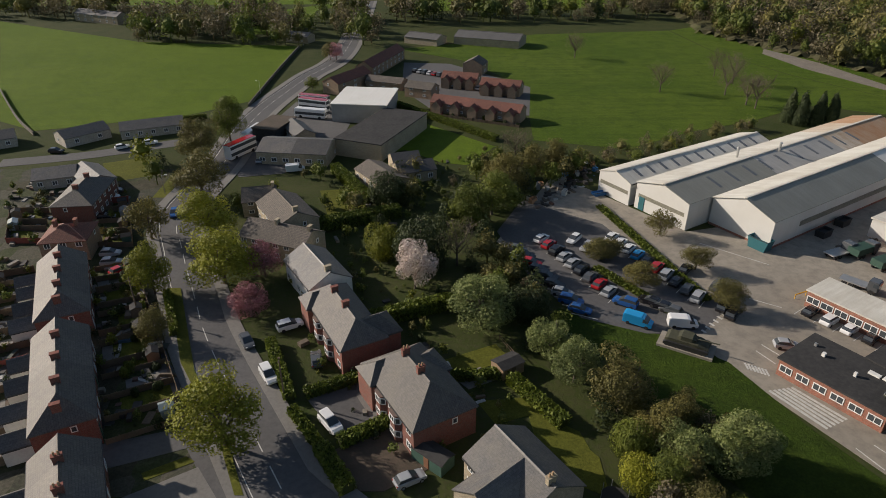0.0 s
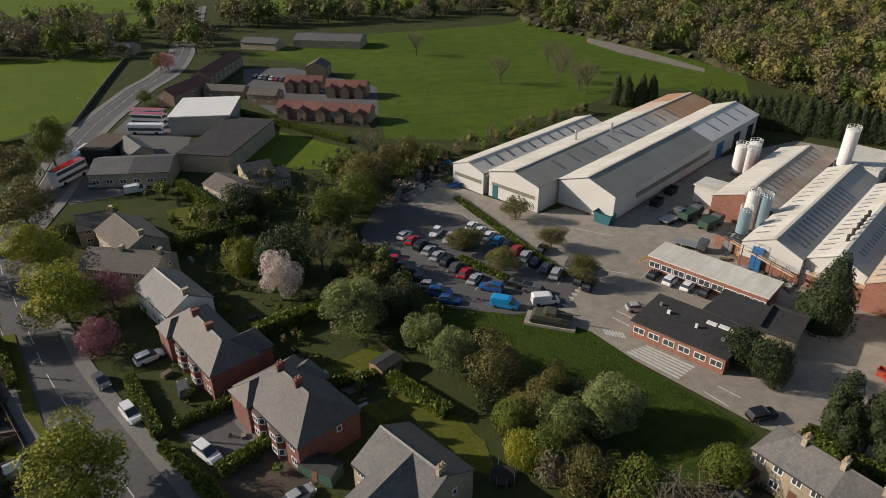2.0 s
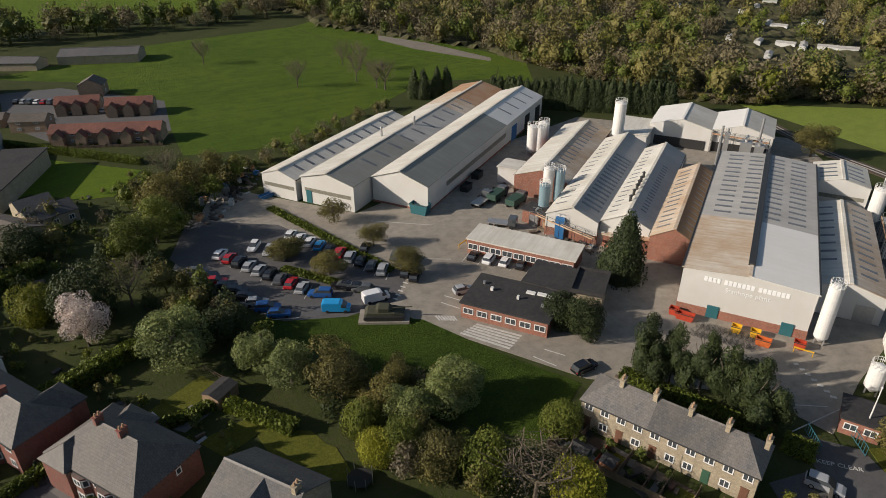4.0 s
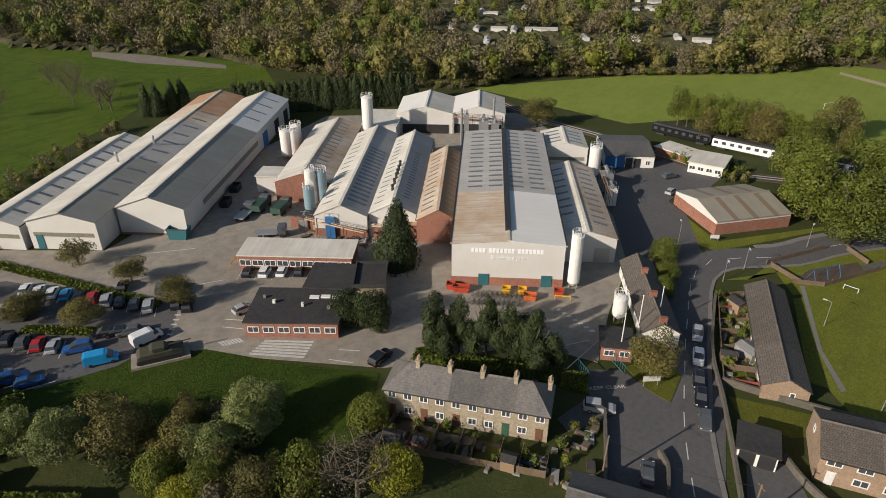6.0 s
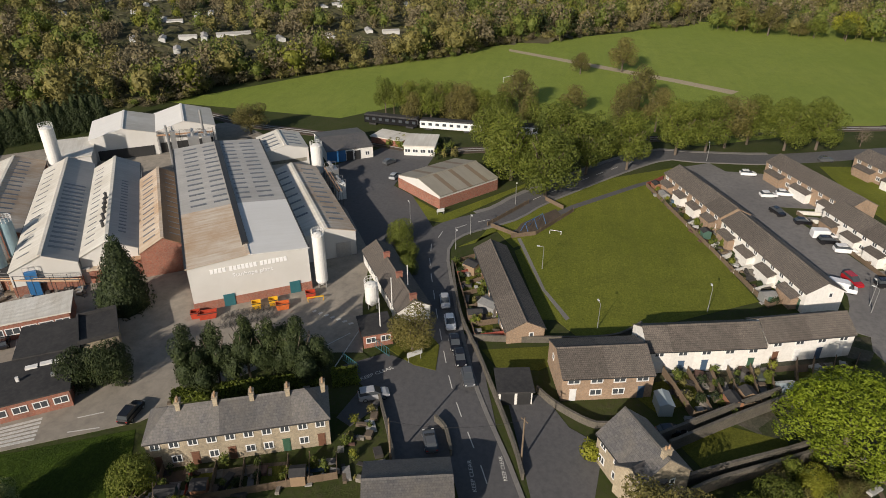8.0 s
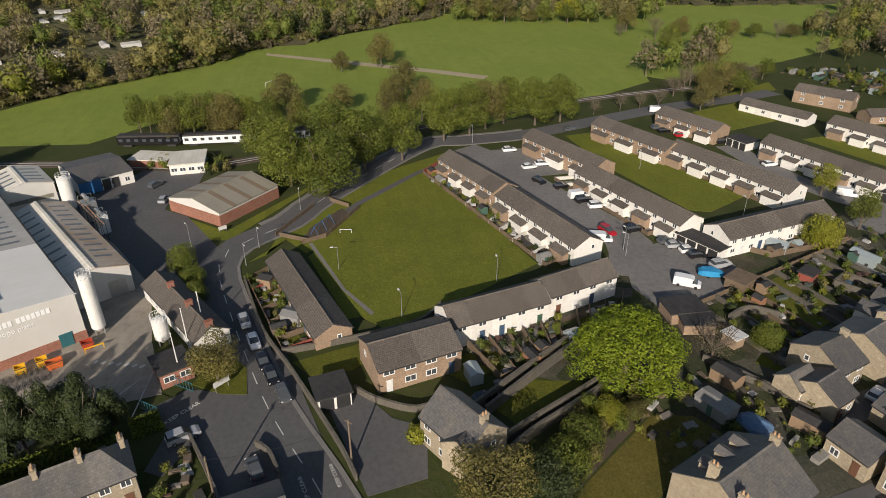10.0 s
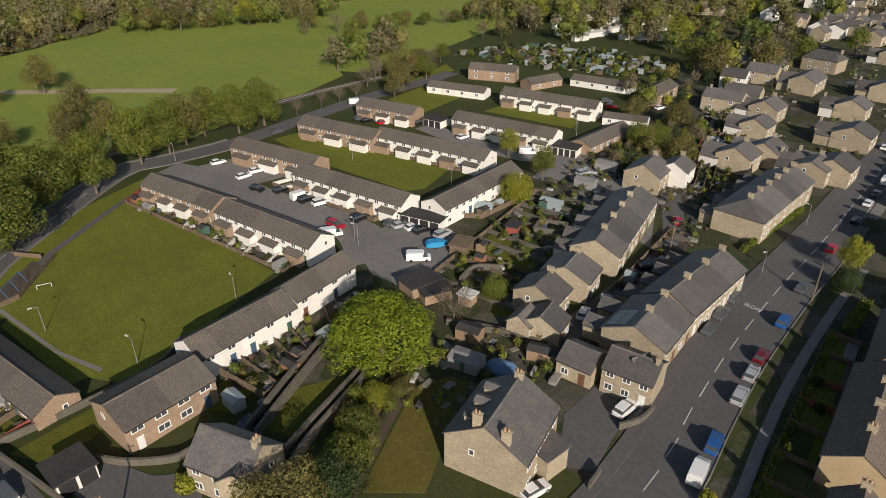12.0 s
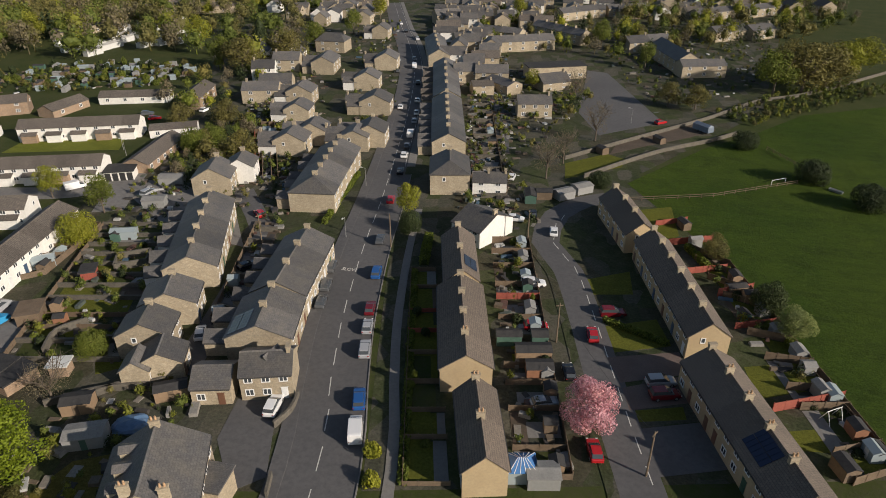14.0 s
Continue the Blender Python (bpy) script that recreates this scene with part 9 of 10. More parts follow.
# ---- works yard clutter ----
def skip(at, turn, w, d, h, material, label, name="skip", z=0.05):
    t = thing(name, at[0], at[1], z, turn, label, "container")
    bm = bmesh.new()
    prim(bm, [(sx * (w / 2 - o), sy * (d / 2), zz) for zz, o in ((0, w * 0.1), (h, 0)) for sx, sy in ((-1, -1), (1, -1), (1, 1), (-1, 1))], [(0, 3, 2, 1), (0, 1, 5, 4), (1, 2, 6, 5), (2, 3, 7, 6), (3, 0, 4, 7)])
    prim(bm, [(sx * (w / 2 - 0.12), sy * (d / 2 - 0.1), zz) for zz in (h * 0.6, h) for sx, sy in ((-1, -1), (1, -1), (1, 1), (-1, 1))], [(0, 1, 2, 3)] + [(4 + i, 4 + (i + 1) % 4, (i + 1) % 4, i) for i in range(4)])
    prim(bm, [(sx * (w / 2 - o), sy * (d / 2 - o * 0.9), h) for o in (0, 0.12) for sx, sy in ((-1, -1), (1, -1), (1, 1), (-1, 1))], [(i, (i + 1) % 4, 4 + (i + 1) % 4, 4 + i) for i in range(4)])
    part("body", bm, material, t)
    bm = bmesh.new()
    box(bm, -w / 2, -d / 2 - 0.05, h - 0.15, w / 2, -d / 2, h - 0.02)
    part("rim", bm, DARKMETAL, t)


SKIPRED, SKIPYEL, SKIPORA = plain("skip_red", (0.42, 0.05, 0.02), 0.6, vary=0.3), plain("skip_yellow", (0.7, 0.4, 0.02), 0.5), plain("skip_orange", (0.55, 0.13, 0.03), 0.6, vary=0.3)
for p, w, m, lb in (((82.7, 56.5), 3.2, SKIPRED, "red steel stillage beside the main shed"), ((87.1, 49.6), 1.6, SKIPYEL, "yellow tipping skip beside the main shed"), ((88.6, 47.1), 1.6, SKIPYEL, "yellow tipping skip beside the main shed"),
                    ((87.7, 45.0), 2.4, SKIPORA, "orange steel skip in the yard"), ((92.0, 41.5), 1.8, SKIPRED, "red steel bin beside the silo"), ((82.4, 58.6), 1.6, SKIPRED, "red steel stillage beside the main shed")):
    skip(p, heading((81.8, 59.9), (89.9, 44.5)), w, 1.3, 1.2, m, lb)
bm = bmesh.new()
bmesh.ops.create_grid(bm, x_segments=4, y_segments=4, size=0.5)
side_edges = [e for e in bm.edges if e.is_boundary]
up = bmesh.ops.extrude_edge_only(bm, edges=side_edges)
bmesh.ops.translate(bm, verts=[v for v in up["geom"] if isinstance(v, bmesh.types.BMVert)], vec=(0, 0, 0.9))
bmesh.ops.wireframe(bm, faces=bm.faces[:], thickness=0.04, use_replace=True, use_even_offset=True, use_boundary=True)
cage = mesh_of("cage", bm, DARKMETAL)
a, b, c = Vector((80.5, 52.7)), Vector((85.0, 45.2)), Vector((82.9, 53.5)) - Vector((80.5, 52.7))
for r_ in range(2):
    for k in range(11):
        p = a.lerp(b, k / 10) + c * r_
        t = tagged(new("wire_cage", cage), "grey wire stillage cage stacked in the yard", "cage", "wire cages in the yard")
        t.matrix_basis = pose(p.x, p.y, 0.05, 0, 0, rnd.uniform(-8, 8))
for p, q in (((90.2, 41.4), (91.5, 38.8)), ((63.0, 97.4), (65.7, 98.6))):
    t = thing("barrier", *p, 0.05, heading(p, q), "yellow steel crash barrier in the yard", "barrier")
    L = (Vector(q) - Vector(p)).length
    bm = bmesh.new()
    box(bm, 0, -0.06, 0.8, L, 0.06, 1.0)
    part("rail", bm, SKIPYEL, t)
    for x in (0.1, L - 0.1):
        bm = bmesh.new()
        tube(bm, x, 0, 0, 0.85, 0.07, 0.07, 8)
        part("post", bm, SKIPYEL, t)


def truck(at, turn, bed, label, L=6.5):
    t = thing("lorry", at[0], at[1], 0.05, turn, label, "lorry")
    bm = bmesh.new()
    box(bm, L / 2 - 1.8, -1.15, 0.6, L / 2, 1.15, 2.6)
    bmesh.ops.bevel(bm, geom=bm.edges[:], offset=0.15, segments=2, affect="EDGES")
    part("cab", bm, CARPAINT["grey"], t)
    bm = bmesh.new()
    box(bm, L / 2 - 0.9, -1.17, 1.6, L / 2 + 0.02, 1.17, 2.3)
    part("windscreen", bm, GLASS, t)
    bm = bmesh.new()
    box(bm, -L / 2, -1.2, 0.9, L / 2 - 1.9, 1.2, 1.1 if not bed else 2.3)
    part("bed", bm, bed or STEEL, t)
    for x in (-L / 2 + 1, -L / 2 + 2.2, L / 2 - 1):
        for s in (-1, 1):
            bm = bmesh.new()
            rod(bm, (x, s * 1.15, 0.48), (x, s * 0.85, 0.48), 0.48, 12)
            part("wheel", bm, TYRE, t)


SKIPGREEN = plain("skip_dark_green", (0.03, 0.07, 0.05), 0.6)
for p, q, m, lb in (((75.4, 102.6), (77.9, 99.8), None, "flatbed lorry parked behind the offices"), ((76.4, 111.9), (82.5, 114.5), None, "flatbed lorry parked in the yard"), ((81.6, 112.2), (86.7, 114.6), SKIPGREEN, "dark green lorry parked in the yard"), ((83.6, 107.5), (88.5, 109.6), SKIPGREEN, "dark lorry with a tipper body")):
    truck(((p[0] + q[0]) / 2, (p[1] + q[1]) / 2), heading(p, q), m, lb)
skip((64.8, 116.4), 32.7 - 90, 4.5, 2.4, 2.4, TEAL, "teal steel container beside the sheds", "container")
skip((80.6, 121.7), 32.7, 3.5, 2.0, 1.6, DARKMETAL, "dark steel skip in the yard"), skip((87.4, 126.9), 32.7, 3.5, 2.0, 1.6, DARKMETAL, "dark steel skip in the yard"), skip((38.9, 143.4), 20, 7, 1.4, 0.9, BLUE, "long blue steel stack beside the shed")
for k in range(26):
    p = (21.5, 141.6), (39.4, 163.3)
    f = k / 25
    skip((p[0][0] + (p[1][0] - p[0][0]) * f + rnd.uniform(-4, 4), p[0][1] + (p[1][1] - p[0][1]) * f + rnd.uniform(-4, 4)), rnd.random() * 90, rnd.uniform(1, 2.2), 1.0, rnd.uniform(0.6, 1.4), rnd.choice((PLASTIC, DARKMETAL, STEEL, RUST, BLUE)), "scrap bin among yard clutter")

# armoured vehicle on its plinth
OLIVE = plain("olive_drab", (0.06, 0.06, 0.035), 0.8, vary=0.25)
tk = thing("armoured_vehicle", *(39.0, 83.4), 0.0, heading((36.3, 84.7), (41.6, 81.6)), "old tracked armoured vehicle on a concrete plinth", "vehicle")
bm = bmesh.new()
box(bm, -4.3, -2.0, 0, 4.3, 2.0, 0.5)
part("plinth", bm, YARD, tk)
bm = bmesh.new()
loft(bm, [(-3.3, 1.3, 1.0, 1.5), (-2.8, 1.4, 0.9, 1.8), (1.8, 1.4, 0.9, 1.8), (3.4, 1.25, 1.1, 1.3)])
part("hull", bm, OLIVE, tk)
bm = bmesh.new()
loft(bm, [(-1.4, 0.9, 1.8, 2.3), (-0.9, 1.1, 1.8, 2.5), (0.8, 1.05, 1.8, 2.45), (1.4, 0.7, 1.8, 2.1)])
part("turret", bm, OLIVE, tk)
bm = bmesh.new()
rod(bm, (1.3, 0, 2.1), (4.8, 0, 2.3), 0.1, 8)
part("gun", bm, OLIVE, tk)
for s in (-1, 1):
    bm = bmesh.new()
    loft(bm, [(-3.4, 0.25, 0.8, 1.1), (-3.0, 0.25, 0.5, 1.3), (3.0, 0.25, 0.5, 1.3), (3.5, 0.25, 0.9, 1.2)])
    bmesh.ops.translate(bm, verts=bm.verts, vec=(0, s * 1.5, 0))
    part("track", bm, DARKMETAL, tk)

# painted bays, crossings and arrows
def stripe(bm, a, b, half=0.06, z=0.075):
    a, b = Vector(a), Vector(b)
    u = (b - a).normalized()
    s = Vector((u.y, -u.x)) * half
    slab(bm, [tuple(a - s), tuple(b - s), tuple(b + s), tuple(a + s)], 0.0, z)


bm = bmesh.new()
for a, b, n, turn, ln in (((35.6, 120.4), (45.7, 97.4), 10, BAY, 4.6), ((20.6, 119.6), (30.2, 99.2), 9, BAY, 4.6), ((63.6, 92.7), (69.6, 85.0), 4, heading((63.4, 87.4), (67.3, 90.2)), 4.6), ((15.1, 114.9), (23.8, 93.3), 9, heading((21.6, 93.8), (25.4, 92.1)), 4.6)):
    a, b = Vector(a), Vector(b)
    u = Vector((math.cos(radians(turn)), math.sin(radians(turn))))
    for k in range(n + 1):
        p = a.lerp(b, (k - 0.5) / (n - 1))
        stripe(bm, p - u * ln / 2, p + u * ln / 2)
for k in range(6):
    f = k / 5
    stripe(bm, Vector((51.4, 73.7)).lerp(Vector((47.8, 73.0)), f), Vector((55.9, 67.0)).lerp(Vector((52.3, 65.3)), f), 0.22)
for k in range(7):
    f = k / 6
    stripe(bm, Vector((46.8, 79.4)).lerp(Vector((49.3, 77.8)), f), Vector((46.7, 77.8)).lerp(Vector((49.2, 76.2)), f), 0.15)
    stripe(bm, Vector((43.1, 88.0)).lerp(Vector((49.2, 93.9)), f), Vector((43.6, 87.2)).lerp(Vector((49.8, 93.0)), f), 0.2)
    stripe(bm, Vector((87.5, 39.4)).lerp(Vector((85.2, 32.2)), f), Vector((88.1, 39.0)).lerp(Vector((85.7, 31.5)), f), 0.25)
for a, b in (((54.4, 97.9), (59.5, 94.6)), ((56.9, 62.3), (58.6, 59.4)), ((54.2, 61.8), (55.8, 58.1)), ((51.4, 84.0), (53.1, 81.1)), ((49.8, 82.4), (51.5, 79.1)), ((78.7, 34.1), (82.8, 31.1)), ((74.1, 30.8), (85.0, 29.8)), ((53.3, 118.5), (63.8, 109.6))):
    stripe(bm, a, b, 0.08)
bmesh.ops.recalc_face_normals(bm, faces=bm.faces)
structure("road_marking", bm, PAINT, "white painted bays and crossings on the yard", "road marking")
for words_, p, q, size in (("SLOW", (45.3, -99.6), (42.2, -99.7), 0.9), ("KEEP CLEAR", (71.7, 25.9), (75.3, 21.8), 0.6), ("KEEP CLEAR", (54.5, 6.0), (59.4, 7.5), 0.45), ("KEEP CLEAR", (56.9, 2.5), (60.8, 3.6), 0.45)):
    cu = bpy.data.curves.new("words", "FONT")
    cu.body, cu.size, cu.extrude = words_, 1.6, 0.03
    tmp = bpy.data.objects.new("words", cu)
    scene.collection.objects.link(tmp)
    me = bpy.data.meshes.new_from_object(tmp.evaluated_get(bpy.context.evaluated_depsgraph_get()))
    bpy.data.objects.remove(tmp)
    me.materials.clear()
    me.materials.append(PAINT)
    ob = tagged(new("road_words", me), f"white painted words {words_} on the road", "road marking", kind="structure")
    wide = max(v.co.x for v in me.vertices)
    ob.matrix_basis = pose(p[0], p[1], 0.06, 0, 0, heading(p, q))
    ob.scale = (math.dist(p, q) / wide, size, 1)

# ---- railway, caravans, allotments ----
def carriage(a, b, paint, label):
    L = 18.0
    t = thing("railway_carriage", (a[0] + b[0]) / 2, (a[1] + b[1]) / 2, 0, heading(a, b), label, "train")
    L = (Vector(b) - Vector(a)).length
    bm = bmesh.new()
    loft(bm, [(-L / 2, 1.25, 0.9, 2.9), (-L / 2 + 0.3, 1.35, 0.8, 3.0), (L / 2 - 0.3, 1.35, 0.8, 3.0), (L / 2, 1.25, 0.9, 2.9)])
    part("body", bm, paint, t)
    bm = bmesh.new()
    loft(bm, [(-L / 2, 1.0, 2.9, 3.2), (-L / 2 + 0.3, 1.2, 3.0, 3.5), (L / 2 - 0.3, 1.2, 3.0, 3.5), (L / 2, 1.0, 2.9, 3.2)])
    part("roof", bm, DARKFELT, t)
    n = int(L / 2)
    for k in range(n):
        for s in (-1, 1):
            bm = bmesh.new()
            box(bm, -L / 2 + (k + 0.25) * L / n, s * 1.3 - 0.08, 1.7, -L / 2 + (k + 0.75) * L / n, s * 1.3 + 0.08, 2.5)
            part("window", bm, GLASS, t)
    for x in (-L * 0.35, L * 0.35):
        bm = bmesh.new()
        box(bm, x - 1.2, -1.0, 0.1, x + 1.2, 1.0, 0.8)
        part("bogie", bm, DARKMETAL, t)


carriage((188.2, 42.2), (187.5, 24.6), CARPAINT["white"], "white and red railway carriage on the line")
carriage((190.6, 60.4), (188.3, 42.9), CARPAINT["black"], "dark railway carriage on the line")
carriage((187.5, 23.9), (187.9, 6.3), CARPAINT["white"], "white railway carriage on the line")
flat_block((170.1, 38.0), 8.5, 9.8, -85.9, 3.0, "portable_cabin", "white two-tone portable cabin beside the railway", WHITE, PALE, wins=4)
flat_block((175.0, 47.9), 10.1, 6.5, -106.2, 2.2, "platform", "red brick platform building beside the railway", REDBRICK, PALE)
rail_line = smooth_line([(190.7, 116.3), (181.8, 93.7), (178.2, 72.6), (171.4, 46.4), (170.8, 29.1), (192.8, -30.4), (211.9, -86.2), (220.6, -132.8)], 6)
bm = bmesh.new()
ribbon(bm, rail_line, -2.4, 2.4, -0.2, 0.12)
bmesh.ops.recalc_face_normals(bm, faces=bm.faces)
structure("railway_bed", bm, SOIL, "brown ballast bed of the railway", "railway")
for o in (-0.75, 0.75):
    bm = bmesh.new()
    ribbon(bm, rail_line, o - 0.06, o + 0.06, 0.1, 0.28)
    bmesh.ops.recalc_face_normals(bm, faces=bm.faces)
    structure("rail", bm, STEEL, "steel rail on the ballast", "railway")
CARAVAN = {}
bm = bmesh.new()
wall_mesh(bm, 8.5, 3.0, 2.4, 3.0)
CARAVAN["wall"] = mesh_of("wall", bm, PLASTIC)
bm = bmesh.new()
roof_mesh(bm, 8.5, 3.0, 2.4, 3.0, over=0.15, thick=0.08)
CARAVAN["roof"] = mesh_of("roof", bm, GREY)
for x, y in CARAVAN_SITES:
    t = thing("caravan", x, y, 0, 30 + rnd.choice((0, 0, 90)) + rnd.uniform(-8, 8), "white static caravan among the trees", "caravan", "static caravans")
    for nm, m in CARAVAN.items():
        part(nm, m, None, t)
for poly, n, turn in (([(248.8, -255.3), (234.9, -276.8), (233.2, -331.4), (276.8, -393.0), (274.5, -333.8), (276.4, -286.3)], 21, 80), ([(234.7, -230.4), (274.7, -284.3), (244.3, -345.0), (192.1, -288.1)], 20, 80)):
    for x, y, *_ in scatter(poly, 15.0 if n > 20 else 11.0 if n == 20 else 17.0, np.random.default_rng(n), (1, 2), ["a"], 0.25)[:n]:
        t = thing("caravan", x, y, 0, turn + rnd.choice((0, 0, 90)) + rnd.uniform(-6, 6), "white static caravan among the trees", "caravan", "static caravans")
        for nm, m in CARAVAN.items():
            part(nm, m, None, t)
for poly, gap in (([(236.3, -179.7), (232.1, -220.5), (202.7, -239.1), (177.8, -243.8), (156.8, -233.0), (166.9, -205.4), (184.0, -197.8), (207.3, -187.8)], 7.2),):
    for x, y, *_ in scatter(poly, gap, np.random.default_rng(3), (1, 2), ["a"], 0.35):
        k = rnd.random()
        garden_shed((x, y), rnd.choice((20, 110)) + rnd.uniform(-5, 5), rnd.choice((2.0, 2.8, 4.4)), rnd.choice((1.6, 2.2)), 1.9, rnd.choice((0, 3, 3, 1)), k < 0.4)
for x, y, *_ in scatter([(236.3, -179.7), (232.1, -220.5), (202.7, -239.1), (177.8, -243.8), (156.8, -233.0), (166.9, -205.4), (184.0, -197.8), (207.3, -187.8)], 6.5, np.random.default_rng(6), (1, 2), ["a"]):
    tree((x, y), rnd.uniform(1.5, 3.5), rnd.uniform(1, 1.8), rnd.choice(("bush", "olive", "darkbush")))

# sheds, greenhouses and odd things seen singly
for p, turn, w, d, wood, gl in (((9.8, 77.5), heading((8.3, 76.7), (11.7, 78.9)), 4.0, 3.0, 2, False), ((66.6, -54.7), heading((68.2, -53.5), (64.6, -55.2)), 4.0, 2.8, 2, False), ((61.1, -49.7), heading((63.2, -48.5), (58.5, -50.7)), 5.0, 3.2, 3, False), ((55.5, -60.3), heading((57.1, -59.5), (53.6, -61.6)), 4.5, 2.4, 2, False),
                               ((10.3, -84.7), 14, 4.0, 2.2, 1, False), ((5.5, -85.9), 14, 2.6, 2.4, 1, False), ((6.0, -81.8), 14, 5.5, 2.6, 2, False), ((4.6, -77.9), 14, 4.0, 2.6, 4, False), ((-34.7, -68.1), -70, 3.0, 2.0, 0, False), ((-39.6, -72.2), -70, 2.4, 1.8, 1, False), ((-35.3, -83.1), -70, 2.4, 1.6, 3, False),
                               ((-27.6, -100.8), -70, 2.0, 1.6, 1, False), ((6.5, -144.2), 40, 4.5, 3.2, 3, False), ((2.5, -148.6), 40, 4.5, 3.2, 3, False), ((11.0, -143.0), 10, 3.6, 2.6, 0, False), ((14.1, -141.1), 100, 5, 2.6, 1, False), ((73.7, -17.7), 10, 3.0, 2.0, 0, True), ((1.8, -57.7), 14, 4, 3, 3, False), ((-1.3, 59.5), -40, 5.0, 2.6, 1, False),
                               ((106.2, 14.1), 60, 2.6, 2.6, 2, False), ((93.3, 9.2), 60, 3.4, 2.6, 3, False), ((102.5, -129.6), 20, 6, 3.6, 3, False), ((98.3, -116.7), 20, 5, 3.4, 3, False), ((94.5, -101.0), 20, 5, 2.4, 0, True), ((102.0, -87.1), 40, 4, 2.4, 1, True)):
    garden_shed(p, turn, w, d, 2.3, wood, gl)
tp = thing("covered_heap", 57.4, -53.6, 0, 25, "blue tarpaulin tied over a low garden heap", "tarpaulin")
bm = bmesh.new()
bmesh.ops.create_icosphere(bm, subdivisions=3, radius=1.0)
hr = random.Random(31)
for v in bm.verts:
    f = 1 + hr.uniform(-0.09, 0.09)
    v.co = (v.co.x * 2.6 * f, v.co.y * 1.9 * f, max(0.0, v.co.z * 1.3 * f) + 0.01)
bmesh.ops.recalc_face_normals(bm, faces=bm.faces)
part("sheet", bm, plain("blue_tarpaulin", (0.09, 0.16, 0.27), 0.45), tp)
flat_block((83.6, -56.6), 6.4, 4.6, heading((84.0, -53.6), (83.9, -60.1)), 2.4, "outbuilding", "flat-roofed outbuilding with dark felt in a back yard", BROWNBRICK, DARKFELT, "outbuilding")
flat_block((79.6, -57.0), 5.2, 3.4, heading((80.7, -54.5), (79.6, -60.1)), 2.2, "outbuilding", "low flat-roofed outbuilding with dark felt", BROWNBRICK, DARKFELT, "outbuilding")
flat_block((74.8, -60.7), 2.6, 2.2, 20, 2.2, "lean_to", "small lean-to with a pale plastic roof", BROWNBRICK, PLASTIC, "lean-to")
flat_block((90.4, -71.6), 4.6, 3.6, -60, 2.3, "outbuilding", "brown-roofed outbuilding behind the car court", FENCE, FENCE, "outbuilding")
flat_block((90.4, -85.6), 3.2, 2.4, -60, 2.1, "painted_shed", "dark red painted shed in an allotment", REDFENCE, DARKFELT, "shed")
for pts in ([(80.5, -63.4), (82.4, -68.3), (79.6, -72.3)], [(76.7, -67.0), (74.6, -68.2), (72.0, -69.0)], [(87.3, -88.6), (89.6, -92.6)], [(89.6, -92.6), (84.4, -96.0)], [(84.4, -96.0), (82.7, -92.1)], [(82.7, -92.1), (87.3, -88.6)]):
    stone_wall(pts, 1.5, 0.3)
cb = thing("covered_boat", 94.6, -68.2, 0.055, heading((96.0, -66.4), (94.0, -70.2)), "small boat on a trailer under a bright blue sheet", "boat")
bm = bmesh.new()
loft(bm, [(-2.2, 0.7, 0.55, 1.1), (-1.6, 1.0, 0.5, 1.5), (0.2, 1.05, 0.5, 1.7), (1.6, 0.7, 0.55, 1.5), (2.4, 0.12, 0.75, 1.2)])
bmesh.ops.recalc_face_normals(bm, faces=bm.faces)
part("sheet", bm, plain("bright_blue_sheet", (0.03, 0.27, 0.52), 0.5), cb)
for y_ in (-0.75, 0.75):
    bm = bmesh.new()
    rod(bm, (-0.3, y_ - 0.1, 0.3), (-0.3, y_ + 0.1, 0.3), 0.3, 12)
    part("wheel", bm, TYRE, cb)
bm = bmesh.new()
box(bm, -2.0, -0.7, 0.3, 2.9, 0.7, 0.56)
part("trailer_frame", bm, DARKMETAL, cb)
tr = thing("trampoline", *(20.5, 53.4), 0, 0, "round black garden trampoline on a steel frame", "trampoline")
bm = bmesh.new()
tube(bm, 0, 0, 0.7, 0.78, 1.6, 1.6, 20)
part("mat", bm, TYRE, tr)
bm = bmesh.new()
for k in range(8):
    a = k * math.pi / 4
    rod(bm, (math.cos(a) * 1.65, math.sin(a) * 1.65, 0), (math.cos(a) * 1.65, math.sin(a) * 1.65, 1.9), 0.035, 5)
part("frame", bm, STEEL, tr)

# solar panels, rooflights and a conservatory
SOLAR, _t, _b = nodes_of("solar_panel", 0.12)
_b.inputs["Base Color"].default_value = (0.012, 0.02, 0.05, 1)


def on_slope(h, L, W, ze, zr, side, x0, x1, u0, u1, nx, nu, name, material):
    """Panels in a grid on one slope of a house's roof."""
    for i in range(nx):
        for j in range(nu):
            bm = bmesh.new()
            dx, du = (x1 - x0) / nx, (u1 - u0) / nu
            slope_plate(bm, L, W, ze, zr, side, x0 + dx * i + 0.004, x0 + dx * (i + 1) - 0.004, u0 + du * j + 0.01, u0 + du * (j + 1) - 0.01, 0.22, 0.05)
            part(name, bm, material, h)


on_slope(streetpair[0], 5.8, 10.2, 4.4, 6.8, 1, 0.1, 0.95, 0.3, 0.95, 6, 2, "solar_panel", SOLAR)
on_slope(backpair[1], 5.3, 7.6, 4.2, 6.6, 1, 0.1, 0.95, 0.1, 0.8, 6, 2, "solar_panel", SOLAR)
on_slope(endpair[0], 4.8, 6.4, 4.2, 6.6, -1, 0.1, 0.9, 0.2, 0.9, 5, 2, "solar_panel", SOLAR)
for k in range(3):
    on_slope(bighouse[0], 11.2, 10.8, 5.6, 9.0, 1, 0.2 + 0.25 * k, 0.3 + 0.25 * k, 0.4, 0.65, 1, 1, "rooflight", ROOFLIGHT)
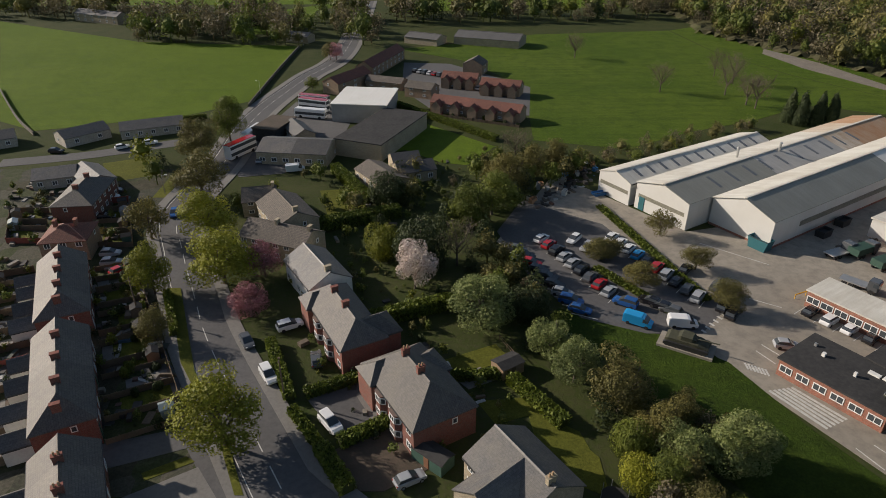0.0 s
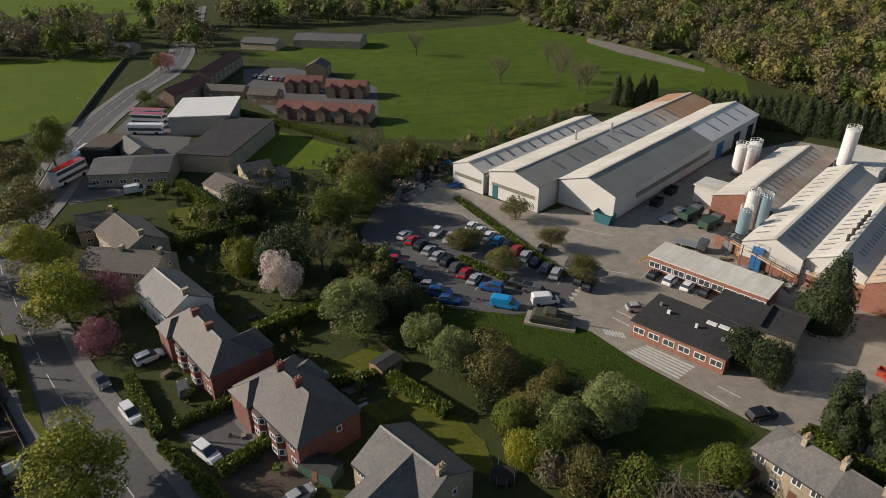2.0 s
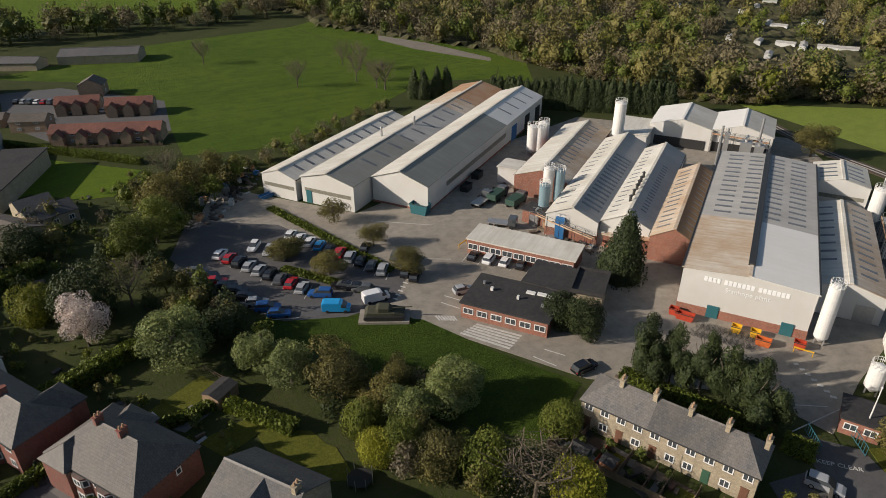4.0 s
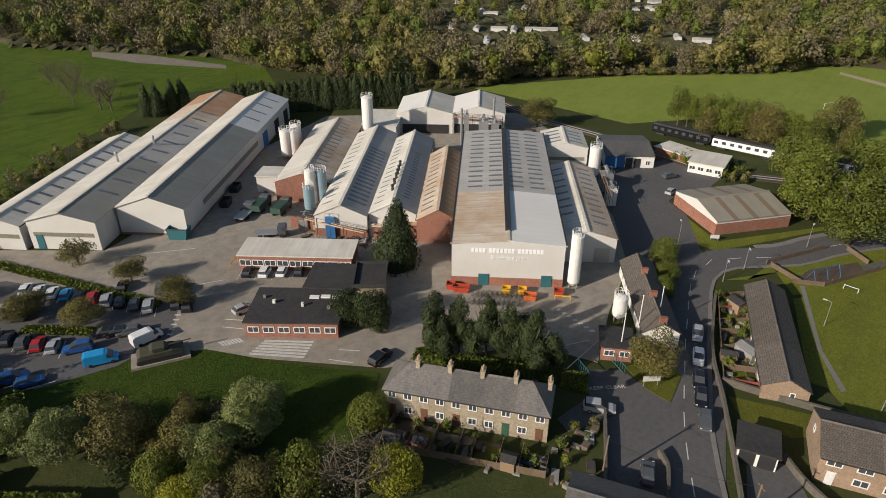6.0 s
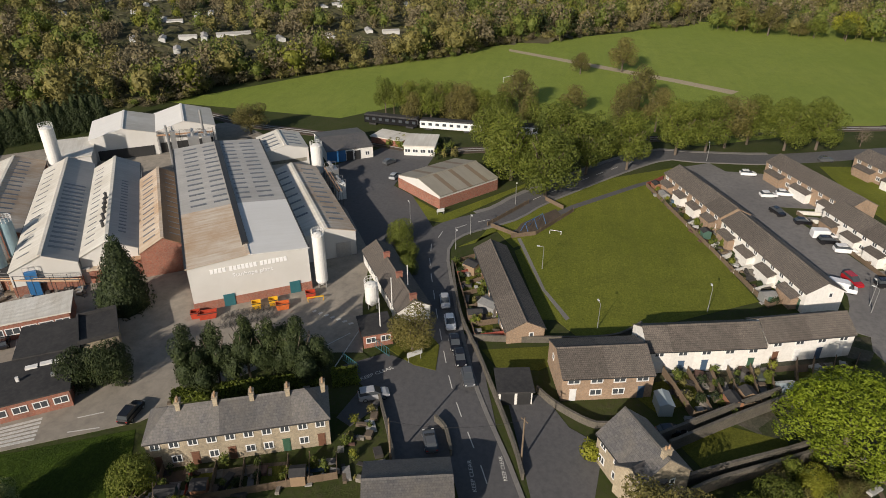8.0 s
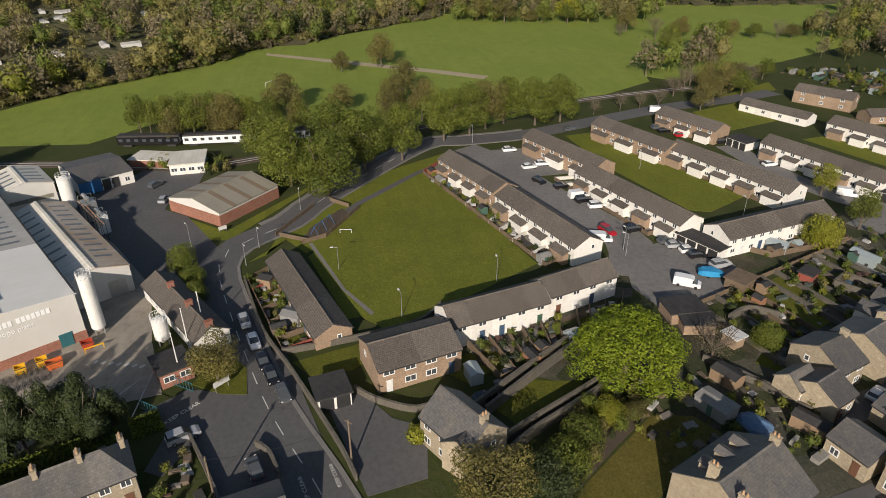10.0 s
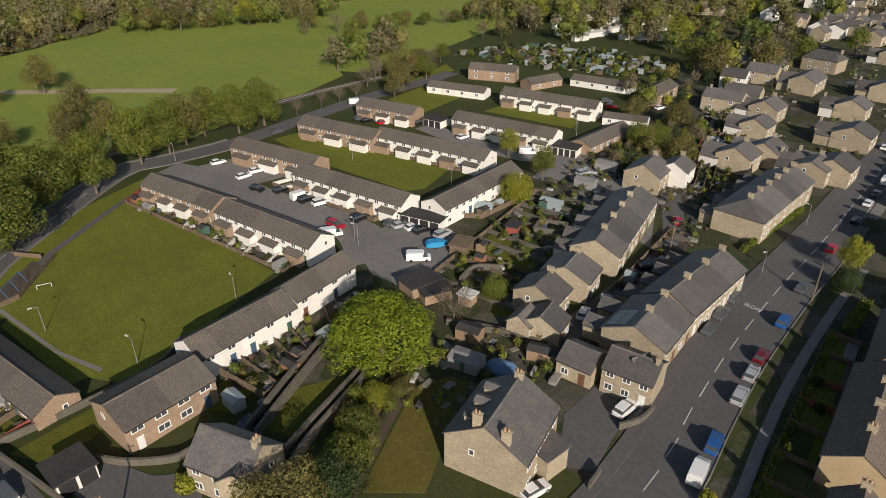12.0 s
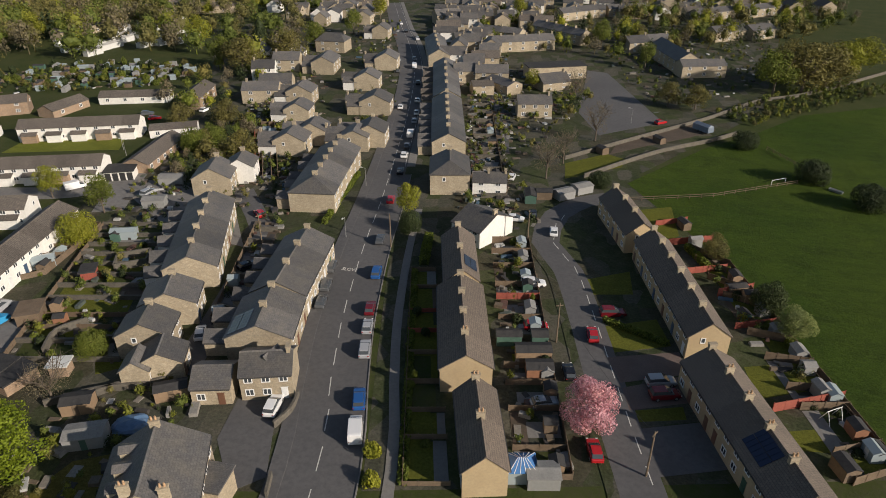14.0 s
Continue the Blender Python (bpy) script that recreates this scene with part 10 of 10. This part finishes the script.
cons = thing("conservatory", *(4.5, -58.1), 0, 14, "white-framed conservatory with a blue-tinted glass roof", "conservatory")
bm = bmesh.new()
wall_mesh(bm, 3.6, 3.2, 2.0, 2.9)
part("glass_wall", bm, GREENHOUSE, cons)
bm = bmesh.new()
roof_mesh(bm, 3.6, 3.2, 2.0, 2.9, 1.2, 1.2, over=0.1, thick=0.06)
part("glass_roof", bm, SKYGLASS, cons)
for k in range(6):
    for s in (-1, 1):
        bm = bmesh.new()
        rod(bm, (-0.5 + 0.2 * k, 0, 3.0), (-1.8 + 0.72 * k, s * 1.7, 2.05), 0.05, 4)
        part("roof_bar", bm, FRAME, cons)

# ---- gardens behind the street, piece by piece ----
for a, b, h in (((-14.3, -134.0), (-21.1, -137.7), 1.3), ((-15.7, -125.1), (-25.5, -129.3), 1.5), ((-19.4, -114.3), (-26.9, -117.7), 1.4), ((-24.2, -107.4), (-30.5, -110.9), 1.7), ((-25.8, -97.5), (-33.0, -100.9), 1.3), ((-28.1, -77.7), (-38.4, -82.9), 1.7)):
    fence(a, b, h, REDFENCE, "fence", "red-stained board fence across a back garden")
for at_, turn, w_, d_, h_, wood in (((-20.2, -134.6), -64, 3.0, 1.8, 2.0, 0), ((-21.8, -126.4), 22, 2.4, 1.6, 1.9, 3), ((-27.4, -109.4), 24, 3.6, 1.8, 2.0, 0), ((-1.4, -177.2), -50, 3.0, 2.2, 2.2, 0), ((-17.2, -190.2), -52, 3.4, 2.0, 2.0, 0)):
    garden_shed(at_, turn, w_, d_, h_, wood)
garden_swing = thing("swing", -35.7, -77.9, 0, 35, "white timber swing frame on a lawn", "swing")
for x in (-1.2, 1.2):
    for s_ in (-1, 1):
        bm = bmesh.new()
        rod(bm, (x, s_ * 0.9, 0), (x, 0, 2.1), 0.05, 5)
        part("leg", bm, SILOWHITE, garden_swing)
bm = bmesh.new()
rod(bm, (-1.4, 0, 2.1), (1.4, 0, 2.1), 0.05, 5)
part("top_bar", bm, SILOWHITE, garden_swing)
for x in (-0.25, 0.25):
    bm = bmesh.new()
    rod(bm, (x, 0, 2.1), (x, 0, 0.5), 0.015, 4)
    part("rope", bm, DARKMETAL, garden_swing)
bm = bmesh.new()
box(bm, -0.3, -0.12, 0.46, 0.3, 0.12, 0.52)
part("seat", bm, FENCE, garden_swing)
patch("plot", [(-3.4, -176.4), (-14.0, -186.6), (-26.0, -196.6), (-34.6, -206.0), (-29.0, -213.0), (-13.5, -195.0), (-5.0, -184.4)], 0.05, SOIL, "bare dug soil in a walled plot")
trailer = thing("horse_trailer", -30.4, -203.2, 0, -48, "blue-grey covered trailer parked in a walled plot", "trailer")
bm = bmesh.new()
prim(bm, [(-3, -1.2, 0.6), (3, -1.2, 0.6), (3, 1.2, 0.6), (-3, 1.2, 0.6), (-3, -1.2, 2.3), (3, -1.2, 2.3), (3, 1.2, 2.3), (-3, 1.2, 2.3), (-2.7, 0, 2.9), (2.7, 0, 2.9)],
     [(0, 3, 2, 1), (0, 1, 5, 4), (1, 2, 6, 5), (2, 3, 7, 6), (3, 0, 4, 7), (4, 5, 9, 8), (6, 7, 8, 9), (5, 6, 9), (7, 4, 8)])
part("body", bm, plain("blue_grey_paint", (0.16, 0.2, 0.25), 0.5, vary=0.25), trailer)
for x in (-0.6, 0.6):
    for y in (-1.22, 1.22):
        bm = bmesh.new()
        rod(bm, (x, y - 0.1, 0.4), (x, y + 0.1, 0.4), 0.4, 12)
        part("wheel", bm, DARKMETAL, trailer)
trough = thing("water_trough", -57.5, -163.5, 0, -42, "long pale metal water trough on the pasture", "trough")
bm = bmesh.new()
prim(bm, [(sx * a_, sy * b_, z) for z, a_, b_ in ((0, 1.5, 0.35), (0.6, 1.7, 0.45), (0.6, 1.6, 0.38), (0.2, 1.5, 0.3)) for sx, sy in ((-1, -1), (1, -1), (1, 1), (-1, 1))],
     [(4 * k + i, 4 * k + (i + 1) % 4, 4 * k + 4 + (i + 1) % 4, 4 * k + 4 + i) for k in range(3) for i in range(4)] + [(12, 13, 14, 15)])
part("basin", bm, STEEL, trough)

# ---- garden clutter and low shrubs ----
def clutter_mat(name):
    m, t, bs = nodes_of(name, 0.75)
    g = t.nodes.new("ShaderNodeNewGeometry")
    col = ramp(t, g.outputs["Random Per Island"], [(0.0, (0.05, 0.045, 0.04)), (0.2, (0.13, 0.1, 0.07)), (0.38, (0.2, 0.18, 0.15)), (0.55, (0.07, 0.085, 0.07)), (0.7, (0.24, 0.23, 0.21)), (0.8, (0.11, 0.06, 0.045)), (0.9, (0.42, 0.42, 0.4)), (0.965, (0.06, 0.11, 0.16))])
    col.node.color_ramp.interpolation = "CONSTANT"
    link(t, mixc(t, 1.0, col, ramp(t, noise_node(t, g.outputs["Position"], 3.0, 5), [(0.3, (0.75,) * 3), (0.7, (1.15,) * 3)]), "MULTIPLY"), bs.inputs["Base Color"])
    return m


CLUTTER = clutter_mat("garden_oddments")


def clutter(poly, gap, seed, big=1.0):
    """Planters, pallets, boards, tubs and stacked oddments lying about a yard."""
    rg = np.random.default_rng(seed)
    bm = bmesh.new()
    for x, y, *_ in scatter(poly, gap, rg, (1, 2), ["a"], 0.5):
        a = rg.choice((0.2, 0.2 + math.pi / 2)) + rg.normal() * 0.25
        c, s = math.cos(a), math.sin(a)
        w, d, h = rg.uniform(0.25, 1.3) * big, rg.uniform(0.2, 0.7) * big, rg.uniform(0.05, 0.7)
        k = rg.uniform(0.88, 1.0)
        lo = [(-w, -d), (w, -d), (w, d), (-w, d)]
        vs = [(x + c * u - s * v, y + s * u + c * v, 0.02) for u, v in lo] + [(x + (c * u - s * v) * k, y + (s * u + c * v) * k, 0.02 + h) for u, v in lo]
        prim(bm, vs, [(4, 5, 6, 7), (0, 1, 5, 4), (1, 2, 6, 5), (2, 3, 7, 6), (3, 0, 4, 7)])
    ob = tagged(new("garden_oddments", mesh_of("garden_oddments", bm, CLUTTER)), "planters, boards, tubs and stacked oddments in yards", "clutter", kind="stuff")


def shrubs(poly, gap, seed, hs=(0.7, 2.4)):
    rg = np.random.default_rng(seed)
    woods("shrubs", scatter(poly, gap, rg, hs, ["green", "green", "olive", "conifer", "lime"]), "low shrubs and climbing plants in gardens", FARKEYS, seed, 110, 0.16)


for k, (poly, g1, g2) in enumerate((([(85.5, -60.8), (68.0, -65.2), (85.3, -109.1), (102.7, -161.5), (122.0, -156.6), (102.7, -104.7)], 2.2, 3.6), ([(59.2, -76.6), (54.7, -77.0), (64.9, -114.2), (74.5, -154.3), (82.1, -152.4), (69.4, -107.6)], 1.9, 4.5), ([(5.0, -57.1), (19.3, -117.6), (11.6, -119.5), (-1.8, -58.8)], 2.0, 5.0), ([(-35.4, -66.3), (-20.1, -124.9), (-27.6, -119.3), (-41.6, -70.1)], 2.8, 4.5),
                                    ([(25.3, -118.6), (44.4, -181.3), (29.6, -185.0), (9.7, -128.0)], 2.2, 4.5), ([(81.4, -18.5), (90.7, -48.9), (80.7, -44.0), (71.0, -21.2)], 1.8, 3.2), ([(86.9, 5.7), (112.2, 14.0), (108.4, 18.1), (84.9, 10.6)], 1.5, 2.8), ([(-47.8, 65.5), (-69.4, 109.8), (-59.7, 109.8), (-34.2, 65.5)], 2.3, 3.6), ([(-56.4, 64.8), (-80.9, 111.3), (-88.6, 111.3), (-63.1, 64.8)], 2.0, 5.0),
                                    ([(49.8, 47.6), (56.7, 24.6), (53.4, 23.4), (44.0, 45.8)], 1.4, 3.0), ([(160.1, -26.7), (106.2, -42.7), (103.6, -38.7), (154.8, -22.3)], 1.5, 3.5), ([(87.0, -133.5), (75.8, -136.3), (88.4, -180.1), (118.9, -236.6), (135.0, -232.5), (109.2, -174.8)], 2.4, 3.6), ([(75.0, -38.9), (68.9, -46.6), (55.8, -47.2), (50.8, -38.3), (60.4, -37.0)], 2.0, 3.0),
                                    ([(89.9, -117.8), (96.2, -150.9), (94.5, -172.5), (76.7, -146.1), (76.8, -120.0)], 2.2, 3.6), ([(27.5, -130.3), (17.4, -132.8), (33.3, -234.9), (48.2, -231.2)], 2.0, 4.5), ([(-89.6, 116.8), (-63.7, 116.8), (-78.9, 150.7), (-109.5, 150.7)], 2.6, 4.0), ([(-24.7, 84.2), (-8.2, 95.2), (11.8, 69.2), (3.8, 59.5), (-6.9, 59.5)], 4.5, 3.6),
                                    ([(71.2, -52.0), (58.0, -64.5), (48.4, -59.2), (51.3, -51.1), (60.1, -43.7)], 2.6, 3.0), ([(60.1, 25.3), (67.7, 22.1), (55.5, 16.7), (52.7, 22.5)], 1.4, 3.4), ([(236.3, -179.7), (232.1, -220.5), (202.7, -239.1), (177.8, -243.8), (156.8, -233.0), (166.9, -205.4), (184.0, -197.8), (207.3, -187.8)], 3.0, 4.0), ([(113.9, -172.1), (114.6, -202.2), (94.5, -172.5), (97.5, -154.0)], 2.4, 3.6), ([(46.1, -267.9), (10.9, -276.7), (7.1, -217.1), (20.4, -166.6), (29.5, -170.4)], 3.0, 4.5), ([(-1.4, -279.8), (-17.4, -218.9), (-55.0, -257.1), (-79.4, -337.6), (-53.8, -416.1), (0.6, -366.2)], 6.0, 6.0), ([(108.0, -175.1), (84.9, -180.9), (114.4, -265.0), (154.3, -351.1), (187.4, -342.8)], 4.0, 6.0), ([(74.5, -183.5), (61.8, -186.7), (115.1, -361.0), (139.9, -354.8)], 4.0, 7.0), ([(-40.6, 116.0), (-10.1, 126.4), (1.6, 95.2), (-7.0, 76.7), (-16.0, 87.8)], 9.0, 3.4), ([(-29.1, 159.1), (14.6, 173.2), (17.1, 150.5), (1.8, 131.3), (-20.1, 119.6)], 9.0, 4.2), ([(44.5, -191.1), (27.1, -195.4), (55.2, -376.0), (90.3, -367.2)], 4.0, 6.5))):
    clutter(poly, g1 * 1.35, 40 + k), shrubs(poly, g2, 80 + k)

for k, (poly, g1) in enumerate((([(85.8, 103.5), (89.4, 86.1), (85.5, 80.0), (79.9, 94.7)], 1.2), ([(77.3, 116.7), (97.2, 122.9), (94.1, 115.2), (76.9, 110.8)], 3.0), ([(173.8, 123.1), (180.0, 107.5), (169.7, 101.2), (162.1, 114.8)], 1.6), ([(19.5, 140.3), (41.5, 165.1), (40.5, 154.7), (21.8, 133.5)], 1.7), ([(58.4, 54.6), (62.3, 52.5), (69.8, 31.5), (68.8, 29.8)], 5.0))):
    clutter(poly, g1, 140 + k, 0.9)
shrubs([(-36.0, -224.0), (-66.0, -259.0), (-92.0, -279.0), (-104.0, -268.0), (-74.0, -240.0), (-46.0, -212.0)], 2.4, 151, (1.0, 2.6))
shrubs([(177.6, 51.9), (175.0, 31.1), (166.5, 25.1), (162.7, 32.9), (169.1, 47.3)], 2.0, 150, (1.2, 2.8))
# handrails and pipes over the low plant
for k, (a, b, z) in enumerate((((82.0, 96.3), (83.7, 86.4), 4.5), ((83.7, 86.4), (84.7, 81.5), 4.5), ((153.0, 108.4), (159.1, 95.0), 6.5), ((143.0, 56.6), (129.3, 48.1), 5.0))):
    a, b = Vector(a), Vector(b)
    L = (b - a).length
    t = thing("pipe_bridge", a.x, a.y, 0, heading(a, b), "galvanised pipes on a steel frame with handrails", "pipework")
    for y in (-0.35, 0.0, 0.3):
        bm = bmesh.new()
        rod(bm, (0, y, z - 0.9 + 0.1 * y), (L, y, z - 0.9 + 0.1 * y), 0.14 if y < 0 else 0.09, 8)
        part("pipe", bm, RUST if y else DARKMETAL, t)
    n = max(2, round(L / 3))
    for i in range(n + 1):
        for y in (-0.5, 0.5):
            bm = bmesh.new()
            rod(bm, (L * i / n, y, 0), (L * i / n, y, z), 0.05, 5)
            part("post", bm, DARKMETAL, t)
    for y in (-0.5, 0.5):
        bm = bmesh.new()
        rod(bm, (0, y, z), (L, y, z), 0.04, 5)
        part("rail", bm, DARKMETAL, t)
